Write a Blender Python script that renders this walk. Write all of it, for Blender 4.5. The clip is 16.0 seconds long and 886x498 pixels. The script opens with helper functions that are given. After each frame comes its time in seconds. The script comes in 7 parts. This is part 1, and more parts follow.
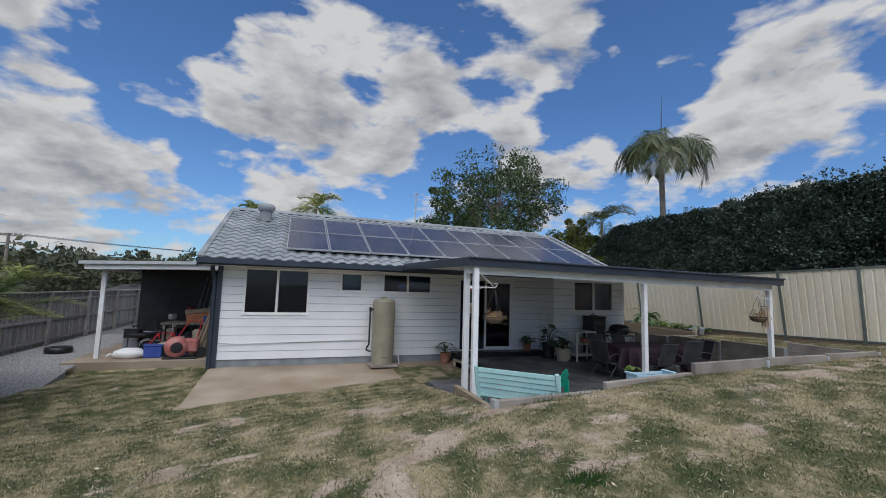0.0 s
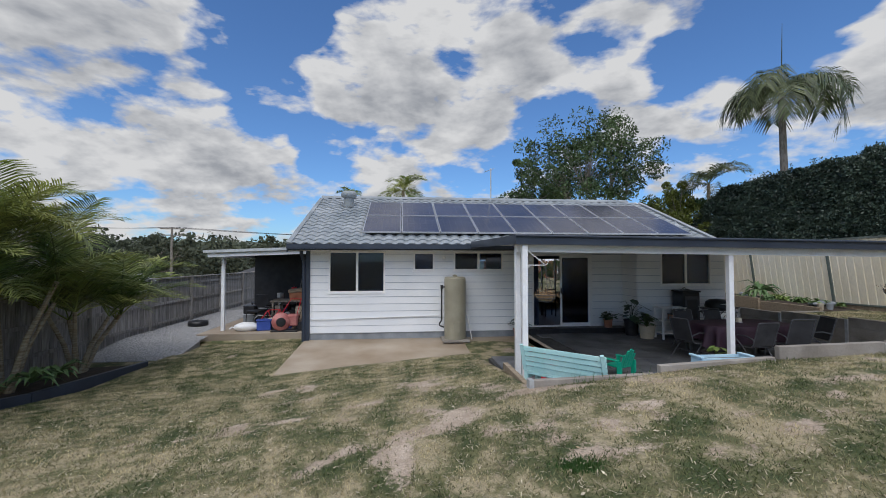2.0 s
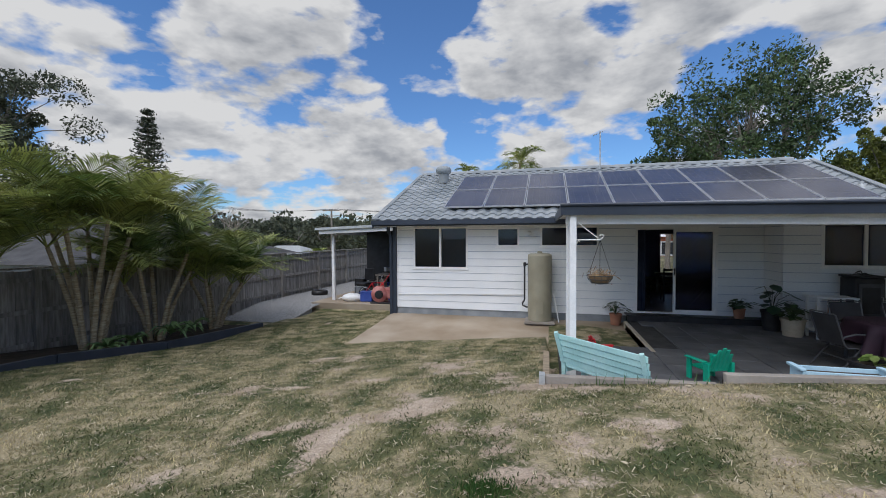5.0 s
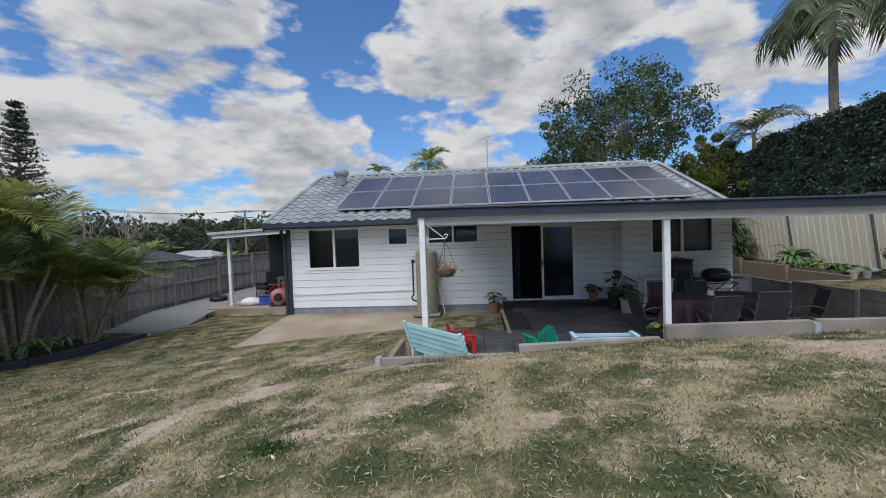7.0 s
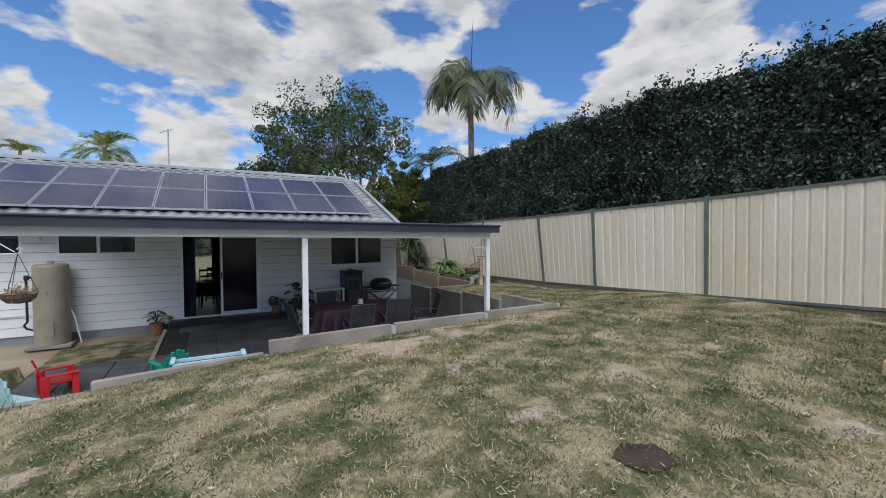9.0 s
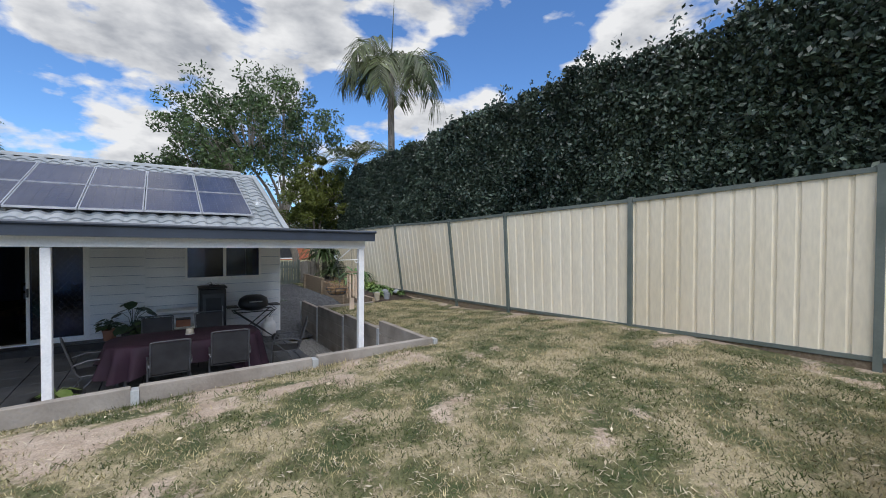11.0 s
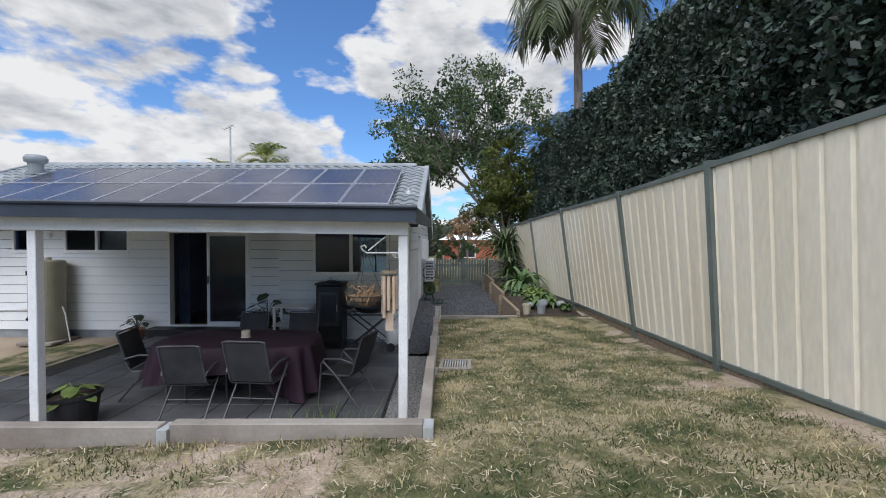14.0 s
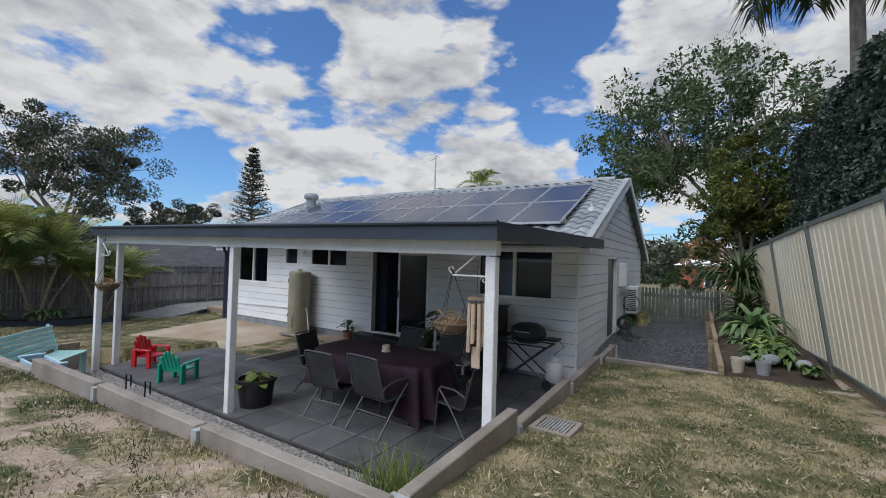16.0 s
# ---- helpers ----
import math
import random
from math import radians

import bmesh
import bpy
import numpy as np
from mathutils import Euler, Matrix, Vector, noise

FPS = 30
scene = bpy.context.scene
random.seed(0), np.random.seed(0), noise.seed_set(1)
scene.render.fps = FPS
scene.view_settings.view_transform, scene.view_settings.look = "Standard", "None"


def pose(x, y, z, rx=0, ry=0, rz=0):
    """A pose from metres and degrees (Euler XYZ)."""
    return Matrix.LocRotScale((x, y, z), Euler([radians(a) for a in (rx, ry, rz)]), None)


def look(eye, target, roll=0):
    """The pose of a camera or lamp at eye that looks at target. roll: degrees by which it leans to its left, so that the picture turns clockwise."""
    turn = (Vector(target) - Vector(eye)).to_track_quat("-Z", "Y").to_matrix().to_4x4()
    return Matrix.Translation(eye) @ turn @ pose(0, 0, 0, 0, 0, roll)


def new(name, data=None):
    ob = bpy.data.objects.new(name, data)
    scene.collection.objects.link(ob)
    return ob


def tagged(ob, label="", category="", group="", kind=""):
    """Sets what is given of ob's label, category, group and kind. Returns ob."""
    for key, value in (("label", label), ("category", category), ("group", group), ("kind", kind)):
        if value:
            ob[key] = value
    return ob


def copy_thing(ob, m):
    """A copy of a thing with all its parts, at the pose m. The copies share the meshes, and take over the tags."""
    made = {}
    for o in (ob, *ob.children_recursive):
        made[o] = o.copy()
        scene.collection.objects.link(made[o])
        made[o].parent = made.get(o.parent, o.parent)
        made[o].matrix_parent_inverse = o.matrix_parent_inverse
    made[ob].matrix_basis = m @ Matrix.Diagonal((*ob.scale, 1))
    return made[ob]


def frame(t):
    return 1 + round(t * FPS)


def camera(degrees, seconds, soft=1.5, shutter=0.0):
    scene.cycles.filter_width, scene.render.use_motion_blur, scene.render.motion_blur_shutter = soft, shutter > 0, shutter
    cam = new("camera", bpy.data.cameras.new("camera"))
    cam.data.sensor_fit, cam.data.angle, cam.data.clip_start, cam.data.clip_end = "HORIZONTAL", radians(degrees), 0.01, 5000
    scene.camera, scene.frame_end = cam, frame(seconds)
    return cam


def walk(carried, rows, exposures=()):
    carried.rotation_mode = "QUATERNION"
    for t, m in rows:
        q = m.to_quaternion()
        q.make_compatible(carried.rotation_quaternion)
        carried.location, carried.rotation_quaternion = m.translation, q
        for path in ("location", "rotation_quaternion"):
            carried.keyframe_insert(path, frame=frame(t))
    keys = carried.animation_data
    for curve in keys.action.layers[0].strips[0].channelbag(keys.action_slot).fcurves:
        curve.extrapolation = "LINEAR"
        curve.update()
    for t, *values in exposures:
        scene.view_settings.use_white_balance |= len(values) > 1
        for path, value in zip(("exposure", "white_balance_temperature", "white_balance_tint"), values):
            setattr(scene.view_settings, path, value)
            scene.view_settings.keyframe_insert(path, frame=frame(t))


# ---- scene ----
cam = camera(94.0, 16.0, soft=0.95)
PATH = [
    (0, (-0.366, 0.0, 1.89), (0.305, 1.875, 2.083), 1.7),
    (0.5, (-0.228, -0.17, 1.948), (0.222, 1.771, 2.119), 1.8),
    (1, (0.031, -0.256, 1.996), (0.359, 1.712, 2.137), 1.4),
    (1.5, (0.266, -0.244, 1.987), (0.539, 1.735, 2.098), 0.7),
    (2, (0.466, -0.292, 2.005), (0.668, 1.697, 2.064), 0.0),
    (2.5, (0.598, -0.375, 2.009), (0.684, 1.623, 2.016), -0.2),
    (3, (0.668, -0.271, 1.958), (0.564, 1.726, 1.92), -0.7),
    (3.2, (0.715, -0.194, 1.938), (0.506, 1.794, 1.886), -0.9),
    (5.5, (2.495, 0.337, 1.976), (2.003, 2.275, 1.926), -0.2),
    (6, (2.768, 0.164, 1.98), (2.33, 2.115, 1.926), -1.0),
    (6.5, (3.027, 0.007, 1.973), (2.689, 1.977, 1.913), -1.5),
    (7, (3.274, -0.157, 2.005), (3.115, 1.835, 1.935), -2.0),
    (7.5, (3.489, -0.405, 2.021), (3.558, 1.593, 1.948), -1.8),
    (8, (3.824, -0.626, 2.062), (4.208, 1.335, 1.989), -1.7),
    (8.5, (4.236, -0.709, 2.112), (4.912, 1.172, 2.039), -1.1),
    (9, (4.791, -0.61, 2.137), (5.779, 1.128, 2.073), -0.2),
    (9.5, (5.354, -0.496, 2.145), (6.544, 1.11, 2.078), 0.1),
    (12, (8.398, 0.942, 2.247), (9.308, 2.723, 2.25), 1.5),
    (12.5, (8.932, 1.326, 2.183), (9.611, 3.207, 2.195), 1.5),
    (13, (9.408, 1.692, 2.1), (9.84, 3.645, 2.1), 1.3),
    (13.5, (9.834, 2.008, 2.059), (10.04, 3.997, 2.034), 0.8),
    (14, (10.209, 2.29, 2.027), (10.204, 4.289, 1.984), 0.2),
    (14.5, (10.503, 2.546, 1.986), (10.31, 4.536, 1.946), -0.0),
    (15, (10.843, 2.798, 1.997), (10.414, 4.751, 1.976), 0.1),
    (15.5, (11.081, 2.992, 2.02), (10.385, 4.867, 2.032), 0.7),
    (16, (11.257, 3.227, 2.04), (10.209, 4.93, 2.087), 1.6),
]
walk(cam, [(t, look(eye, target, roll)) for t, eye, target, roll in PATH], [(0, -0.12), (2.5, 0.05), (5.5, 0.05), (8.0, 0.05), (9.5, 0.2), (12.5, 0.45), (14.5, 0.3), (16.0, 0.12)])

# ---- light ----
SUN_EL, SUN_AZ = 56.0, 195.0
world = bpy.data.worlds.new("world")
scene.world = world
world.use_nodes = True
wn = world.node_tree
wn.nodes.clear()


def wnode(kind, **sets):
    n = wn.nodes.new(kind)
    for k, v in sets.items():
        n.inputs[k].default_value = v
    return n


def wmath(op, a, b=None):
    n = wn.nodes.new("ShaderNodeMath")
    n.operation = op
    for i, v in enumerate((a, b)):
        if v is None:
            continue
        if isinstance(v, (int, float)):
            n.inputs[i].default_value = v
        else:
            wn.links.new(v, n.inputs[i])
    return n.outputs[0]


def wramp(src, stops):
    n = wn.nodes.new("ShaderNodeValToRGB")
    els = n.color_ramp.elements
    while len(els) < len(stops):
        els.new(0.5)
    for e, (p, c) in zip(els, stops):
        e.position, e.color = p, (*c, 1)
    wn.links.new(src, n.inputs[0])
    return n.outputs[0]


sky = wn.nodes.new("ShaderNodeTexSky")
sky.sky_type = "NISHITA"
sky.sun_disc = False
sky.sun_elevation, sky.sun_rotation = radians(SUN_EL), radians(SUN_AZ)
sky.air_density, sky.dust_density, sky.ozone_density = 1.0, 0.6, 2.5
tc = wn.nodes.new("ShaderNodeTexCoord")
sep = wn.nodes.new("ShaderNodeSeparateXYZ")
wn.links.new(tc.outputs["Generated"], sep.inputs[0])
up = wmath("ADD", wmath("MAXIMUM", sep.outputs[2], 0.0), 0.42)
comb = wn.nodes.new("ShaderNodeCombineXYZ")
wn.links.new(wmath("DIVIDE", sep.outputs[0], up), comb.inputs[0])
wn.links.new(wmath("DIVIDE", sep.outputs[1], up), comb.inputs[1])
wn.links.new(wmath("MULTIPLY", sep.outputs[2], 2.0), comb.inputs[2])


def wnoise(offset, scale, detail, rough, distort):
    mp = wn.nodes.new("ShaderNodeMapping")
    mp.inputs["Location"].default_value = offset
    wn.links.new(comb.outputs[0], mp.inputs[0])
    n = wnode("ShaderNodeTexNoise", Scale=scale, Detail=detail, Roughness=rough, Distortion=distort)
    wn.links.new(mp.outputs[0], n.inputs["Vector"])
    return n.outputs["Fac"]


# cloud banks and clear gaps: azimuth from +y to +x, elevation, radius in degrees, cover
BANKS = (
    (-40, 21, 9, 1), (-34, 13, 9, 1), (-26, 12.5, 8, 1), (-18, 12, 6, 1), (-7, 25, 7, 1), (0, 22, 7, 1), (5, 19, 6, 1),
    (11, 20, 5, 1), (27, 26, 8, 1), (39, 17, 5, 1), (31, 17.5, 5, 1), (54, 19, 7, 1), (60, 22, 7, 1), (-1.5, 11, 5, 1),
    (-77, 18, 10, 1), (-66, 20, 9, 1), (-54, 19, 9, 1), (-45, 13, 8, 1), (-41, 32, 8, 1), (16, 26, 6, 1),
    (-16.5, 19.5, 6, -1.3), (-21, 26, 6, -1.3), (-10.5, 15, 4.5, -1.2), (22, 19.5, 4.5, -1.2), (47, 26, 9, -1.3), (35, 21.5, 5, -1),
    (-64, 11, 6, -1), (-50, 25.5, 5, -1), (-15, 31, 6, -1),
)
field = 0.0
for az_, el_, rad_, cover in BANKS:
    dot = wn.nodes.new("ShaderNodeVectorMath")
    dot.operation = "DOT_PRODUCT"
    dot.inputs[1].default_value = (math.sin(radians(az_)) * math.cos(radians(el_)), math.cos(radians(az_)) * math.cos(radians(el_)), math.sin(radians(el_)))
    wn.links.new(tc.outputs["Generated"], dot.inputs[0])
    slope_ = 2 / radians(rad_) ** 2
    bump_ = wmath("MAXIMUM", wmath("ADD", wmath("MULTIPLY", dot.outputs["Value"], slope_), 1 - slope_), 0.0)
    field = wmath("ADD", field, wmath("MULTIPLY", bump_, cover))
field = wmath("MAXIMUM", wmath("MINIMUM", wmath("MULTIPLY", field, 1.6), 1.0), -1.1)

CLOUD = (3.1, 1.7, 0.4)
NOISE = (3.6, 13, 0.56, 0.1)


def billow(offset):
    """Heaped cloud density: broken noise with rounded lumps."""
    mp = wn.nodes.new("ShaderNodeMapping")
    mp.inputs["Location"].default_value = offset
    wn.links.new(comb.outputs[0], mp.inputs[0])
    lumps = wnode("ShaderNodeTexVoronoi", Scale=9.0, Detail=3.0, Roughness=0.55)
    lumps.feature = "SMOOTH_F1"
    wn.links.new(mp.outputs[0], lumps.inputs["Vector"])
    return wmath("ADD", wnoise(offset, *NOISE), wmath("MULTIPLY", wmath("SUBTRACT", 0.42, lumps.outputs["Distance"]), 0.16))


big = billow(CLOUD)
above = billow((CLOUD[0], CLOUD[1], CLOUD[2] + 0.10))
low = wmath("MULTIPLY", wmath("MAXIMUM", wmath("SUBTRACT", 0.16, sep.outputs[2]), 0.0), 0.5)
density = wmath("ADD", wmath("ADD", big, low), wmath("MULTIPLY", field, 0.12))
mask = wramp(density, ((0.405, (0, 0, 0)), (0.515, (1, 1, 1))))
thick = wmath("ADD", wmath("MULTIPLY", wmath("SUBTRACT", above, big), 2.2), wmath("MULTIPLY", wmath("SUBTRACT", density, 0.53), 1.5))
tone = wramp(wmath("ADD", thick, 0.40), ((0.24, (5.5, 5.55, 5.65)), (0.47, (4.3, 4.4, 4.6)), (0.78, (2.7, 2.85, 3.15))))
mix = wn.nodes.new("ShaderNodeMix")
mix.data_type = "RGBA"
wn.links.new(mask, mix.inputs[0])
deep = wn.nodes.new("ShaderNodeMix")
deep.data_type, deep.blend_type = "RGBA", "MULTIPLY"
deep.inputs[0].default_value, deep.inputs[7].default_value = 1.0, (0.60, 0.86, 1.16, 1)
wn.links.new(sky.outputs[0], deep.inputs[6])
wn.links.new(deep.outputs[2], mix.inputs[6])
wn.links.new(tone, mix.inputs[7])
back = wnode("ShaderNodeBackground", Strength=0.118)
wn.links.new(mix.outputs[2], back.inputs[0])
wout = wn.nodes.new("ShaderNodeOutputWorld")
wn.links.new(back.outputs[0], wout.inputs[0])

sun = new("sun", bpy.data.lights.new("sun", "SUN"))
sun.data.energy, sun.data.angle, sun.data.color = 2.75, radians(75), (1.0, 0.965, 0.92)
az, el = radians(SUN_AZ), radians(SUN_EL)
sun.matrix_world = look((0, 0, 30), (-10 * math.sin(az) * math.cos(el), -10 * math.cos(az) * math.cos(el), 30 - 10 * math.sin(el)))
scene.view_settings.exposure = 0.0


# ---- materials ----
def surface(name, c1, c2, scale=4.0, rough=0.7, bump=0.15, fine=60.0, metal=0.0, island=0.0, vary=0.0, translucent=0.0, stretch=(1, 1, 1), rough2=None, lo=0.35, hi=0.68):
    """Two-scale coloured surface: broad stains from c1 to c2, fine grain in tone and relief."""
    m = bpy.data.materials.new(name)
    m.use_nodes = True
    t = m.node_tree
    b = t.nodes["Principled BSDF"]
    geo = t.nodes.new("ShaderNodeNewGeometry")
    mp = t.nodes.new("ShaderNodeMapping")
    mp.inputs["Scale"].default_value = stretch
    t.links.new(geo.outputs["Position"], mp.inputs[0])
    n1, n2 = t.nodes.new("ShaderNodeTexNoise"), t.nodes.new("ShaderNodeTexNoise")
    for n, s, d in ((n1, scale, 5), (n2, fine, 3)):
        n.inputs["Scale"].default_value, n.inputs["Detail"].default_value = s, d
        t.links.new(mp.outputs[0], n.inputs["Vector"])
    ramp = t.nodes.new("ShaderNodeValToRGB")
    e = ramp.color_ramp.elements
    e[0].position, e[0].color, e[1].position, e[1].color = lo, (*c1, 1), hi, (*c2, 1)
    t.links.new(n1.outputs["Fac"], ramp.inputs[0])
    hsv = t.nodes.new("ShaderNodeHueSaturation")
    t.links.new(ramp.outputs[0], hsv.inputs["Color"])
    add = t.nodes.new("ShaderNodeMath")
    add.operation = "MULTIPLY_ADD"
    add.inputs[1].default_value, add.inputs[2].default_value = 0.30, 0.85
    t.links.new(n2.outputs["Fac"], add.inputs[0])
    val = add.outputs[0]
    for amount, source in ((island, geo.outputs["Random Per Island"]), (vary, None)):
        if not amount:
            continue
        if source is None:
            source = t.nodes.new("ShaderNodeObjectInfo").outputs["Random"]
        k = t.nodes.new("ShaderNodeMath")
        k.operation = "MULTIPLY_ADD"
        k.inputs[1].default_value, k.inputs[2].default_value = 2 * amount, 1 - amount
        t.links.new(source, k.inputs[0])
        mu = t.nodes.new("ShaderNodeMath")
        mu.operation = "MULTIPLY"
        t.links.new(val, mu.inputs[0])
        t.links.new(k.outputs[0], mu.inputs[1])
        val = mu.outputs[0]
    t.links.new(val, hsv.inputs["Value"])
    t.links.new(hsv.outputs[0], b.inputs["Base Color"])
    b.inputs["Roughness"].default_value, b.inputs["Metallic"].default_value = rough, metal
    if rough2 is not None:
        rr = t.nodes.new("ShaderNodeMapRange")
        rr.inputs["To Min"].default_value, rr.inputs["To Max"].default_value = rough, rough2
        t.links.new(n1.outputs["Fac"], rr.inputs["Value"])
        t.links.new(rr.outputs[0], b.inputs["Roughness"])
    if bump:
        bu = t.nodes.new("ShaderNodeBump")
        bu.inputs["Strength"].default_value, bu.inputs["Distance"].default_value = bump, 0.01
        t.links.new(n2.outputs["Fac"], bu.inputs["Height"])
        t.links.new(bu.outputs[0], b.inputs["Normal"])
    if translucent:
        tr = t.nodes.new("ShaderNodeBsdfTranslucent")
        t.links.new(hsv.outputs[0], tr.inputs["Color"])
        mx = t.nodes.new("ShaderNodeMixShader")
        mx.inputs[0].default_value = translucent
        t.links.new(b.outputs[0], mx.inputs[1])
        t.links.new(tr.outputs[0], mx.inputs[2])
        t.links.new(mx.outputs[0], t.nodes["Material Output"].inputs["Surface"])
    return m


def glass(name, tint, rough=0.0):
    m = bpy.data.materials.new(name)
    m.use_nodes = True
    b = m.node_tree.nodes["Principled BSDF"]
    b.inputs["Base Color"].default_value = (*tint, 1)
    b.inputs["Roughness"].default_value, b.inputs["Transmission Weight"].default_value, b.inputs["IOR"].default_value = rough, 1.0, 1.45
    return m


WHITE = surface("white_board_paint", (0.76, 0.78, 0.80), (0.83, 0.84, 0.85), 1.3, 0.55, 0.08, 40, vary=0.02, rough2=0.7)
TRIM = surface("white_gloss_paint", (0.80, 0.80, 0.80), (0.86, 0.86, 0.85), 3, 0.4, 0.05, 30)
POSTW = surface("white_post_paint", (0.74, 0.75, 0.76), (0.84, 0.84, 0.84), 5, 0.5, 0.08, 50)
NAVY = surface("dark_blue_steel", (0.022, 0.030, 0.048), (0.034, 0.045, 0.066), 2, 0.4, 0.03, 40)
BASE = surface("grey_render_plinth", (0.20, 0.22, 0.24), (0.30, 0.32, 0.34), 3, 0.85, 0.25, 60)
TILE = surface("pale_grey_roof_tile", (0.22, 0.245, 0.26), (0.33, 0.35, 0.365), 1.2, 0.65, 0.2, 70, vary=0.09, island=0.06)
CELL = surface("solar_cell", (0.040, 0.044, 0.072), (0.064, 0.068, 0.100), 1.5, 0.16, 0.0, 30, vary=0.15)
ALU = surface("aluminium", (0.55, 0.56, 0.58), (0.66, 0.67, 0.68), 5, 0.35, 0.03, 80, metal=0.7)
GALV = surface("galvanised_steel", (0.42, 0.44, 0.45), (0.55, 0.57, 0.58), 8, 0.5, 0.1, 60, metal=0.4)
CONC = surface("stained_concrete_slab", (0.27, 0.205, 0.14), (0.40, 0.335, 0.26), 0.9, 0.85, 0.3, 45)
SLEEPER = surface("concrete_sleeper", (0.20, 0.175, 0.15), (0.33, 0.30, 0.265), 2.2, 0.9, 0.4, 35, vary=0.08)
PAVER = surface("charcoal_paver", (0.075, 0.078, 0.086), (0.145, 0.148, 0.155), 1.6, 0.7, 0.25, 50, vary=0.15, rough2=0.5)
GROUT = surface("dark_bedding", (0.03, 0.03, 0.03), (0.06, 0.06, 0.058), 5, 0.95, 0.3, 60)
GRAVEL = surface("grey_gravel", (0.13, 0.128, 0.125), (0.30, 0.295, 0.285), 30, 0.9, 0.6, 90, island=0.35)
SLATE = surface("blue_grey_gravel", (0.055, 0.058, 0.066), (0.12, 0.125, 0.135), 18, 0.85, 0.6, 80, island=0.4)
CREAM = surface("cream_steel_fence", (0.77, 0.68, 0.51), (0.88, 0.81, 0.66), 0.9, 0.45, 0.04, 30, stretch=(1, 1, 0.25))
FGREEN = surface("green_steel_post", (0.115, 0.14, 0.125), (0.17, 0.195, 0.178), 3, 0.5, 0.05, 40)
TIMBER = surface("weathered_fence_timber", (0.20, 0.185, 0.17), (0.37, 0.35, 0.33), 3, 0.9, 0.5, 60, vary=0.25, stretch=(6, 6, 0.7))
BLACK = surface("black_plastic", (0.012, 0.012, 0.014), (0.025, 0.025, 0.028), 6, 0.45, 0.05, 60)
DARKM = surface("charcoal_metal", (0.05, 0.052, 0.058), (0.08, 0.082, 0.088), 6, 0.4, 0.05, 60, metal=0.3)
SOIL = surface("dark_soil", (0.028, 0.020, 0.014), (0.07, 0.05, 0.035), 6, 0.95, 0.7, 50)
GLASS = glass("window_glass", (0.22, 0.36, 0.62))
GLASSC = glass("clear_glass", (0.88, 0.90, 0.92))
GLASSD = glass("dark_screen_mesh", (0.05, 0.09, 0.22), 0.10)
HEDGE = surface("hedge_leaf", (0.025, 0.045, 0.033), (0.078, 0.112, 0.078), 0.8, 0.40, 0.0, 30, island=0.55, translucent=0.12)
LEAF = surface("tree_leaf", (0.030, 0.060, 0.022), (0.095, 0.145, 0.05), 0.5, 0.5, 0.0, 30, island=0.5, translucent=0.25)
LEAFY = surface("yellow_green_leaf", (0.05, 0.075, 0.012), (0.14, 0.16, 0.03), 0.6, 0.5, 0.0, 30, island=0.45, translucent=0.25)
PALM = surface("palm_leaf", (0.095, 0.150, 0.035), (0.34, 0.36, 0.11), 0.9, 0.45, 0.0, 30, island=0.5, translucent=0.35)
PALMO = surface("olive_palm_leaf", (0.045, 0.07, 0.028), (0.15, 0.17, 0.07), 0.9, 0.42, 0.0, 30, island=0.45, translucent=0.25)
PALMD = surface("dark_palm_leaf", (0.020, 0.045, 0.018), (0.065, 0.10, 0.04), 0.9, 0.4, 0.0, 30, island=0.4, translucent=0.15)
FAR = surface("distant_foliage", (0.040, 0.055, 0.036), (0.105, 0.115, 0.068), 0.05, 0.8, 0.0, 1.5, island=0.4, translucent=0.15)
BARK = surface("grey_bark", (0.14, 0.12, 0.10), (0.30, 0.27, 0.235), 4, 0.9, 0.5, 40, stretch=(3, 3, 1))
CANE = surface("ringed_cane_stem", (0.22, 0.16, 0.09), (0.42, 0.36, 0.26), 6, 0.7, 0.2, 30, stretch=(1, 1, 6))
DEAD = surface("bare_twig", (0.22, 0.19, 0.16), (0.33, 0.29, 0.25), 4, 0.9, 0.2, 30)
AQUA = surface("aqua_paint", (0.36, 0.62, 0.62), (0.46, 0.70, 0.69), 3, 0.5, 0.1, 40, vary=0.05)
BLUEB = surface("pale_blue_paint", (0.38, 0.58, 0.70), (0.47, 0.66, 0.76), 3, 0.5, 0.1, 40)
RED = surface("red_plastic", (0.55, 0.02, 0.03), (0.66, 0.03, 0.04), 3, 0.35, 0.02, 40)
GREENP = surface("green_plastic", (0.0, 0.30, 0.19), (0.01, 0.38, 0.25), 3, 0.35, 0.02, 40)
MAROON = surface("maroon_cloth", (0.020, 0.007, 0.017), (0.034, 0.011, 0.026), 3, 0.75, 0.25, 120)
SLING = surface("dark_sling_fabric", (0.024, 0.024, 0.027), (0.044, 0.044, 0.048), 4, 0.8, 0.3, 150)
CFRAME = surface("grey_chair_steel", (0.065, 0.068, 0.076), (0.11, 0.115, 0.125), 4, 0.45, 0.03, 60, metal=0.3)
TANKM = surface("beige_tank_enamel", (0.27, 0.25, 0.185), (0.36, 0.335, 0.25), 2, 0.45, 0.05, 50)
TERRA = surface("terracotta", (0.30, 0.13, 0.08), (0.40, 0.19, 0.12), 5, 0.85, 0.2, 50)
POTC = surface("tan_glazed_pot", (0.42, 0.37, 0.28), (0.52, 0.47, 0.37), 5, 0.5, 0.1, 40)
SLIDEY = surface("faded_yellow_plastic", (0.72, 0.64, 0.30), (0.82, 0.76, 0.45), 2.5, 0.45, 0.05, 40)
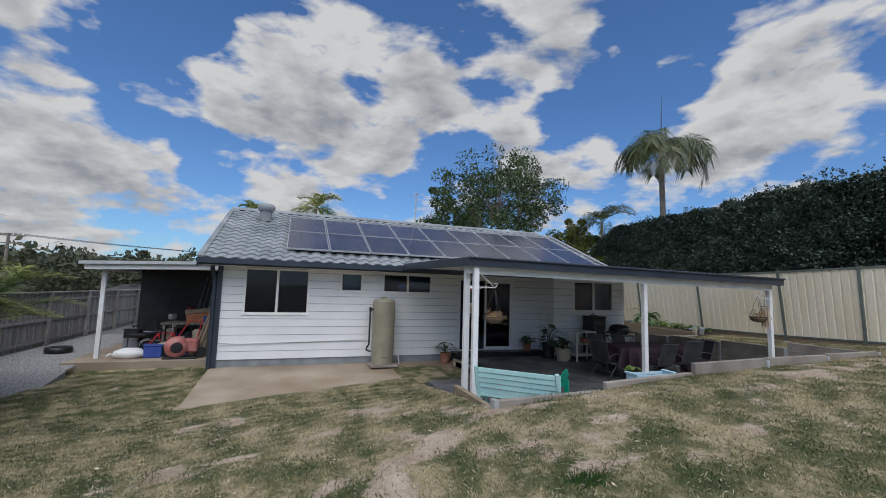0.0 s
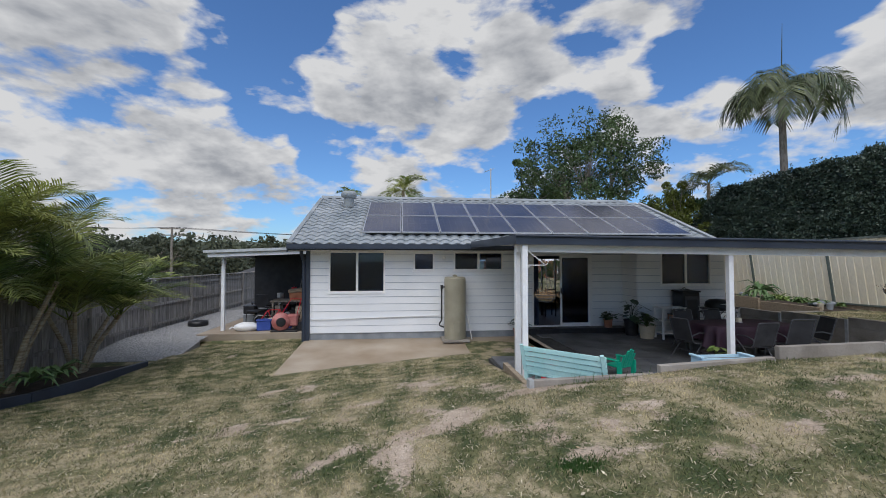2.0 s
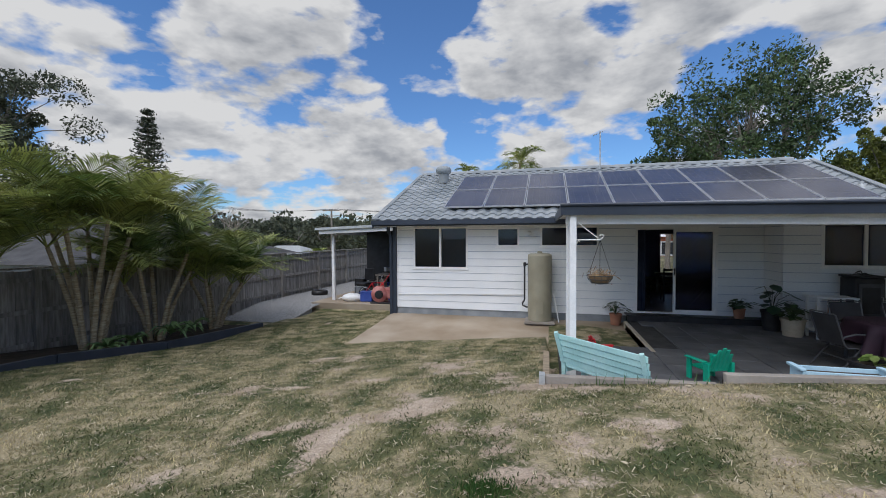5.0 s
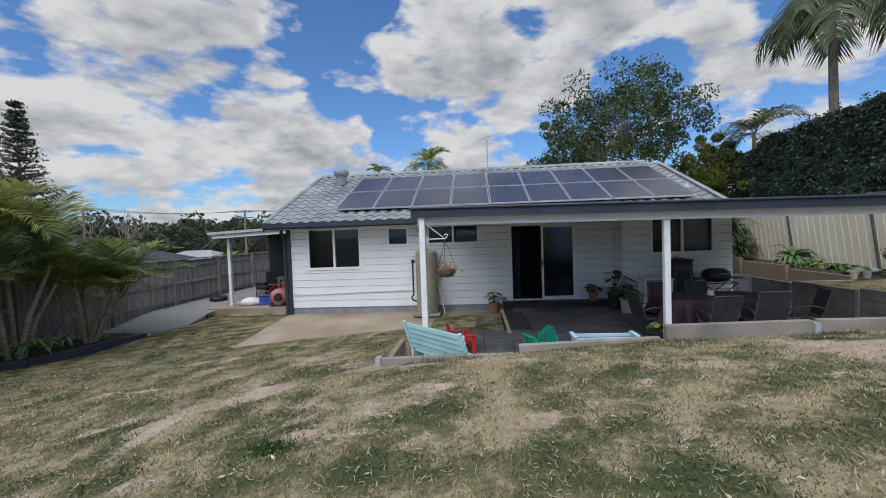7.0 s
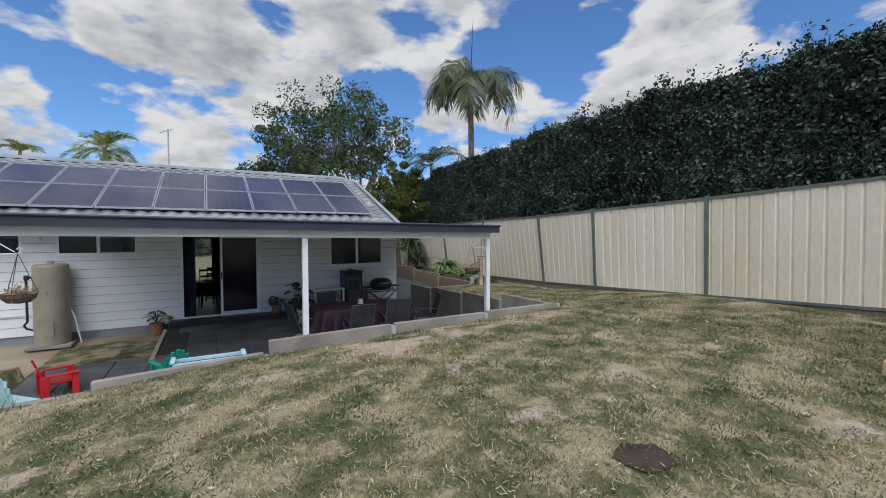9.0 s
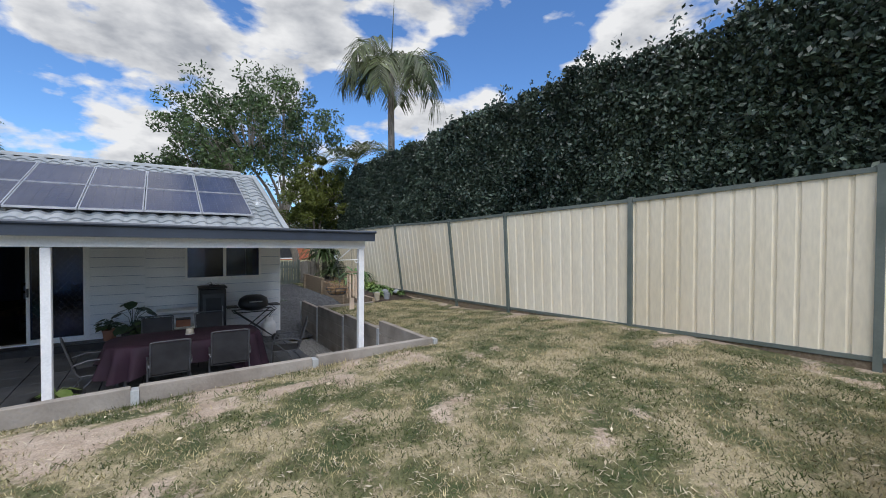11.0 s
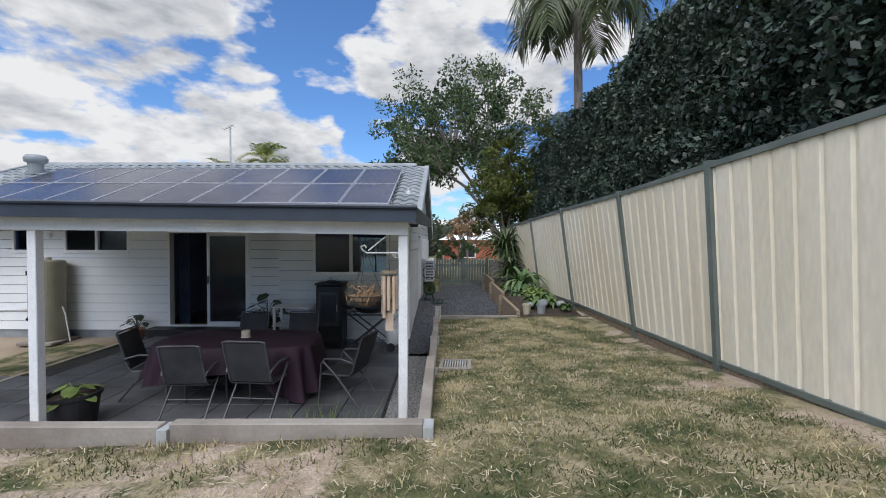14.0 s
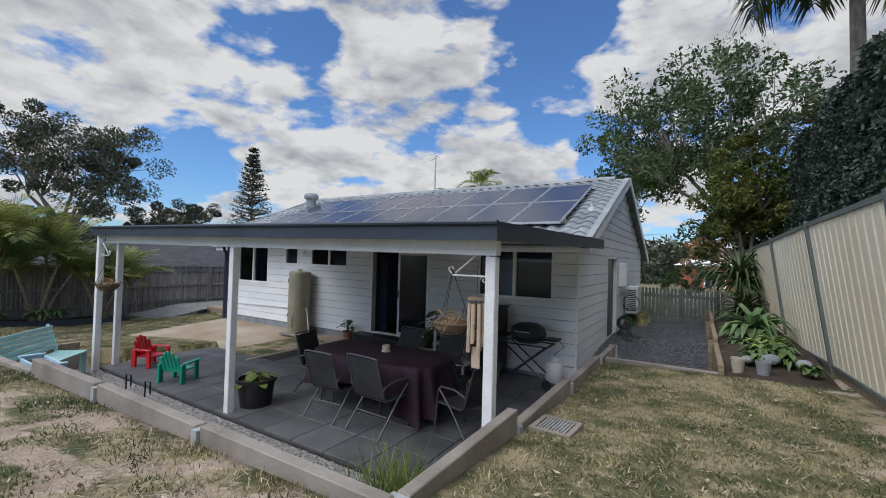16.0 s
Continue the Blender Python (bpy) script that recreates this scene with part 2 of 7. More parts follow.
STRAW = surface("dry_fibre", (0.22, 0.13, 0.07), (0.42, 0.29, 0.16), 8, 0.95, 0.4, 60, island=0.3)
PINK = surface("faded_red_enamel", (0.40, 0.12, 0.11), (0.56, 0.24, 0.22), 5, 0.5, 0.1, 40)
ORANGE = surface("orange_box", (0.30, 0.10, 0.05), (0.42, 0.17, 0.08), 5, 0.6, 0.1, 40)
BRICK = surface("red_brick", (0.38, 0.11, 0.06), (0.52, 0.18, 0.10), 6, 0.85, 0.3, 40)
ROOFD = surface("dark_roof", (0.035, 0.035, 0.038), (0.07, 0.07, 0.074), 2, 0.8, 0.3, 20)
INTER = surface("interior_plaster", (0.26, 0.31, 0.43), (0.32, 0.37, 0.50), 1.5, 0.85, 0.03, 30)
FLOORI = surface("interior_timber_floor", (0.05, 0.035, 0.026), (0.09, 0.065, 0.05), 3, 0.4, 0.05, 40, stretch=(8, 1, 1))
CURT = surface("dark_curtain", (0.03, 0.04, 0.075), (0.05, 0.06, 0.10), 4, 0.9, 0.2, 60)
WOODP = surface("treated_timber", (0.20, 0.15, 0.10), (0.34, 0.27, 0.19), 4, 0.85, 0.4, 50, vary=0.15, stretch=(1, 6, 6))
BAMBOO = surface("pale_bamboo", (0.48, 0.36, 0.26), (0.60, 0.48, 0.37), 6, 0.6, 0.1, 40)
BLUEC = surface("blue_crate_plastic", (0.03, 0.07, 0.32), (0.05, 0.10, 0.42), 5, 0.5, 0.1, 40)


# ---- builders ----
def mesh_of(name, verts, faces, material, smooth=False):
    me = bpy.data.meshes.new(name)
    me.from_pydata([tuple(v) for v in verts], [], [tuple(f) for f in faces])
    me.materials.append(material)
    if smooth:
        me.polygons.foreach_set("use_smooth", [True] * len(me.polygons))
    me.update()
    return me


def cards(name, verts, per, material):
    """A mesh of many alike faces with per corners each, from an array of corners."""
    n = len(verts) // per
    me = bpy.data.meshes.new(name)
    me.vertices.add(n * per)
    me.vertices.foreach_set("co", np.ascontiguousarray(verts, dtype=np.float32).ravel())
    me.loops.add(n * per)
    me.loops.foreach_set("vertex_index", np.arange(n * per, dtype=np.int32))
    me.polygons.add(n)
    me.polygons.foreach_set("loop_start", np.arange(0, n * per, per, dtype=np.int32))
    me.update(calc_edges=True)
    me.validate()
    me.materials.append(material)
    return me


def part(name, bm, material, parent=None, label="", smooth=False):
    """Links a bmesh as one mesh object under a thing or part."""
    me = bpy.data.meshes.new(name)
    bm.normal_update()
    bm.to_mesh(me)
    bm.free()
    me.materials.append(material)
    if smooth:
        me.polygons.foreach_set("use_smooth", [True] * len(me.polygons))
    ob = new(name, me)
    if parent is not None:
        ob.parent = parent
    return tagged(ob, label)


def child(name, me, parent, label=""):
    ob = new(name, me)
    ob.parent = parent
    return tagged(ob, label)


def thing(name, m, label, category, group="", kind=""):
    ob = new(name)
    ob.empty_display_size = 0.1
    ob.matrix_world = m
    return tagged(ob, label, category, group, kind)


def box(bm, x0, x1, y0, y1, z0, z1, bevel=0.0, m=None):
    vs = [bm.verts.new((x, y, z)) for x in (x0, x1) for y in (y0, y1) for z in (z0, z1)]
    fs = [bm.faces.new([vs[i] for i in f]) for f in ((0, 1, 3, 2), (4, 6, 7, 5), (0, 4, 5, 1), (2, 3, 7, 6), (0, 2, 6, 4), (1, 5, 7, 3))]
    if bevel:
        es = list({e for f in fs for e in f.edges})
        r = bmesh.ops.bevel(bm, geom=es, offset=bevel, segments=1, affect="EDGES", profile=0.5)
        vs = list({v for f in r["faces"] for v in f.verts} | {v for v in vs if v.is_valid})
    if m is not None:
        bmesh.ops.transform(bm, matrix=m, verts=vs)
    return bm


def boxb(*a, **k):
    return box(bmesh.new(), *a, **k)


def tube(bm, pts, r, sides=8, taper=None, caps=True):
    """A round bar along the points; taper gives the radius at the end."""
    pts = [Vector(p) for p in pts]
    rings, n = [], len(pts)
    ref = Vector((0.13, 0.21, 0.97))
    for i, p in enumerate(pts):
        d = (pts[min(i + 1, n - 1)] - pts[max(i - 1, 0)]).normalized()
        a = d.cross(ref)
        if a.length < 0.2:
            a = d.cross(Vector((1, 0, 0)))
        a.normalize()
        b = d.cross(a)
        rad = r if taper is None else r + (taper - r) * i / max(1, n - 1)
        rings.append([bm.verts.new(p + (a * math.cos(2 * math.pi * k / sides) + b * math.sin(2 * math.pi * k / sides)) * rad) for k in range(sides)])
    for r0, r1 in zip(rings, rings[1:]):
        for k in range(sides):
            bm.faces.new((r0[k], r0[(k + 1) % sides], r1[(k + 1) % sides], r1[k]))
    if caps:
        bm.faces.new(rings[0][::-1])
        bm.faces.new(rings[-1])
    return bm


def tubeb(*a, **k):
    return tube(bmesh.new(), *a, **k)


def lathe(bm, profile, sides=24, m=None):
    """A turned shape from (radius, height) pairs."""
    rings = []
    for r, z in profile:
        rings.append([bm.verts.new((r * math.cos(2 * math.pi * k / sides), r * math.sin(2 * math.pi * k / sides), z)) for k in range(sides)] if r > 1e-5 else [bm.verts.new((0, 0, z))])
    for r0, r1 in zip(rings, rings[1:]):
        for k in range(sides):
            a, b, c, d = r0[k % len(r0)], r0[(k + 1) % len(r0)], r1[(k + 1) % len(r1)], r1[k % len(r1)]
            f = [v for i, v in enumerate((a, b, c, d)) if v not in (a, b, c, d)[:i]]
            if len(f) > 2:
                bm.faces.new(f)
    if m is not None:
        bmesh.ops.transform(bm, matrix=m, verts=[v for r in rings for v in r])
    return bm


def latheb(*a, **k):
    return lathe(bmesh.new(), *a, **k)


rng = np.random.default_rng(7)


def leaf_cards(centres, length, width, flat=0.0):
    """Diamond leaves at the centres, turned at random; flat draws them to the level."""
    n = len(centres)
    d = rng.normal(size=(n, 3))
    d[:, 2] *= 1 - flat
    d /= np.linalg.norm(d, axis=1)[:, None]
    e = rng.normal(size=(n, 3))
    e[:, 2] *= 1 - flat
    s = np.cross(d, e)
    s /= np.linalg.norm(s, axis=1)[:, None] + 1e-9
    if flat:
        s = np.cross(d, np.array([0, 0, 1.0]) + 0.5 * rng.normal(size=(n, 3)))
        s /= np.linalg.norm(s, axis=1)[:, None] + 1e-9
    k = rng.uniform(0.6, 1.25, (n, 1))
    d, s = d * length * k, s * width * k
    v = np.stack([centres - d * 0.5, centres + s * 0.5 + d * 0.05, centres + d * 0.5, centres - s * 0.5 + d * 0.05], axis=1)
    return v.reshape(-1, 3)


def frond(origin, az_deg, elev, length, droop, leaflets, leaf_len, leaf_w, hang=0.35, rise=0.35):
    """A feather palm leaf: a bent midrib with leaflets on both sides; quads of the leaflets and points of the rib."""
    a, e = radians(az_deg), radians(elev)
    hor = np.array([math.cos(a), math.sin(a), 0.0])
    side = np.array([-math.sin(a), math.cos(a), 0.0])
    ts = np.linspace(0, 1, 9)
    rib = [np.array(origin, float)]
    for t in ts[1:]:
        ang = e - radians(droop) * t ** 1.3
        rib.append(rib[-1] + (hor * math.cos(ang) + np.array([0, 0, 1.0]) * math.sin(ang)) * length / 8)
    rib = np.array(rib)
    quads = []
    for i in range(leaflets):
        t = 0.16 + 0.84 * i / (leaflets - 1)
        f = t * 8
        j = min(7, int(f))
        p = rib[j] + (rib[j + 1] - rib[j]) * (f - j)
        fwd = (rib[j + 1] - rib[j]) / np.linalg.norm(rib[j + 1] - rib[j])
        ll = leaf_len * (0.45 + 1.1 * math.sin(math.pi * min(0.97, 0.12 + 0.86 * t)) ** 0.8) * 0.72 * rng.uniform(0.85, 1.12)
        for s in (-1, 1):
            up1 = np.cross(side, fwd) * -1
            up1 = up1 if up1[2] > 0 else -up1
            d = side * s * 0.85 + fwd * (0.45 + 0.35 * t) + up1 * (rise + rng.normal() * 0.08)
            d /= np.linalg.norm(d)
            mid = p + d * ll * 0.55
            tip = mid + (d + np.array([0, 0, -1.0]) * hang * rng.uniform(0.7, 1.5)) * ll * 0.5
            w = np.cross(d, up1)
            w = w / (np.linalg.norm(w) + 1e-9) * leaf_w * 0.5
            quads += [p - w * 0.4, p + w * 0.4, mid + w, mid - w, mid - w, mid + w, tip + w * 0.12, tip - w * 0.12]
    return np.array(quads), rib


# ---- ground ----
PIT = (2.12, 10.09, 4.72)  # sunken patio: from x, to x, from y
WALL_Y, BAY_Y, LEFT_X, RIGHT_X, STEP_X, FRONT_Y = 11.28, 10.51, -2.05, 9.50, 6.95, 19.6


def smooth(a, b, t):
    t = min(1, max(0, (t - a) / (b - a)))
    return t * t * (3 - 2 * t)


def lawn(x, y):
    """Height of the turf."""
    s = max(-2.2, x) if x < 5 else 5 + (x - 5) * 0.35
    fall = 0.122 - 0.035 * smooth(6, 10, x)
    z = 0.36 + 0.085 * min(s, 7.8) - fall * min(4.1 - 0.6 * smooth(8, 10, x), max(0, y - 4.0))
    z -= 0.02 * max(0, -x - 3) * smooth(40, 0, abs(x))
    far = smooth(14, 60, math.hypot(x - 2, y - 4))
    z = z * (1 - far) + far * (-2.5 if x < 9 else 0.0)
    return z + 0.02 * noise.noise((x * 0.9, y * 0.9, 0.3)) * (1 - far)


def ground_z(x, y):
    if x < -5.3 and -4 < y < 30 and x > -9:
        return -0.5 if y > 10.75 else lawn(x, y) - 0.04
    if PIT[0] < x < PIT[1] and PIT[2] < y < 16:
        return -0.16
    if LEFT_X - 4 < x < PIT[0] and y > 12.4 and y < 25:
        return -0.24
    if LEFT_X < x <= PIT[0] and 8.6 < y < 25:
        return -0.42
    if PIT[1] <= x < 12.6 and 9.55 < y < 30:
        return -0.2 if x < 11.5 else 0.45
    return lawn(x, y)


def bareness(x, y):
    """How bare the turf is, 0 to 1."""
    n = noise.fractal((x * 0.9 + 3.7, y * 1.3, 0.0), 0.7, 2.1, 5)
    n2 = noise.noise((x * 3.4, y * 4.6, 4.0))
    edge = 0.30 * math.exp(-((y - 3.9) / 0.9) ** 2) * smooth(4.0, 6.5, x) * smooth(11.0, 9.0, x)
    worn = 0.34 * math.exp(-((y - 4.2) / 2.0) ** 2) * smooth(-3.0, 0.5, x) * smooth(6.0, 3.0, x)
    strip = 0.30 * smooth(11.9, 12.6, x)
    spots = sum(0.32 * math.exp(-((x - a) / 0.42) ** 2 - ((y - b) / 0.24) ** 2) for a, b in ((8.4, 4.25), (9.5, 4.3), (10.1, 3.95), (6.0, 4.3), (7.45, 4.4), (6.75, 3.9), (6.9, 1.6), (10.9, 4.9)))
    lush = 0.22 * smooth(9.6, 11.0, x) * smooth(12.4, 11.8, x) + 0.16 * smooth(-1.5, -4.0, x)
    return min(1, max(0, (n * 0.52 + n2 * 0.60 + spots + edge + worn * 0.8 + strip - lush - 0.245) * 2.8))


def steps(*spans):
    out = []
    for a, b, d in spans:
        k = max(1, round((b - a) / d))
        out += [a + (b - a) * i / k for i in range(k)]
    return out + [spans[-1][1]]


gx = steps((-2500, -400, 700), (-400, -60, 85), (-60, -14, 6), (-14, -8.0, 0.6), (-8.0, 2.085, 0.16), (2.085, 2.155, 0.07), (2.155, 10.055, 0.16), (10.055, 10.125, 0.07), (10.125, 13.2, 0.16), (13.2, 60, 6), (60, 400, 85), (400, 2500, 700))
gy = steps((-2500, -400, 700), (-400, -60, 85), (-60, -6, 6), (-6, 4.685, 0.16), (4.685, 4.755, 0.07), (4.755, 9.5, 0.16), (9.5, 9.57, 0.07), (9.57, 16, 0.2), (16, 60, 4), (60, 400, 85), (400, 2500, 700))
gverts = [(x, y, ground_z(x, y)) for y in gy for x in gx]
nx = len(gx)
gfaces = [(j * nx + i, j * nx + i + 1, (j + 1) * nx + i + 1, (j + 1) * nx + i) for j in range(len(gy) - 1) for i in range(nx - 1)]


def turf_material():
    m = bpy.data.materials.new("patchy_turf")
    m.use_nodes = True
    t = m.node_tree
    b = t.nodes["Principled BSDF"]
    geo = t.nodes.new("ShaderNodeNewGeometry")
    at = t.nodes.new("ShaderNodeAttribute")
    at.attribute_name = "bare"

    def tex(scale, detail):
        n = t.nodes.new("ShaderNodeTexNoise")
        n.inputs["Scale"].default_value, n.inputs["Detail"].default_value, n.inputs["Roughness"].default_value = scale, detail, 0.65
        t.links.new(geo.outputs["Position"], n.inputs["Vector"])
        return n.outputs["Fac"]

    def ramp(src, *stops):
        n = t.nodes.new("ShaderNodeValToRGB")
        e = n.color_ramp.elements
        while len(e) < len(stops):
            e.new(0.5)
        for k, (p, c) in zip(e, stops):
            k.position, k.color = p, (*c, 1)
        t.links.new(src, n.inputs[0])
        return n.outputs[0]

    def blend(fac, a, c):
        n = t.nodes.new("ShaderNodeMix")
        n.data_type = "RGBA"
        t.links.new(fac, n.inputs[0])
        t.links.new(a, n.inputs[6])
        t.links.new(c, n.inputs[7])
        return n.outputs[2]

    grass = ramp(tex(2.4, 8), (0.39, (0.052, 0.070, 0.022)), (0.49, (0.135, 0.130, 0.058)), (0.58, (0.34, 0.285, 0.175)))
    dirt = ramp(tex(3.2, 6), (0.3, (0.28, 0.21, 0.15)), (0.7, (0.54, 0.44, 0.35)))
    fine = tex(20, 9)
    add = t.nodes.new("ShaderNodeMath")
    add.operation = "MULTIPLY_ADD"
    add.inputs[1].default_value = 1.7
    t.links.new(fine, add.inputs[0])
    sub = t.nodes.new("ShaderNodeMath")
    sub.operation = "SUBTRACT"
    sub.inputs[1].default_value = 0.84
    t.links.new(at.outputs["Fac"], sub.inputs[0])
    t.links.new(sub.outputs[0], add.inputs[2])
    fac = ramp(add.outputs[0], (0.30, (0, 0, 0)), (0.62, (1, 1, 1)))
    col = blend(fac, grass, dirt)
    hsv = t.nodes.new("ShaderNodeHueSaturation")
    mr = t.nodes.new("ShaderNodeMapRange")
    mr.inputs["To Min"].default_value, mr.inputs["To Max"].default_value = 0.15, 1.85
    t.links.new(tex(75, 4), mr.inputs["Value"])
    t.links.new(mr.outputs[0], hsv.inputs["Value"])
    t.links.new(col, hsv.inputs["Color"])
    t.links.new(hsv.outputs[0], b.inputs["Base Color"])
    b.inputs["Roughness"].default_value = 0.95
    bu = t.nodes.new("ShaderNodeBump")
    bu.inputs["Strength"].default_value, bu.inputs["Distance"].default_value = 0.7, 0.03
    t.links.new(fine, bu.inputs["Height"])
    t.links.new(bu.outputs[0], b.inputs["Normal"])
    return m


TURF = turf_material()
ground_mesh = mesh_of("ground", gverts, gfaces, TURF, smooth=True)
bare_at = ground_mesh.attributes.new("bare", "FLOAT", "POINT")
bare_at.data.foreach_set("value", [bareness(v[0], v[1]) if -9 < v[0] < 14 and -7 < v[1] < 17 else 0.2 for v in gverts])
tagged(new("ground", ground_mesh), "dry patchy lawn with bare sandy spots", "lawn", kind="structure")


# ---- house ----
def wall_cells(name, along, plane, inner, u0, u1, z0, z1, holes, material, label):
    """A wall with thickness and openings through it. along: 'x' or 'y'; plane: its outer face; inner: its inner face."""
    us = sorted({u0, u1, *[h[0] for h in holes], *[h[1] for h in holes]})
    zs = sorted({z0, z1, *[h[2] for h in holes], *[h[3] for h in holes]})
    bm = bmesh.new()
    solid = lambda i, j: 0 <= i < len(us) - 1 and 0 <= j < len(zs) - 1 and not any(h[0] <= us[i] < h[1] and h[2] <= zs[j] < h[3] for h in holes)
    put = lambda u, w, z: bm.verts.new((u, w, z) if along == "x" else (w, u, z))
    for i in range(len(us) - 1):
        for j in range(len(zs) - 1):
            if not solid(i, j):
                continue
            a, b, c, d = us[i], us[i + 1], zs[j], zs[j + 1]
            for w in (plane, inner):
                bm.faces.new((put(a, w, c), put(b, w, c), put(b, w, d), put(a, w, d)))
            for di, dj, (p, q) in ((-1, 0, ((a, c), (a, d))), (1, 0, ((b, c), (b, d))), (0, -1, ((a, c), (b, c))), (0, 1, ((a, d), (b, d)))):
                if not solid(i + di, j + dj):
                    bm.faces.new((put(p[0], plane, p[1]), put(q[0], plane, q[1]), put(q[0], inner, q[1]), put(p[0], inner, p[1])))
    bmesh.ops.remove_doubles(bm, verts=bm.verts, dist=0.0005)
    bmesh.ops.recalc_face_normals(bm, faces=bm.faces)
    return tagged(part(name, bm, material), label, "wall", kind="structure")


W1, W2, W3 = (-1.50, 0.03, 1.14, 2.28), (0.81, 1.40, 1.74, 2.25), (1.94, 3.36, 1.74, 2.27)
DOOR, W5 = (4.20, 5.99, 0.11, 2.21), (7.61, 9.11, 1.34, 2.25)
FRONTW, FRONTD = (6.7, 8.7, 0.12, 2.15), (4.1, 4.95, 0.12, 2.1)
SIDED = (13.2, 14.5, 0.25, 2.2)
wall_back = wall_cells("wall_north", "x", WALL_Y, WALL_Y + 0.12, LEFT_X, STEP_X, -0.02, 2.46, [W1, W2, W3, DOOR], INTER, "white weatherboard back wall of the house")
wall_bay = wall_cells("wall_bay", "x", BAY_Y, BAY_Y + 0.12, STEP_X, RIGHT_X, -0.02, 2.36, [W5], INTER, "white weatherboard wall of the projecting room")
wall_step = wall_cells("wall_step", "y", STEP_X, STEP_X + 0.12, BAY_Y + 0.122, WALL_Y + 0.12, -0.02, 2.46, [], INTER, "white return wall beside the sliding door")
wall_right = wall_cells("wall_east", "y", RIGHT_X, RIGHT_X - 0.12, BAY_Y + 0.122, FRONT_Y, -0.02, 2.46, [SIDED], INTER, "white weatherboard gable end wall")
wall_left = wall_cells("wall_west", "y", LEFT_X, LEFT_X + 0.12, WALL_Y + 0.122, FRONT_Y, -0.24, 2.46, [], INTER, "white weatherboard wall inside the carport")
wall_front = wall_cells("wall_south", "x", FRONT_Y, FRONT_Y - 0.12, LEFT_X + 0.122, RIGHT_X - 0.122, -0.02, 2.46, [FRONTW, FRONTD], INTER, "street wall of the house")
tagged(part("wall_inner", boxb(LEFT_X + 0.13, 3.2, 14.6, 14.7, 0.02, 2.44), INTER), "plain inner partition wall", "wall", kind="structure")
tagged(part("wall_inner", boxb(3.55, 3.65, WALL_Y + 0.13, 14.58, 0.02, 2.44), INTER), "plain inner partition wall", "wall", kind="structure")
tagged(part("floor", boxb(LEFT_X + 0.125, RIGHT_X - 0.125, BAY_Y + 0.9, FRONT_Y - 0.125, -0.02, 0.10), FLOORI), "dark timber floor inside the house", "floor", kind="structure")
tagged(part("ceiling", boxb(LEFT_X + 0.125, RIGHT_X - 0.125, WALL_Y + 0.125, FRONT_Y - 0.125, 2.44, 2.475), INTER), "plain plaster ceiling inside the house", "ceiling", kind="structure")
tagged(part("plinth", boxb(LEFT_X + 0.01, STEP_X, WALL_Y - 0.002, WALL_Y + 0.1, -0.45, 0.05), BASE), "grey rendered plinth under the weatherboards", "plinth", kind="structure")
tagged(part("plinth", boxb(STEP_X + 0.002, RIGHT_X - 0.01, BAY_Y + 0.01, BAY_Y + 0.1, -0.2, 0.05), BASE), "grey rendered plinth under the projecting room", "plinth", kind="structure")
tagged(part("plinth", boxb(RIGHT_X - 0.1, RIGHT_X - 0.012, BAY_Y + 0.105, FRONT_Y, -0.2, 0.05), BASE), "grey rendered plinth under the gable wall", "plinth", kind="structure")

# roof
RIDGE_Y, RIDGE_Z, EAVE_Y = 15.2, 4.36, 10.55
PITCH = math.atan2(RIDGE_Z - 2.44, RIDGE_Y - EAVE_Y)
VERGE_L, VERGE_R = -2.42, 9.72


def roof_z(y):
    return RIDGE_Z - (abs(y - RIDGE_Y)) * math.tan(PITCH)


bm = bmesh.new()
sec = [(EAVE_Y + 0.03, roof_z(EAVE_Y + 0.03)), (RIDGE_Y, RIDGE_Z), (20.3, roof_z(20.3)), (20.3, roof_z(20.3) - 0.08), (RIDGE_Y, RIDGE_Z - 0.08), (EAVE_Y + 0.03, roof_z(EAVE_Y + 0.03) - 0.08)]
ends = [[bm.verts.new((x, y, z - 0.03)) for y, z in sec] for x in (VERGE_L + 0.03, VERGE_R - 0.03)]
for k in range(6):
    bm.faces.new((ends[0][k], ends[0][(k + 1) % 6], ends[1][(k + 1) % 6], ends[1][k]))
bm.faces.new(ends[0][::-1])
bm.faces.new(ends[1])
roof = tagged(part("roof", bm, TILE), "pale grey concrete tile gable roof", "roof", kind="structure")
for gxx, nm in ((LEFT_X + 0.01, "gable_west"), (RIGHT_X - 0.11, "gable_east")):
    bm = bmesh.new()
    tri = [(EAVE_Y + 0.3, roof_z(EAVE_Y + 0.3) - 0.13), (RIDGE_Y, RIDGE_Z - 0.13), (20.0, roof_z(20.0) - 0.13), (20.0, 2.30), (EAVE_Y + 0.3, 2.30)]
    e2 = [[bm.verts.new((x, y, z)) for y, z in tri] for x in (gxx, gxx + 0.1)]
    for k in range(5):
        bm.faces.new((e2[0][k], e2[0][(k + 1) % 5], e2[1][(k + 1) % 5], e2[1][k]))
    bm.faces.new(e2[0][::-1])
    bm.faces.new(e2[1])
    bmesh.ops.recalc_face_normals(bm, faces=bm.faces)
    tagged(part(nm, bm, INTER), "gable triangle under the roof", "wall", kind="structure")
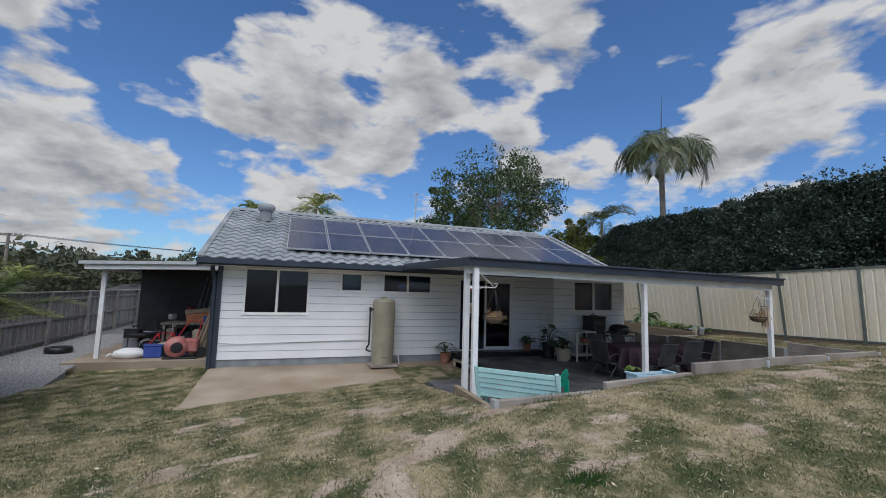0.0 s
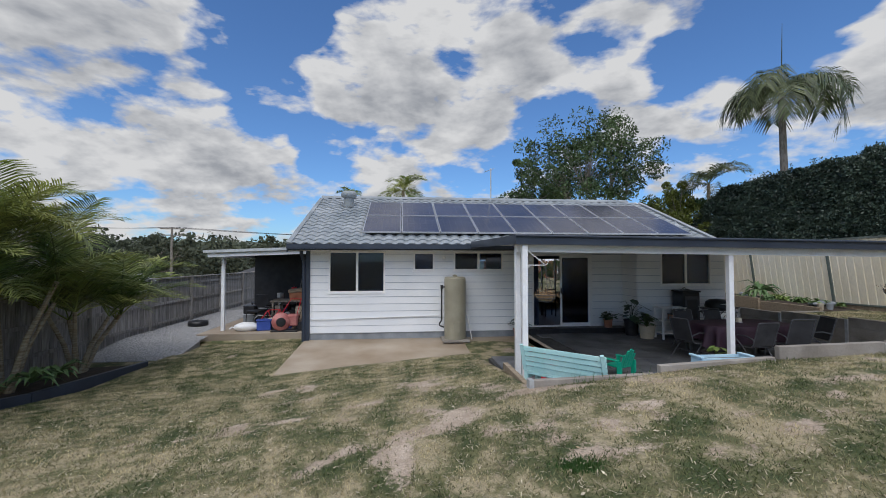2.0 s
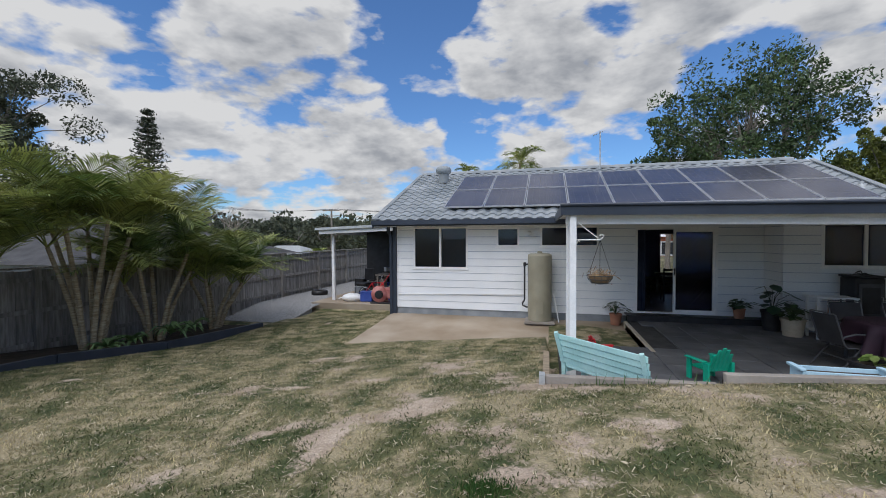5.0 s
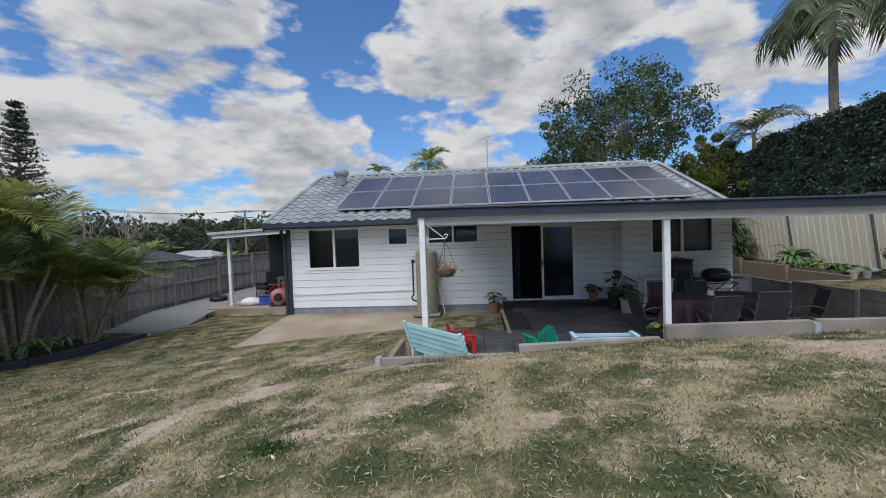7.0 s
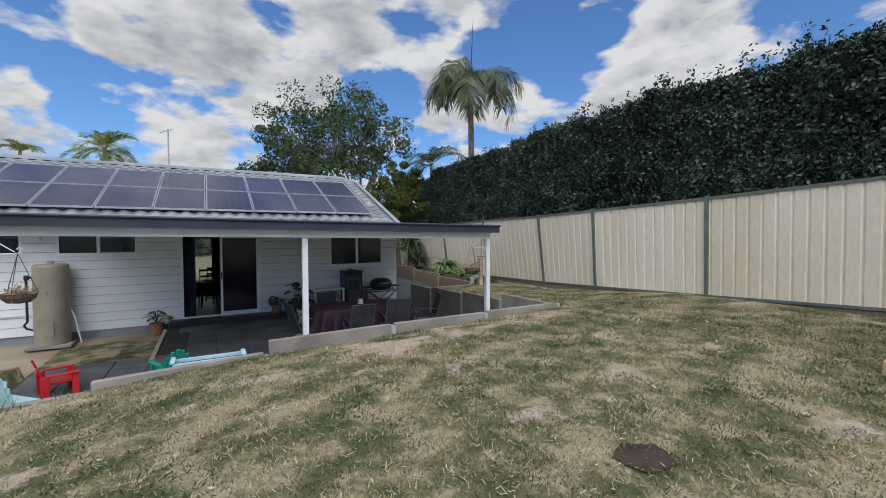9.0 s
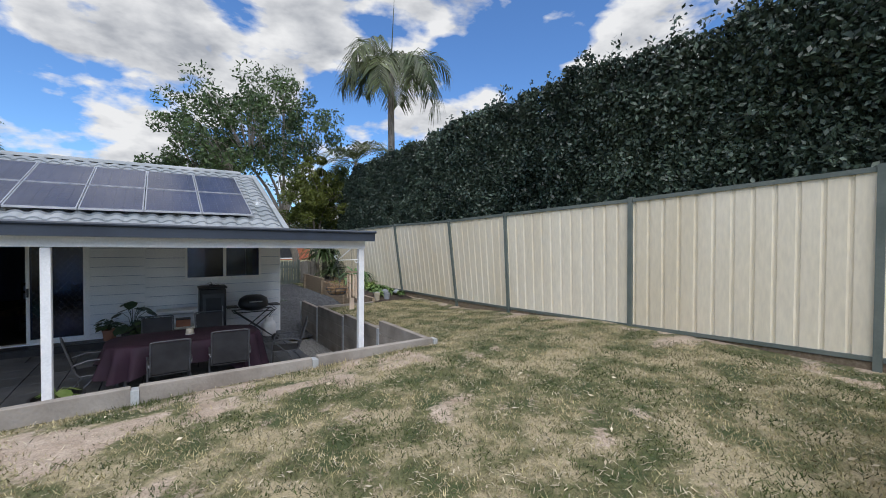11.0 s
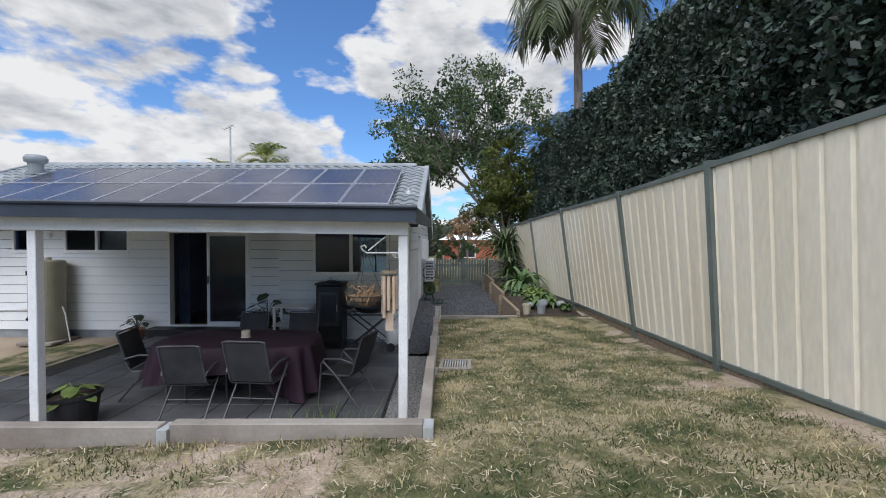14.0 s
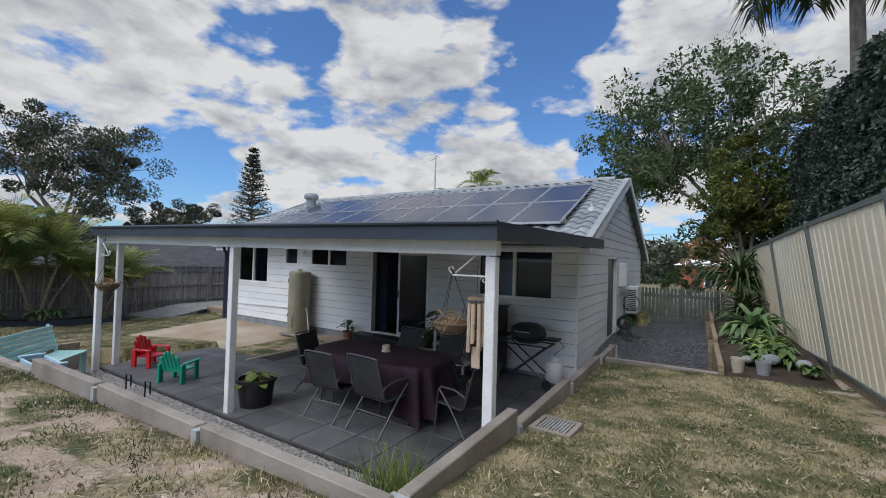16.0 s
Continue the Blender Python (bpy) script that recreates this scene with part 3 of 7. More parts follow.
for x in (VERGE_L - 0.01, VERGE_R - 0.015):
    for ya, yb in ((EAVE_Y, RIDGE_Y - 0.01), (RIDGE_Y + 0.01, 20.3)):
        bm = bmesh.new()
        q = [(ya, roof_z(ya) - 0.20), (yb, roof_z(yb) - 0.20), (yb, roof_z(yb) - 0.015), (ya, roof_z(ya) - 0.015)]
        e2 = [[bm.verts.new((xx, y, z)) for y, z in q] for xx in (x, x + 0.025)]
        for k in range(4):
            bm.faces.new((e2[0][k], e2[0][(k + 1) % 4], e2[1][(k + 1) % 4], e2[1][k]))
        bm.faces.new(e2[0][::-1])
        bm.faces.new(e2[1])
        tagged(part("bargeboard", bm, TRIM if x > 0 else NAVY), "painted barge board along the roof edge", "trim", kind="structure")
tagged(part("soffit", boxb(VERGE_L, 6.93, EAVE_Y + 0.06, WALL_Y - 0.025, 2.29, 2.305), TRIM), "white eaves lining", "trim", kind="structure")


def gutter(x0, x1, y, z, h=0.12):
    bm = bmesh.new()
    prof = [(0.0, 0.0), (0.0, h), (0.012, h), (0.012, 0.02), (0.10, 0.02), (0.10, h * 0.9), (0.115, h * 0.9), (0.115, 0.0)]
    e2 = [[bm.verts.new((x, y + a, z + b)) for a, b in prof] for x in (x0, x1)]
    for k in range(8):
        bm.faces.new((e2[0][k], e2[0][(k + 1) % 8], e2[1][(k + 1) % 8], e2[1][k]))
    bm.faces.new(e2[0][::-1])
    bm.faces.new(e2[1])
    bmesh.ops.recalc_face_normals(bm, faces=bm.faces)
    return bm


tagged(part("gutter", gutter(VERGE_L, 9.7, EAVE_Y - 0.09, 2.325), NAVY), "dark blue steel roof gutter along the eaves", "gutter", kind="structure")
tagged(part("fascia", boxb(VERGE_L + 0.02, 9.68, EAVE_Y + 0.03, EAVE_Y + 0.055, 2.29, 2.45), NAVY), "dark blue fascia board behind the gutter", "trim", kind="structure")

# patio roof
PR = (2.30, 9.94, 6.14, 10.42)


def lean(bm):
    """The patio roof falls a little to the front and to the garden side."""
    for v in bm.verts:
        v.co.z += -0.011 * (v.co.x - 2.3) + 0.02 * (v.co.y - 6.14)
    return bm


bm = bmesh.new()
box(bm, PR[0] + 0.02, PR[1] - 0.02, PR[2] + 0.02, PR[3], 2.335, 2.40)
patio_roof = tagged(part("patio_roof", lean(bm), TRIM), "flat white insulated patio roof", "patio roof", kind="structure")
for n_, b_ in (("fascia", (PR[0] - 0.01, PR[1] + 0.01, PR[2] - 0.005, PR[2] + 0.018)), ("fascia", (PR[0] - 0.01, PR[0] + 0.018, PR[2] + 0.02, PR[3])), ("fascia", (PR[1] - 0.018, PR[1] + 0.01, PR[2] + 0.02, PR[3]))):
    bm = lean(boxb(*b_, 2.275, 2.425))
    tagged(part(n_, bm, NAVY), "dark blue steel fascia round the patio roof", "trim", kind="structure")
bm = bmesh.new()
tube(bm, [(PR[0] - 0.02, PR[2] - 0.02, 2.415), (PR[1] + 0.02, PR[2] - 0.02, 2.415)], 0.022, 8)
tagged(part("trim", lean(bm), NAVY), "rounded lip of the patio roof gutter", "trim", kind="structure")
tagged(part("beam", lean(boxb(2.36, 9.86, 6.32, 6.42, 2.155, 2.333)), POSTW), "white painted patio beam", "beam", kind="structure")
for px, py in ((2.45, 6.22), (2.42, 6.52), (6.16, 6.37), (9.81, 6.37)):
    tall = (2.333 if py != 6.37 else 2.155) - 0.011 * (px - 2.3) - 0.004
    tagged(part("post", boxb(px - 0.045, px + 0.045, py - 0.045, py + 0.045, -0.15, tall, bevel=0.006), POSTW), "square white patio post", "post", kind="structure", group="patio posts")


# windows and doors
def window(name, rect, plane, panes, label, depth=0.07, wide=0.045, screened=(), pane=GLASS):
    """Frame, mullions, sill and panes in an opening of a wall that faces the yard."""
    x0, x1, z0, z1 = rect
    th = thing(name, pose(0, 0, 0), label, "window", kind="structure")
    bm = bmesh.new()
    y0, y1 = plane - 0.035, plane + depth
    box(bm, x0, x1, y0, y1, z1 - wide, z1)
    box(bm, x0, x1, y0 - 0.01, y1, z0, z0 + wide)
    for x in (x0, x1 - wide):
        box(bm, x, x + wide, y0, y1, z0 + wide, z1 - wide)
    part("window_frame", bm, TRIM, th)
    w = (x1 - x0) / panes
    for k in range(1, panes):
        part("mullion", boxb(x0 + w * k - 0.03, x0 + w * k + 0.03, y0 + 0.005, y1 - 0.01, z0 + wide, z1 - wide), TRIM, th)
    for k in range(panes):
        a = x0 + w * k + (wide if k == 0 else 0.03)
        b = x0 + w * (k + 1) - (wide if k == panes - 1 else 0.03)
        yy = plane + 0.005 + 0.02 * (k % 2)
        ob = part("pane", boxb(a - 0.004, b + 0.004, yy, yy + 0.006, z0 + wide - 0.004, z1 - wide + 0.004), GLASSD if k in screened else pane, th)
        ob.visible_shadow = False
    part("window_sill", boxb(x0 - 0.03, x1 + 0.03, plane - 0.06, plane - 0.036, z0 - 0.03, z0 + 0.02, bevel=0.004), TRIM, th)
    return th


window("window_1", W1, WALL_Y, 2, "white-framed sliding bedroom window with dark panes", screened=(0,))
window("window_2", W2, WALL_Y, 1, "small white-framed high window")
window("window_3", W3, WALL_Y, 2, "wide low white-framed kitchen window", screened=(0,))
window("window_4", W5, BAY_Y, 2, "white-framed sliding window over the barbecue", screened=(0,))

x0, x1, z0, z1 = DOOR
sd = thing("door_1", pose(0, 0, 0), "white sliding glass door standing half open", "door", kind="structure")
bm = bmesh.new()
box(bm, x0, x1, WALL_Y - 0.04, WALL_Y + 0.11, z1 - 0.05, z1)
box(bm, x0, x1, WALL_Y - 0.05, WALL_Y + 0.11, z0, z0 + 0.045)
for x in (x0, x1 - 0.05):
    box(bm, x, x + 0.05, WALL_Y - 0.04, WALL_Y + 0.11, z0 + 0.045, z1 - 0.05)
part("door_frame", bm, TRIM, sd)
xm = (x0 + x1) / 2
for k, (a, b, yy, mat_) in enumerate(((xm - 0.03, x1 - 0.05, WALL_Y + 0.04, GLASS), (xm - 0.05, x1 - 0.05, WALL_Y - 0.015, GLASS))):
    bm = bmesh.new()
    box(bm, a, a + 0.055, yy, yy + 0.03, z0 + 0.045, z1 - 0.05)
    box(bm, b - 0.055, b, yy, yy + 0.03, z0 + 0.045, z1 - 0.05)
    box(bm, a + 0.055, b - 0.055, yy, yy + 0.03, z0 + 0.045, z0 + 0.12)
    box(bm, a + 0.055, b - 0.055, yy, yy + 0.03, z1 - 0.11, z1 - 0.05)
    leaf = part("sliding_panel", bm, TRIM, sd, "white sliding glass panel" if k == 0 else "white sliding security screen")
    if k == 0:
        ob = part("pane", boxb(a + 0.05, b - 0.05, yy + 0.012, yy + 0.018, z0 + 0.115, z1 - 0.105), GLASS, leaf)
        ob.visible_shadow = False
    else:
        ob = part("screen_mesh", boxb(a + 0.05, b - 0.05, yy + 0.018, yy + 0.022, z0 + 0.115, z1 - 0.105), GLASSD, leaf, "dark insect screen")
        ob.visible_shadow = False
        part("handle", boxb(a + 0.012, a + 0.042, yy - 0.03, yy, z0 + 0.95, z0 + 1.12, bevel=0.006), BLACK, leaf, "black door handle")
        bm = bmesh.new()
        sx, sz = 0.105, 0.14
        nxk, nzk = int((b - a - 0.11) / sx), int((z1 - z0 - 0.24) / sz)
        dx, dz = (b - a - 0.11) / nxk, (z1 - z0 - 0.27) / nzk
        for i in range(nxk):
            for j in range(nzk):
                for s in (0, 1):
                    p0 = (a + 0.055 + dx * (i + s), yy + 0.012, z0 + 0.12 + dz * j)
                    p1 = (a + 0.055 + dx * (i + 1 - s), yy + 0.012, z0 + 0.12 + dz * (j + 1))
                    tube(bm, [p0, p1], 0.0022, 3, caps=False)
        part("grille", bm, DARKM, leaf, "diamond security grille")
window("window_5", FRONTW, FRONT_Y - 0.12, 3, "street-side glazed doors seen through the house", pane=GLASSC)
window("window_6", FRONTD, FRONT_Y - 0.12, 1, "narrow street-side window seen through the house", pane=GLASSC)
th = thing("door_2", pose(0, 0, 0), "dark side door in the gable wall", "door", kind="structure")
part("door_leaf", boxb(RIGHT_X - 0.09, RIGHT_X - 0.05, SIDED[0] + 0.05, SIDED[1] - 0.05, SIDED[2] + 0.02, SIDED[3] - 0.05), DARKM, th)
bm = bmesh.new()
box(bm, RIGHT_X - 0.11, RIGHT_X + 0.03, SIDED[0], SIDED[0] + 0.05, SIDED[2], SIDED[3])
box(bm, RIGHT_X - 0.11, RIGHT_X + 0.03, SIDED[1] - 0.05, SIDED[1], SIDED[2], SIDED[3])
box(bm, RIGHT_X - 0.11, RIGHT_X + 0.03, SIDED[0] + 0.05, SIDED[1] - 0.05, SIDED[3] - 0.05, SIDED[3])
box(bm, RIGHT_X - 0.11, RIGHT_X + 0.04, SIDED[0] + 0.05, SIDED[1] - 0.05, SIDED[2], SIDED[2] + 0.02)
part("door_frame", bm, TRIM, th)

# ---- paving ----
bm = bmesh.new()
corners = [(-2.12, 8.5, -0.31), (4.0, 8.5, -0.22), (4.0, WALL_Y - 0.004, -0.13), (-2.12, WALL_Y - 0.004, -0.13)]
top = [bm.verts.new(c) for c in corners]
low = [bm.verts.new((c[0], c[1], -0.6)) for c in corners]
bm.faces.new(top)
bm.faces.new(low[::-1])
for k in range(4):
    bm.faces.new((low[k], low[(k + 1) % 4], top[(k + 1) % 4], top[k]))
slab = tagged(part("slab", bm, CONC), "stained tan concrete slab behind the house", "concrete slab", kind="structure")
tagged(part("slab", boxb(-5.45, -2.13, 12.45, 19.5, -0.5, -0.13), CONC), "worn concrete carport floor", "concrete slab", kind="structure")
tagged(part("patio_bed", boxb(2.3, 3.855, 6.28, 8.30, -0.18, -0.03), GROUT), "dark bedding under the patio pavers", "paving", kind="structure")
tagged(part("patio_bed", boxb(3.86, 9.52, 6.28, BAY_Y - 0.004, -0.18, -0.03), GROUT), "dark bedding under the patio pavers", "paving", kind="structure")
tagged(part("patio_bed", boxb(4.012, 6.94, BAY_Y, WALL_Y - 0.006, -0.18, -0.03), GROUT), "dark bedding under the patio pavers", "paving", kind="structure")

# ---- retaining walls ----
JOINTS = [(2.06, 0.53), (3.71, 0.68), (5.37, 0.84), (7.0, 0.88), (8.57, 0.92), (10.12, 0.965)]
wall_front_r = thing("retaining_wall", pose(0, 0, 0), "low concrete sleeper retaining wall along the lawn", "retaining wall", kind="structure")
tops = [0.56, 0.715, 0.90, 0.925, 0.95]
slants = [0.04, 0.07, 0.03, 0.01, 0.01]
for k in range(5):
    a, b = JOINTS[k][0] + 0.03, JOINTS[k + 1][0] - 0.03
    tilt = slants[k]
    for level in range(1 + (tops[k] > 0.2) + (tops[k] > 0.5) + (tops[k] > 0.7)):
        t1 = tops[k] - 0.205 * level
        bm = boxb(a, b, 4.68, 4.76, t1 - 0.2, t1, bevel=0.006)
        bmesh.ops.transform(bm, matrix=Matrix.Translation(((a + b) / 2, 0, t1)) @ Matrix.Rotation(-math.atan2(tilt, b - a), 4, "Y") @ Matrix.Translation((-(a + b) / 2, 0, -t1)), verts=bm.verts)
        part("sleeper", bm, SLEEPER, wall_front_r)
for k in range(6):
    x = JOINTS[k][0]
    t1 = min(tops[max(0, k - 1)], tops[min(4, k)])
    part("steel_post", boxb(x - 0.03, x + 0.03, 4.66, 4.78, -0.25, t1 - 0.01), GALV, wall_front_r)
side_r = thing("retaining_wall", pose(0, 0, 0), "concrete sleeper retaining wall beside the gravel strip", "retaining wall", kind="structure")
ys_, zt_ = [4.80, 6.22, 7.75, 9.33, 10.6], [0.93, 0.80, 0.75, 0.70]
for k in range(4):
    for level in range(4):
        t1 = zt_[k] - 0.205 * level
        part("sleeper", boxb(10.05, 10.13, ys_[k] + 0.03, ys_[k + 1] - 0.03, t1 - 0.2, t1, bevel=0.006), SLEEPER, side_r)
for y, t1 in zip(ys_, (0.92, 0.80, 0.75, 0.70, 0.69)):
    part("steel_post", boxb(10.03, 10.15, y - 0.03, y + 0.03, -0.25, t1), GALV, side_r)
ret = thing("retaining_wall", pose(0, 0, 0), "short timber-edged return at the patio corner", "retaining wall", kind="structure")
part("sleeper", boxb(2.06, 2.14, 4.80, 6.10, 0.22, 0.42, bevel=0.006), WOODP, ret)
part("sleeper", boxb(2.06, 2.14, 4.80, 6.10, -0.2, 0.215, bevel=0.006), SLEEPER, ret)
cross = thing("garden_edging", pose(0, 0, 0), "concrete sleeper edging between the lawn and the side path", "edging", kind="structure")
part("sleeper", boxb(10.16, 11.5, 9.5, 9.58, 0.45, 0.70, bevel=0.006), SLEEPER, cross)
bedw = thing("garden_edging", pose(0, 0, 0), "grey timber sleeper edging of the raised bed", "edging", kind="structure")
for k in range(3):
    part("sleeper", boxb(11.50, 11.57, 9.62 + 1.9 * k, 11.48 + 1.9 * k, 0.2, 0.78 + 0.09 * k, bevel=0.006), WOODP, bedw)
    part("peg", boxb(11.43, 11.50, 11.44 + 1.9 * k, 11.54 + 1.9 * k, 0.2, 0.80 + 0.09 * k, bevel=0.006), WOODP, bedw)
bm = bmesh.new()
rows = []
for y in steps((9.5, 15.6, 0.4)):
    rows.append([bm.verts.new((x, y, 0.69 + 0.13 * smooth(9.5, 11, y) + 0.03 * noise.noise((x * 3, y * 2, 2)) - (0.0 if x > 11.6 else 0.06))) for x in (11.56, 11.8, 12.1, 12.35, 12.66)])
for r0, r1 in zip(rows, rows[1:]):
    for i in range(4):
        bm.faces.new((r0[i], r0[i + 1], r1[i + 1], r1[i]))
tagged(part("bed_soil", bm, SOIL), "dark soil of the raised garden bed", "garden bed", kind="structure")

# ---- steel fence ----
# posts: along y, foot height, foot x, lean of the head towards the garden
POSTS = [(-6.3, 1.3, 12.75, 0.0), (-3.85, 1.24, 12.75, 0.0), (-1.37, 1.18, 12.75, 0.0), (1.10, 1.11, 12.75, 0.02), (3.58, 1.0, 12.76, 0.04), (6.06, 0.91, 12.73, 0.115), (7.82, 0.845, 12.78, 0.24), (10.30, 0.81, 12.735, 0.26), (12.8, 0.74, 12.66, 0.25), (15.27, 0.68, 12.60, 0.24), (17.7, 0.62, 12.55, 0.22)]
fence = thing("steel_fence", pose(0, 0, 0), "cream ribbed steel fence with green posts and rails, leaning inwards", "fence", kind="structure")


def fence_at(p0, p1, y, h, d=0.0):
    """A point of the leaning fence between two posts, h above the ground line and d behind its face."""
    f = (y - p0[0]) / (p1[0] - p0[0])
    z, x, tip = (p0[i] + (p1[i] - p0[i]) * f for i in (1, 2, 3))
    return (x - tip * h / 1.83 + d, y, z + h)


def fence_bar(p0, p1, y0, y1, d0, d1, h0, h1):
    bm = bmesh.new()
    vs = [bm.verts.new(fence_at(p0, p1, y, h, d)) for y in (y0, y1) for d in (d0, d1) for h in (h0, h1)]
    for f in ((0, 1, 3, 2), (4, 6, 7, 5), (0, 4, 5, 1), (2, 3, 7, 6), (0, 2, 6, 4), (1, 5, 7, 3)):
        bm.faces.new([vs[i] for i in f])
    bmesh.ops.recalc_face_normals(bm, faces=bm.faces)
    return bm


for p0, p1 in zip(POSTS, POSTS[1:]):
    ya, yb = p0[0], p1[0]
    n = max(2, round((yb - ya) / 0.205))
    u = (yb - ya - 0.06) / n
    prof = []
    for i in range(n):
        y_ = ya + 0.03 + u * i
        prof += [(y_, 0.0), (y_ + u * 0.74, 0.0), (y_ + u * 0.82, 0.018), (y_ + u * 0.92, 0.018)]
    prof.append((yb - 0.03, 0.0))
    bm = bmesh.new()
    rows = [(bm.verts.new(fence_at(p0, p1, y_, 0.03, d)), bm.verts.new(fence_at(p0, p1, y_, 1.79, d))) for y_, d in prof]
    for r0, r1 in zip(rows, rows[1:]):
        bm.faces.new((r0[0], r0[1], r1[1], r1[0]))
    part("panel", bm, CREAM, fence)
    for lo, hi in ((-0.01, 0.035), (1.775, 1.825)):
        part("rail", fence_bar(p0, p1, ya + 0.035, yb - 0.035, -0.022, 0.045, lo, hi), FGREEN, fence)
    part("plinth_board", fence_bar(p0, p1, ya, yb, 0.0, 0.04, -0.3, -0.02), WOODP, fence)
for k, p0 in enumerate(POSTS):
    p1 = POSTS[k + 1] if k + 1 < len(POSTS) else (p0[0] + 1, *p0[1:])
    part("post", fence_bar(p0, p1, p0[0] - 0.032, p0[0] + 0.032, -0.035, 0.055, -0.3, 1.845), FGREEN, fence)

# ---- timber fence ----
TFX = -7.35
tfence = thing("timber_fence", pose(0, 0, 0), "weathered grey paling fence with rails and posts", "fence", kind="structure")
for y_ in steps((-4, 26, 2.4)):
    part("post", boxb(TFX + 0.02, TFX + 0.12, y_ - 0.055, y_ + 0.055, -0.5, 1.42), TIMBER, tfence)
for a, b in zip(steps((-4, 26, 2.4)), steps((-4, 26, 2.4))[1:]):
    for z_ in (0.0, 0.62, 1.22):
        part("rail", boxb(TFX + 0.02, TFX + 0.06, a + 0.06, b - 0.06, z_ - 0.04, z_ + 0.04), TIMBER, tfence)
    part("capping", boxb(TFX - 0.05, TFX + 0.09, a + 0.01, b - 0.01, 1.42, 1.455), TIMBER, tfence)
pale = mesh_of("paling", [(x, y, z) for x in (-0.02, 0.0) for y in (-0.05, 0.05) for z in (-0.45, 1.40)], [(0, 1, 3, 2), (4, 6, 7, 5), (0, 4, 5, 1), (2, 3, 7, 6), (0, 2, 6, 4), (1, 5, 7, 3)], TIMBER)
for k in range(282):
    ob = child("paling", pale, tfence)
    ob.location = (TFX + 0.016 + rng.uniform(-0.004, 0.002), -4 + 0.106 * k, rng.uniform(-0.02, 0.01))

# ---- carport ----
def carport_fall(bm):
    """The carport roof falls a little away from the house."""
    for v in bm.verts:
        v.co.z += 0.038 * (v.co.x + 5.3)
    return bm


tagged(part("carport_roof", carport_fall(boxb(-5.32, VERGE_L - 0.03, 12.55, 19.6, 2.27, 2.315)), DARKM), "low sheet-steel carport roof", "carport roof", kind="structure")
tagged(part("fascia", carport_fall(boxb(-5.34, VERGE_L - 0.03, 12.52, 12.546, 2.25, 2.33)), GALV), "pale steel edge of the carport roof", "trim", kind="structure")
tagged(part("beam", carport_fall(boxb(-5.25, -2.18, 12.62, 12.70, 2.12, 2.268)), POSTW), "white carport front beam", "beam", kind="structure")
tagged(part("beam", carport_fall(boxb(-5.03, -4.93, 12.72, 19.5, 2.11, 2.268)), POSTW), "white carport side beam", "beam", kind="structure")
for y_ in (13.10, 17.2):
    tagged(part("post", boxb(-5.03, -4.93, y_ - 0.05, y_ + 0.05, -0.14, 2.12, bevel=0.006), POSTW), "white timber carport post", "post", kind="structure", group="carport posts")
# store walls: the gloom under the carport is put into their dark colour
tagged(part("wall_shed", boxb(-4.90, -2.06, 15.6, 15.7, -0.13, 2.265), BLACK), "wall closing the back of the carport, blackened for the deep shade", "wall", kind="structure")
tagged(part("wall_shed", boxb(-4.90, -4.82, 15.702, 19.4, -0.13, 2.265), DARKM), "side wall of the enclosed carport store, coloured dark for the shade", "wall", kind="structure")
tagged(part("downpipe", tubeb([(-2.20, 11.16, 2.36), (-2.20, 11.14, 2.2), (-2.14, 11.20, 2.0), (-2.14, 11.20, -0.15)], 0.05, 10), NAVY), "dark blue downpipe at the house corner", "downpipe", kind="structure")
tagged(part("corner_trim", boxb(-2.09, -1.99, 11.20, 11.262, -0.13, 2.29), NAVY), "dark blue corner stop of the weatherboards", "trim", kind="structure")


# ---- vegetation ----
def crown_points(n, centre, radii, lumps, seed):
    """Points in an uneven crown made of many overlapping clumps."""
    g = np.random.default_rng(seed)
    d = g.normal(size=(lumps, 3))
    d /= np.linalg.norm(d, axis=1)[:, None]
    c = np.array(centre) + d * np.array(radii) * g.uniform(0.35, 0.95, (lumps, 1))
    r = g.uniform(0.12, 0.30, lumps) * min(radii)
    k = g.integers(0, lumps, n)
    p = g.normal(size=(n, 3))
    p /= np.linalg.norm(p, axis=1)[:, None]
    return c[k] + p * (r[k] * g.uniform(0.3, 1.0, n) ** 0.5)[:, None] * np.array([1, 1, 0.8]), c


def tree(name, base, height, centre, radii, lumps, leaves, leaf, material, label, seed, trunk_r=0.16, bark=BARK):
    th = thing(name, pose(*base), label, "tree")
    b = Vector(base)
    pts, clumps = crown_points(leaves, np.array(centre) - np.array(base), radii, lumps, seed)
    bm = bmesh.new()
    top = Vector(centre) - b
    fork = Vector((top.x * 0.4, top.y * 0.4, max(0.6, top.z * 0.45)))
    tube(bm, [(0, 0, -0.3), (fork.x * 0.3, fork.y * 0.3, fork.z * 0.5), fork], trunk_r, 8, taper=trunk_r * 0.7)
    part("trunk", bm, bark, th)
    bm = bmesh.new()
    mains = [fork.lerp(Vector(c), 0.55) for c in clumps[::max(1, lumps // 8)]]
    for q in mains:
        mid = fork.lerp(q, 0.5) + Vector((0.06 * (q.y - fork.y), 0.06 * (fork.x - q.x), 0.1 * (q - fork).length))
        tube(bm, [fork, mid, q], trunk_r * 0.5, 6, taper=trunk_r * 0.25, caps=False)
    for k, c in enumerate(clumps):
        c = Vector(c)
        q = min(mains, key=lambda v: (v - c).length)
        tube(bm, [q, q.lerp(c, 0.5) + Vector((0, 0, 0.08 * (c - q).length)), c], trunk_r * 0.16, 4, taper=0.008, caps=False)
    part("branching", bm, bark, th)
    child("crown", cards("crown", leaf_cards(pts, leaf, leaf * 0.42), 4, material), th)
    return th


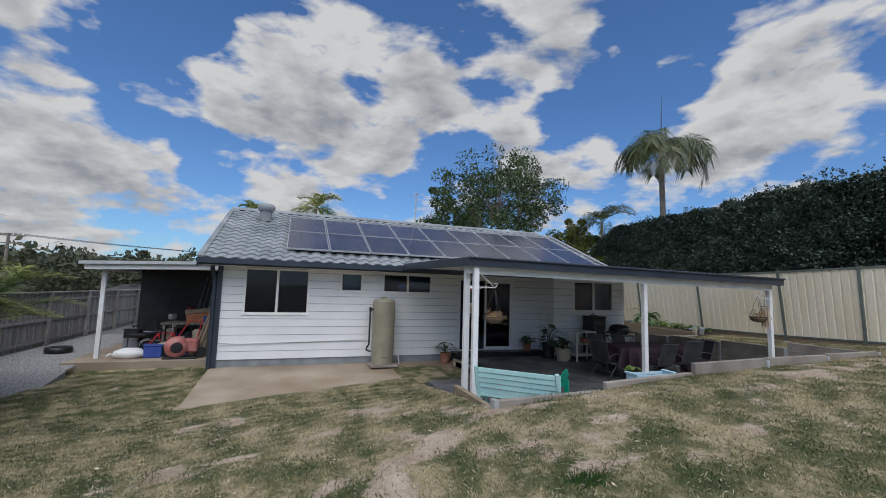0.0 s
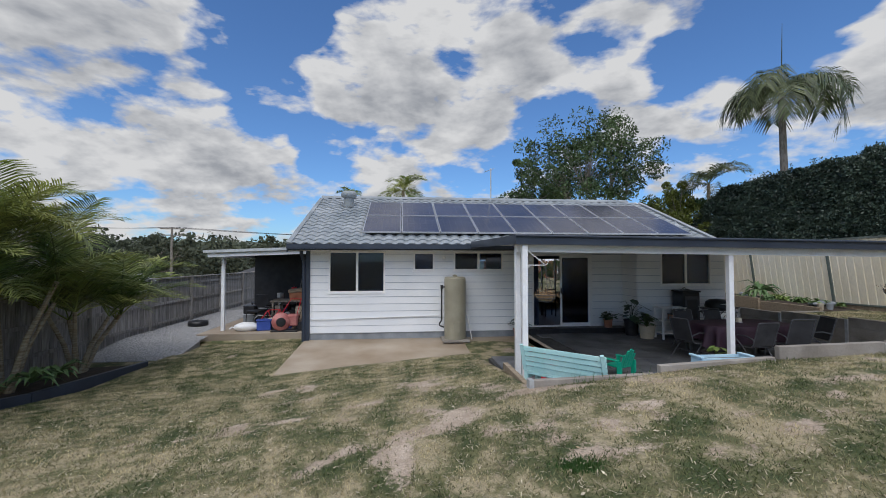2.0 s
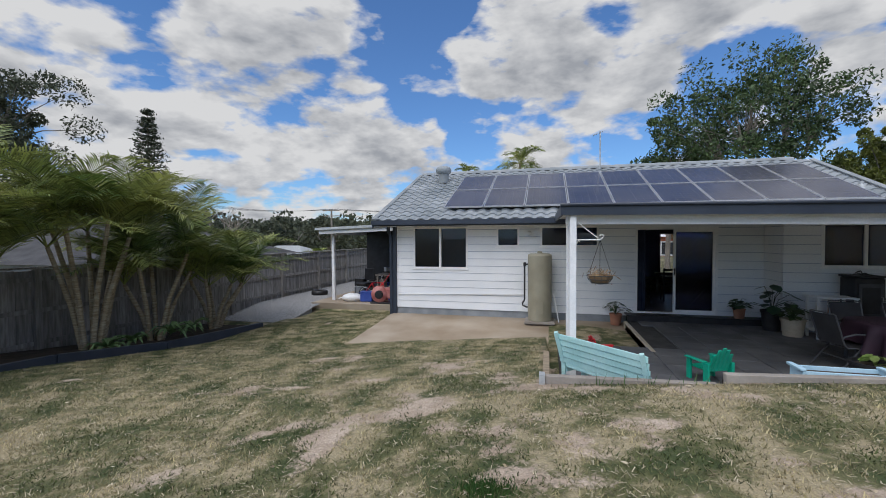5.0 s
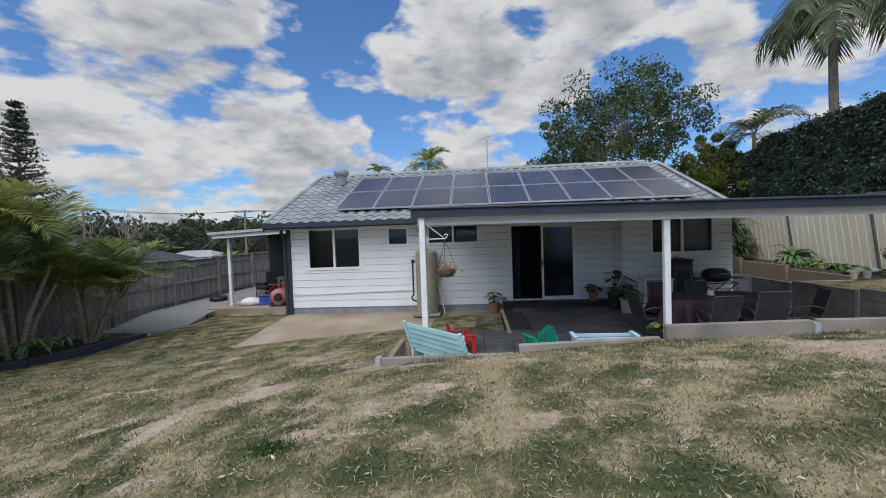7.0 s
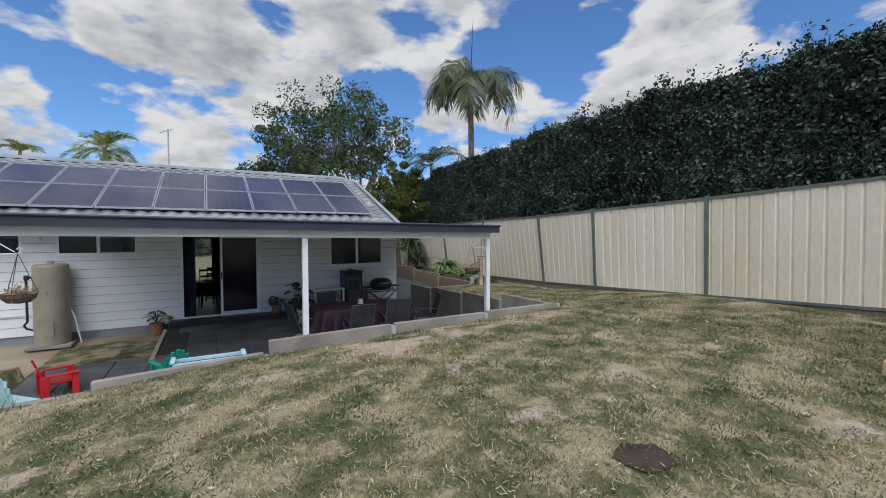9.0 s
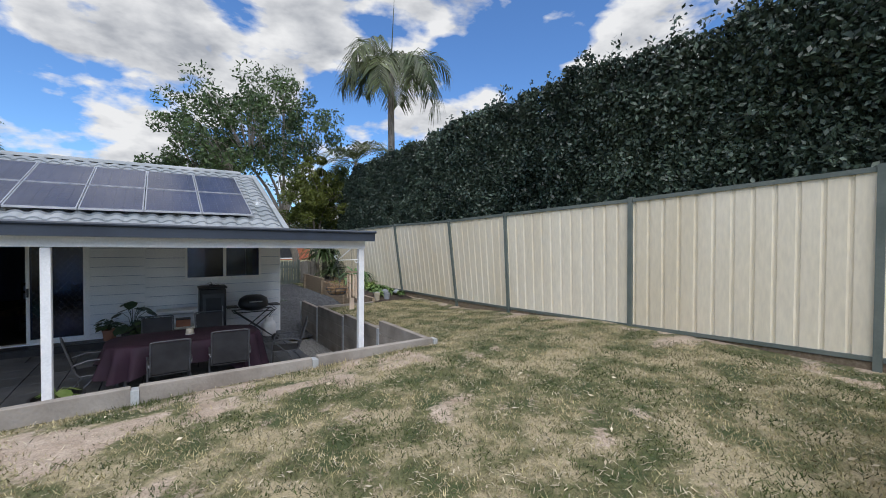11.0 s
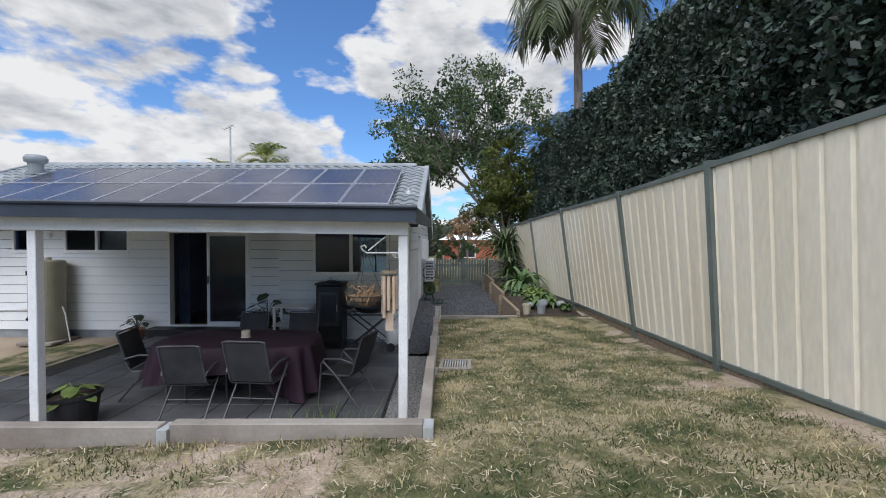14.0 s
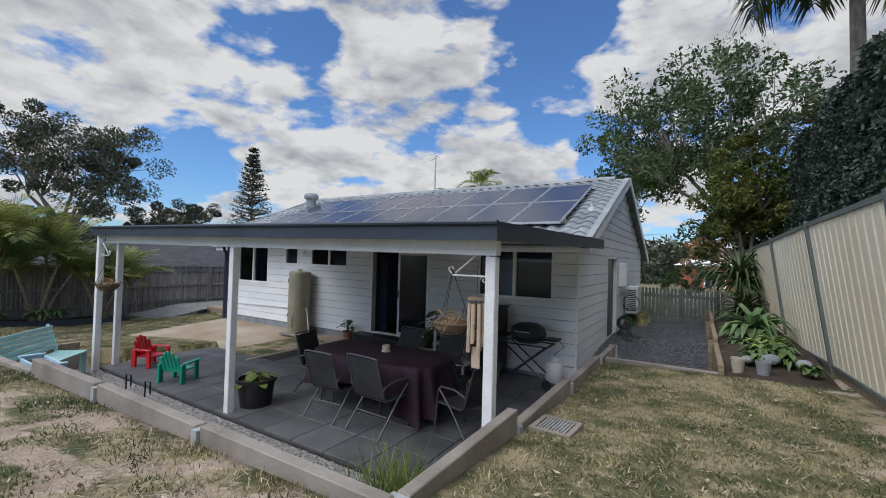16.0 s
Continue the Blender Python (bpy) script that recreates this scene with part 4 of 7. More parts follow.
tree("broadleaf_tree", (13.2, 22.3, -0.3), 11, (11.2, 22.0, 7.4), (4.5, 3.6, 3.3), 120, 17000, 0.20, LEAF, "tall open-crowned tree with pale branches behind the house", 3, 0.2, DEAD)
tree("broadleaf_tree", (8.3, 24.5, -0.3), 8, (8.3, 24.0, 6.0), (2.4, 2.2, 2.4), 50, 8000, 0.21, LEAF, "tall open-crowned tree with pale branches behind the house", 4, 0.15, DEAD)
tree("bushy_tree", (12.5, 17.0, 0.3), 5, (12.3, 17.0, 3.9), (1.5, 1.9, 1.9), 60, 16000, 0.13, LEAFY, "dense yellow-green tree beside the hedge", 5, 0.12)
tree("bushy_tree", (13.9, 18.6, 0.2), 5, (13.7, 18.6, 3.7), (1.5, 2.2, 2.0), 60, 15000, 0.13, LEAF, "dense dark green tree at the end of the hedge", 15, 0.12)
tree("round_shrub", (10.9, 27.0, -0.2), 2, (10.9, 27.0, 1.4), (1.4, 1.4, 0.9), 40, 5000, 0.12, LEAF, "rounded green shrub beyond the side gate", 6, 0.06)
tree("autumn_tree", (12.0, 34.0, -0.5), 4, (12.0, 34.0, 3.0), (2.2, 2.0, 1.6), 30, 5000, 0.2, STRAW, "rust-coloured tree in the next garden", 8, 0.1)
tree("gum_tree", (-28, 14, -2.5), 14, (-28, 14.5, 8.5), (6.5, 6.5, 4.2), 90, 26000, 0.24, FAR, "large dark gum tree past the paling fence", 9, 0.35)
tree("gum_tree", (-33, 7, -2.5), 16, (-33, 7, 10), (6, 6, 5), 90, 22000, 0.26, FAR, "large dark gum tree past the paling fence", 10, 0.35)
tree("gum_tree", (-30, 22, -2.5), 9, (-30, 23, 4.8), (4.5, 4.5, 2.4), 60, 16000, 0.22, FAR, "lower gum tree past the paling fence", 12, 0.25)
for k, (x, y, h) in enumerate(((-38, 58, 5.5), (-33, 62, 6.5), (-18, 66, 5.5), (-46, 48, 4.5))):
    tree("far_tree", (x, y, -2.5), h + 2, (x, y, h * 0.55), (4.5, 4.5, h * 0.5), 26, 4000, 0.5, FAR, "far dark bushland tree on the skyline", 20 + k, 0.3)


def bare_tree(base, height, seed):
    g = random.Random(seed)
    th = thing("bare_tree", pose(*base), "leafless pale tree past the paling fence", "tree")
    bm = bmesh.new()

    def grow(p, d, length, r, depth):
        q = p + d * length
        tube(bm, [p, p.lerp(q, 0.5) + Vector((g.uniform(-1, 1), g.uniform(-1, 1), 0)) * length * 0.05, q], r, 5, taper=r * 0.6, caps=False)
        if depth:
            for _ in range(3):
                nd = (d + Vector((g.uniform(-0.8, 0.8), g.uniform(-0.8, 0.8), g.uniform(-0.1, 0.5)))).normalized()
                grow(q, nd, length * g.uniform(0.6, 0.85), r * 0.58, depth - 1)

    grow(Vector((0, 0, -0.2)), Vector((0.1, 0, 1)).normalized(), height * 0.3, 0.16, 5)
    part("branches", bm, DEAD, th)


bare_tree((-36, 41, -2.5), 9.5, 2)
bare_tree((-40, 34, -2.5), 9.0, 5)

# Norfolk pine
th = thing("norfolk_pine", pose(-43.5, 39.3, -3), "tall tiered Norfolk pine on the skyline", "tree")
part("trunk", tubeb([(0, 0, 0), (0, 0, 20.2)], 0.35, 7, taper=0.03), BARK, th)
needles, rib = [], bmesh.new()
for k in range(24):
    z = 3.5 + 16.3 * k / 23 + rng.uniform(-0.12, 0.12)
    reach = 0.35 + 4.0 * (1 - k / 23.5) ** 0.9
    for j in range(9):
        a = 2 * math.pi * (j + 0.37 * k) / 9 + rng.uniform(-0.15, 0.15)
        rr = reach * rng.uniform(0.8, 1.08)
        for s in np.linspace(0.2, 1, 8):
            c = np.array([math.cos(a) * rr * s, math.sin(a) * rr * s, z + 0.30 * rr * s ** 2 - 0.12 * rr * s + 0.2 * math.sin(5 * a)])
            needles.append(c + rng.normal(size=(6, 3)) * np.array([0.16, 0.16, 0.05]))
        tube(rib, [(0, 0, z), (math.cos(a) * rr, math.sin(a) * rr, z + 0.22 * rr)], 0.04, 3, caps=False)
tagged(part("branching", rib, BARK, th), kind="stuff")
child("crown", cards("crown", leaf_cards(np.concatenate(needles), 0.36, 0.12), 4, FAR), th)

# bushland on the skyline
far_pts = []
for k in range(620):
    a = radians(rng.uniform(85, 205))
    r = rng.uniform(110, 260)
    h = rng.uniform(6.0, 10.5) + r * 0.016
    c = np.array([math.cos(a) * r, math.sin(a) * r, 0])
    m_ = 300
    p = rng.normal(size=(m_, 3))
    p /= np.linalg.norm(p, axis=1)[:, None]
    far_pts.append(c + p * np.array([5.5, 5.5, h * 0.62]) * rng.uniform(0.6, 1, (m_, 1)) + np.array([0, 0, -2.0 + h * 0.4]))
me = cards("bushland", leaf_cards(np.concatenate(far_pts), 1.3, 0.85), 4, FAR)
tagged(new("bushland", me), "dark wooded hills along the skyline", "woodland", kind="stuff")
hill = [(math.cos(radians(a)) * r, math.sin(radians(a)) * r, z + 6 * noise.noise((a * 0.05, 0, 1)) * (r > 300)) for r, z in ((290, -6), (420, 13), (600, 24), (800, -10)) for a in range(40, 231, 5)]
hf = [(j * 39 + i, j * 39 + i + 1, (j + 1) * 39 + i + 1, (j + 1) * 39 + i) for j in range(3) for i in range(38)]
tagged(new("hills", mesh_of("hills", hill, hf, FAR, smooth=True)), "low wooded hills in the distance", "hills", kind="structure")

# hedge
th = thing("hedge", pose(13.6, 4, 0.9), "tall dense dark green clipped hedge behind the steel fence", "hedge")


def hedge_top(y):
    return 5.12 + 0.22 * noise.noise((y * 0.5, 1.3, 0)) + 0.14 * noise.noise((y * 1.9, 5.0, 0)) - 0.16 * smooth(9, 14, y) - 1.2 * smooth(14.5, 17, y)


bm = bmesh.new()
sect = []
for y in steps((-8, 16.4, 0.4)):
    t_ = hedge_top(y) - 0.9
    sect.append([bm.verts.new(v) for v in ((0.0, y - 4, -0.2), (-0.02, y - 4, 2.4), (0.05, y - 4, t_ - 0.4), (0.5, y - 4, t_ - 0.15), (1.4, y - 4, t_ - 0.5), (1.5, y - 4, -0.2))])
for s0, s1 in zip(sect, sect[1:]):
    for k in range(5):
        bm.faces.new((s0[k], s0[k + 1], s1[k + 1], s1[k]))
for s in (sect[0], sect[-1]):
    bm.faces.new(s)
part("core", bm, HEDGE, th)
n = 235000
hy = rng.uniform(-8, 16.5, n)
ht = np.array([hedge_top(y) for y in np.linspace(-8, 16.5, 400)])[((hy + 8) / 24.5 * 399).astype(int)] - 0.9
u = rng.uniform(0, 1, n)
face = u < 0.80
hz = np.where(face, 1.55 + (ht - 1.5) * rng.uniform(0, 1, n), ht - 0.15 + rng.normal(size=n) * 0.07)
lump = np.array([0.20 * noise.noise((y * 1.6, z * 1.3, 2)) + 0.10 * noise.noise((y * 4, z * 4, 7)) for y, z in zip(hy, hz)])
hx = np.where(face, -0.47 + 0.16 * (hz / 4.2) + lump + rng.normal(size=n) * 0.05, rng.uniform(-0.4, 1.4, n))
hpts = np.stack([hx, hy - 4, hz], axis=1)
child("foliage", cards("foliage", leaf_cards(hpts, 0.090, 0.048), 4, HEDGE), th)
sp = []
for _ in range(520):
    y = rng.uniform(-8, 16.2)
    zb = hedge_top(y) - 1.05
    k = int(rng.integers(12, 34))
    lift = rng.uniform(0.18, 0.55) * (1.25 if 2 < y < 9 else 0.8)
    sp.append(np.stack([rng.uniform(-0.4, 0.9) + rng.normal(size=k) * 0.045, y - 4 + rng.normal(size=k) * 0.045, zb + rng.uniform(0, lift, k)], axis=1))
child("top_growth", cards("top_growth", leaf_cards(np.concatenate(sp), 0.095, 0.045), 4, HEDGE), th)


def feather_palm(name, base, stems, fronds, frond_len, label, category, leaf_mat, seed, leaf_len=0.42, leaf_w=0.035, stem_r=0.045, elev=(15, 75), droop=(55, 105), hang=0.35, rise=0.3, spear=0.0, leaflets=30, stem_mat=None):
    """Palm with one or more stems, each with a crown of feather fronds. stems: foot and head offsets from the base."""
    g = np.random.default_rng(seed)
    th = thing(name, pose(*base), label, category)
    quads, ribs = [], bmesh.new()
    for foot, head in stems:
        f, h = Vector(foot), Vector(head)
        mid = f.lerp(h, 0.5) + Vector((h.x - f.x, h.y - f.y, 0)) * -0.12
        part("stem", tubeb([f, f.lerp(mid, 0.5), mid, mid.lerp(h, 0.5), h], stem_r * 1.2, 8, taper=stem_r * 0.8), stem_mat or CANE, th)
        for k in range(fronds):
            az_ = 360 * (k + g.uniform(-0.3, 0.3)) / fronds * 1.0 + seed * 40
            fl = frond_len * g.uniform(0.75, 1.1)
            q, rib_ = frond(h, az_, g.uniform(*elev), fl, g.uniform(*droop), leaflets, leaf_len, leaf_w, hang, rise)
            quads.append(q)
            tube(ribs, [tuple(p) for p in rib_[::2]], 0.016, 4, taper=0.004, caps=False)
        if spear:
            tube(ribs, [h, h + Vector((0.15, 0.05, spear))], 0.03, 5, taper=0.006, caps=False)
    child("crown", cards("crown", np.concatenate(quads), 4, leaf_mat), th)
    part("rib_work", ribs, leaf_mat, th)
    return th


for k, (x, y, n_, h_) in enumerate(((-6.55, 2.0, 7, 2.3), (-6.55, 4.1, 8, 2.4), (-6.5, 6.4, 9, 2.35), (-6.45, 7.7, 5, 1.8), (-6.35, 9.3, 6, 1.25))):
    g = random.Random(k + 3)
    st = [((0.08 * math.cos(2.4 * i), 0.12 * math.sin(2.4 * i), -0.2), (0.55 * math.cos(2.4 * i + 0.4) + 0.12, 0.75 * math.sin(2.4 * i + 0.4), h_ * g.uniform(0.65, 1.1))) for i in range(n_)]
    feather_palm("golden_cane_palm", (x, y, -0.18), st, 6, 1.8 if h_ > 1.2 else 1.35, "clumping golden cane palm in the fence-side bed", "palm", PALM, k + 1, leaf_len=0.54, leaf_w=0.026, elev=(38, 88), droop=(40, 100), leaflets=38)
feather_palm("tall_palm", (13.55, 12.5, 0.6), [((0, 0, -0.5), (-0.1, 0.0, 7.05))], 15, 2.5, "tall slender palm with drooping fronds behind the hedge", "palm", PALMO, 3, leaf_len=0.75, leaf_w=0.05, stem_r=0.12, elev=(15, 85), droop=(120, 168), hang=0.9, rise=-0.1, spear=2.6, leaflets=34, stem_mat=BARK)
feather_palm("small_palm", (13.9, 16.5, 0.4), [((0, 0, -0.3), (0, 0, 5.0))], 11, 1.8, "smaller palm rising above the hedge", "palm", PALMO, 5, leaf_len=0.5, leaf_w=0.045, stem_r=0.08, elev=(5, 75), droop=(70, 120), hang=0.6)
feather_palm("street_palm", (0.6, 24.5, -0.5), [((0, 0, -0.3), (0, 0, 6.75))], 13, 1.9, "palm crown showing above the roof ridge", "palm", PALM, 6, leaf_len=0.5, leaf_w=0.05, stem_r=0.1, elev=(5, 75), droop=(60, 110), hang=0.5)
feather_palm("street_palm", (-2.9, 26.5, -0.5), [((0, 0, -0.3), (0, 0, 6.7))], 9, 1.0, "palm crown showing above the roof ridge", "palm", PALM, 8, leaf_len=0.32, leaf_w=0.03, stem_r=0.08, elev=(30, 85), droop=(60, 110), hang=0.4)
feather_palm("roadside_palm", (-17.5, 33, -2.5), [((0, 0, -0.3), (0, 0, 2.6))], 12, 1.5, "small palm beyond the paling fence", "palm", PALM, 9, leaf_len=0.5, leaf_w=0.07, stem_r=0.12, elev=(10, 85), droop=(40, 90))


def rosette(name, base, leaves, length, width, label, material, seed, lift=(20, 80)):
    """Stemless plant of broad pointed leaves in a rosette."""
    g = random.Random(seed)
    th = thing(name, pose(*base), label, "plant")
    bm = bmesh.new()
    for k in range(leaves):
        a, e = 2 * math.pi * (k * 0.381966), radians(g.uniform(*lift))
        L = length * g.uniform(0.7, 1.1)
        o = Vector((math.cos(a), math.sin(a), 0))
        s = Vector((-math.sin(a), math.cos(a), 0))
        rows = []
        for t in (0, 0.35, 0.7, 1.0):
            ee = e - 0.9 * t * t
            p = o * (L * t * math.cos(ee)) + Vector((0, 0, L * t * math.sin(max(-0.2, ee)) + 0.02))
            w = width * (0.5, 1.0, 0.75, 0.04)[(0, 0.35, 0.7, 1.0).index(t)]
            rows.append((bm.verts.new(p - s * w + Vector((0, 0, w * 0.5))), bm.verts.new(p), bm.verts.new(p + s * w + Vector((0, 0, w * 0.5)))))
        for r0, r1 in zip(rows, rows[1:]):
            for i in (0, 1):
                bm.faces.new((r0[i], r0[i + 1], r1[i + 1], r1[i]))
    part("leaves", bm, material, th)
    return th


SUCC = surface("pale_agave_leaf", (0.075, 0.14, 0.05), (0.15, 0.23, 0.09), 4, 0.5, 0.1, 30, island=0.2, translucent=0.1)
YUCCA = surface("yucca_leaf", (0.035, 0.065, 0.024), (0.10, 0.145, 0.05), 2, 0.4, 0.05, 30, island=0.3, translucent=0.15)
BROAD = surface("broad_green_leaf", (0.07, 0.13, 0.035), (0.17, 0.25, 0.08), 5, 0.45, 0.1, 30, island=0.3, translucent=0.2)
LIME = surface("lime_variegated_leaf", (0.15, 0.24, 0.05), (0.32, 0.40, 0.14), 6, 0.5, 0.1, 30, island=0.25, translucent=0.2)
for k, (x, y, s) in enumerate(((-6.05, 4.3, 0.42), (-6.0, 6.3, 0.4), (-5.9, 6.75, 0.36), (-5.8, 7.5, 0.5), (-5.75, 8.0, 0.45), (-6.0, 3.0, 0.5))):
    rosette("agave", (x, y, -0.10), 16, s, 0.05, "soft green agave in the palm bed", SUCC, k, (25, 75))
yu = rosette("yucca", (12.12, 15.1, 1.62), 150, 1.25, 0.032, "spiky dark green yucca in the raised bed", YUCCA, 11, (0, 88))
part("trunk", tubeb([(0, 0, -0.84), (0, 0, 0.05)], 0.09, 8), BARK, yu)
rosette("yucca", (12.2, 14.5, 1.0), 70, 0.85, 0.028, "spiky dark green yucca in the raised bed", YUCCA, 14, (0, 88))
rosette("agave", (12.08, 12.1, 0.95), 34, 0.66, 0.065, "large pale green agave in the raised bed", SUCC, 12, (10, 80))
for k, (x, y, s, m_) in enumerate(((12.3, 11.6, 0.52, LIME), (12.1, 11.2, 0.40, LIME), (11.85, 11.5, 0.34, SUCC), (12.0, 10.7, 0.42, BROAD), (12.3, 10.9, 0.46, BROAD), (11.95, 10.15, 0.34, BROAD), (12.3, 10.3, 0.40, BROAD), (11.8, 13.1, 0.34, PALM), (12.35, 12.9, 0.36, BROAD), (11.8, 12.6, 0.26, BROAD), (12.45, 9.9, 0.22, BROAD))):
    rosette("garden_plant", (x, y, 0.76), 30, s * 0.64, 0.05, "low leafy plant in the raised bed" if m_ is not LIME else "lime variegated plant in the raised bed", m_, 30 + k, (15, 80))
for x, y, r_ in ((11.72, 9.80, 0.075), (11.98, 9.78, 0.08)):
    th = thing("plant_pot", pose(x, y, 0.68), "small empty pale pot at the edge of the bed", "plant pot")
    part("pot", latheb([(0, 0), (r_ * 0.8, 0), (r_, 0.16), (r_ * 1.06, 0.16), (r_ * 1.06, 0.19), (r_ * 0.9, 0.19), (r_ * 0.85, 0.13), (0, 0.13)], 20), POTC if x < 11.8 else BASE, th)
    part("soil", latheb([(0, 0.14), (r_ * 0.86, 0.135)], 16), SOIL, th)
g = random.Random(4)
for k in range(14):
    x, y, r = 11.72 + g.random() * 0.8, 9.75 + g.random() * 4.2, g.uniform(0.05, 0.11)
    bm = bmesh.new()
    bmesh.ops.create_icosphere(bm, subdivisions=2, radius=r)
    for v in bm.verts:
        v.co *= 1 + 0.25 * noise.noise(v.co * 9 + Vector((k, 0, 0)))
        v.co.z *= 0.7
    bmesh.ops.translate(bm, verts=bm.verts, vec=(x, y, 0.79 + r * 0.5))
    tagged(part("rock", bm, BASE), "rough grey garden rock in the raised bed", "rock", group="garden rocks")

# left bed edging
pts_ = [(-5.95, -1.5), (-5.85, 2.5), (-5.75, 5.3), (-5.6, 7.2), (-5.25, 9.75)]
edge = thing("garden_edging", pose(0, 0, 0), "dark low timber edging of the palm bed", "edging", kind="structure")
for a, b in zip(pts_, pts_[1:]):
    za, zb = lawn(*a), lawn(*b)
    d = Vector((b[0] - a[0], b[1] - a[1], zb - za))
    L = d.length
    m_ = Matrix.Translation((a[0], a[1], za)) @ d.to_track_quat("X", "Z").to_matrix().to_4x4()
    part("sleeper", boxb(0.01, L - 0.01, -0.05, 0.05, -0.1, 0.11, bevel=0.008, m=m_), NAVY, edge)
bm = bmesh.new()
rows = []
for y in steps((-3.5, 9.7, 0.6)):
    rows.append([bm.verts.new((x, y, lawn(x, y) + 0.03 + 0.03 * noise.noise((x * 3, y * 3, 1)))) for x in (-7.3, -6.8, -6.3, -5.9 + 0.05 * max(0, y - 2))])
for r0, r1 in zip(rows, rows[1:]):
    for i in range(3):
        bm.faces.new((r0[i], r0[i + 1], r1[i + 1], r1[i]))
tagged(part("bed_soil", bm, SOIL), "dark mulched soil of the palm bed", "garden bed", kind="structure")
bm = bmesh.new()
path_z = lambda x, y: -0.41 + 0.245 * smooth(10.4, 12.6, y)
rows = []
for y in steps((10.4, 12.4, 0.5), (12.4, 24, 2.0)):
    wide = -5.1 if y < 12.3 else -5.46
    rows.append([bm.verts.new((x, y, path_z(x, y))) for x in (-7.34, -6.6, -5.9, wide)] + [bm.verts.new((wide, y, -0.6))])
for r0, r1 in zip(rows, rows[1:]):
    for i in range(4):
        bm.faces.new((r0[i], r0[i + 1], r1[i + 1], r1[i]))
tagged(part("gravel_path", bm, GRAVEL), "pale grey gravel beside the paling fence", "gravel", kind="structure")
bm = bmesh.new()
box(bm, 2.16, 10.04, 4.77, 6.27, -0.25, -0.045)
box(bm, 9.02, 10.04, 6.275, 9.6, -0.25, -0.045)
tagged(part("gravel_strip", bm, GRAVEL), "grey gravel drain strip inside the retaining wall", "gravel", kind="structure")
bm = bmesh.new()
rows = []
for y in steps((9.6, 17.5, 0.5)):
    z_ = 0.0 + 0.30 * smooth(9.6, 13, y)
    rows.append([bm.verts.new((x, y, z_ + (0.15 * smooth(9.6, 11.4, x)) + 0.02 * noise.noise((x * 3, y * 3, 1)))) for x in (9.02 if y < BAY_Y else 9.505, 9.8, 10.2, 10.7, 11.5)])
for r0, r1 in zip(rows, rows[1:]):
    for i in range(4):
        bm.faces.new((r0[i], r0[i + 1], r1[i + 1], r1[i]))
tagged(part("side_path", bm, SLATE), "blue-grey slate chip side path", "gravel", kind="structure")


def pebbles(n, area, z, size, material, label, name, zf=None):
    x = rng.uniform(area[0], area[1], n)
    y = rng.uniform(area[2], area[3], n)
    zz = np.full(n, z) if zf is None else np.array([zf(a, b) for a, b in zip(x, y)])
    r = size * rng.uniform(0.5, 1.3, (n, 1))
    c = np.stack([x, y, zz], axis=1)
    ax = np.array([[1, 0, 0], [0, 1, 0], [-1, 0, 0], [0, -1, 0], [0, 0, 0.75]], float)
    a = rng.uniform(0, 6.28, n)
    rot = np.stack([np.stack([np.cos(a), -np.sin(a), 0 * a], 1), np.stack([np.sin(a), np.cos(a), 0 * a], 1), np.stack([0 * a, 0 * a, 1 + 0 * a], 1)], 1)
    p = np.einsum("nij,kj->nki", rot, ax * np.array([1.25, 0.9, 1])) * r[:, None] + c[:, None]
    tri = p[:, [0, 1, 4, 1, 2, 4, 2, 3, 4, 3, 0, 4]].reshape(-1, 3)
    me = cards(name, tri, 3, material)
    tagged(new(name, me), label, "gravel", kind="stuff")


STONE = surface("gravel_stone", (0.14, 0.138, 0.135), (0.34, 0.335, 0.325), 25, 0.85, 0.2, 90, island=0.0, vary=0.0)
pebbles(9000, (2.2, 10.03, 4.78, 6.27), -0.045, 0.020, STONE, "loose grey gravel stones in the drain strip", "gravel_stones")
pebbles(3000, (9.53, 10.03, 6.27, 9.6), -0.045, 0.020, STONE, "loose grey gravel stones in the drain strip", "gravel_stones")
pebbles(6000, (9.55, 11.48, 9.65, 16.8), 0, 0.030, SLATE, "loose slate chips on the side path", "slate_chips", lambda a, b: 0.30 * smooth(9.6, 13, b) + 0.15 * smooth(9.6, 11.4, a))
STONEW = surface("pale_gravel_stone", (0.20, 0.20, 0.205), (0.46, 0.455, 0.45), 25, 0.85, 0.2, 90)
pebbles(9000, (-7.25, -5.12, 10.45, 12.4), -0.165, 0.024, STONEW, "loose pale gravel beside the fence", "gravel_stones", path_z)
pebbles(7000, (-7.25, -5.5, 12.4, 19), -0.165, 0.026, STONEW, "loose pale gravel beside the fence", "gravel_stones", path_z)

# grass
GRASS = surface("grass_blade", (0.070, 0.092, 0.026), (0.43, 0.365, 0.21), 2.3, 0.7, 0.0, 20, island=0.6, translucent=0.2, lo=0.42, hi=0.62)
n = 620000
bx, by = rng.uniform(-5.7, 12.55, n), rng.uniform(-1.5, 12.4, n)
cell = 0.16
tab_x, tab_y = np.arange(-6, 13, cell), np.arange(-2, 13, cell)
tab_b = np.array([[bareness(x, y) for x in tab_x] for y in tab_y])
ix, iy = np.clip(((bx + 6) / cell).astype(int), 0, len(tab_x) - 1), np.clip(((by + 2) / cell).astype(int), 0, len(tab_y) - 1)
keep = rng.uniform(0, 1, n) > np.minimum(0.96, tab_b[iy, ix] * 1.15)
keep &= ~((bx > 2.0) & (bx < 10.18) & (by > 4.64))
keep &= ~((bx > -2.2) & (bx < 4.0) & (by > 8.45))
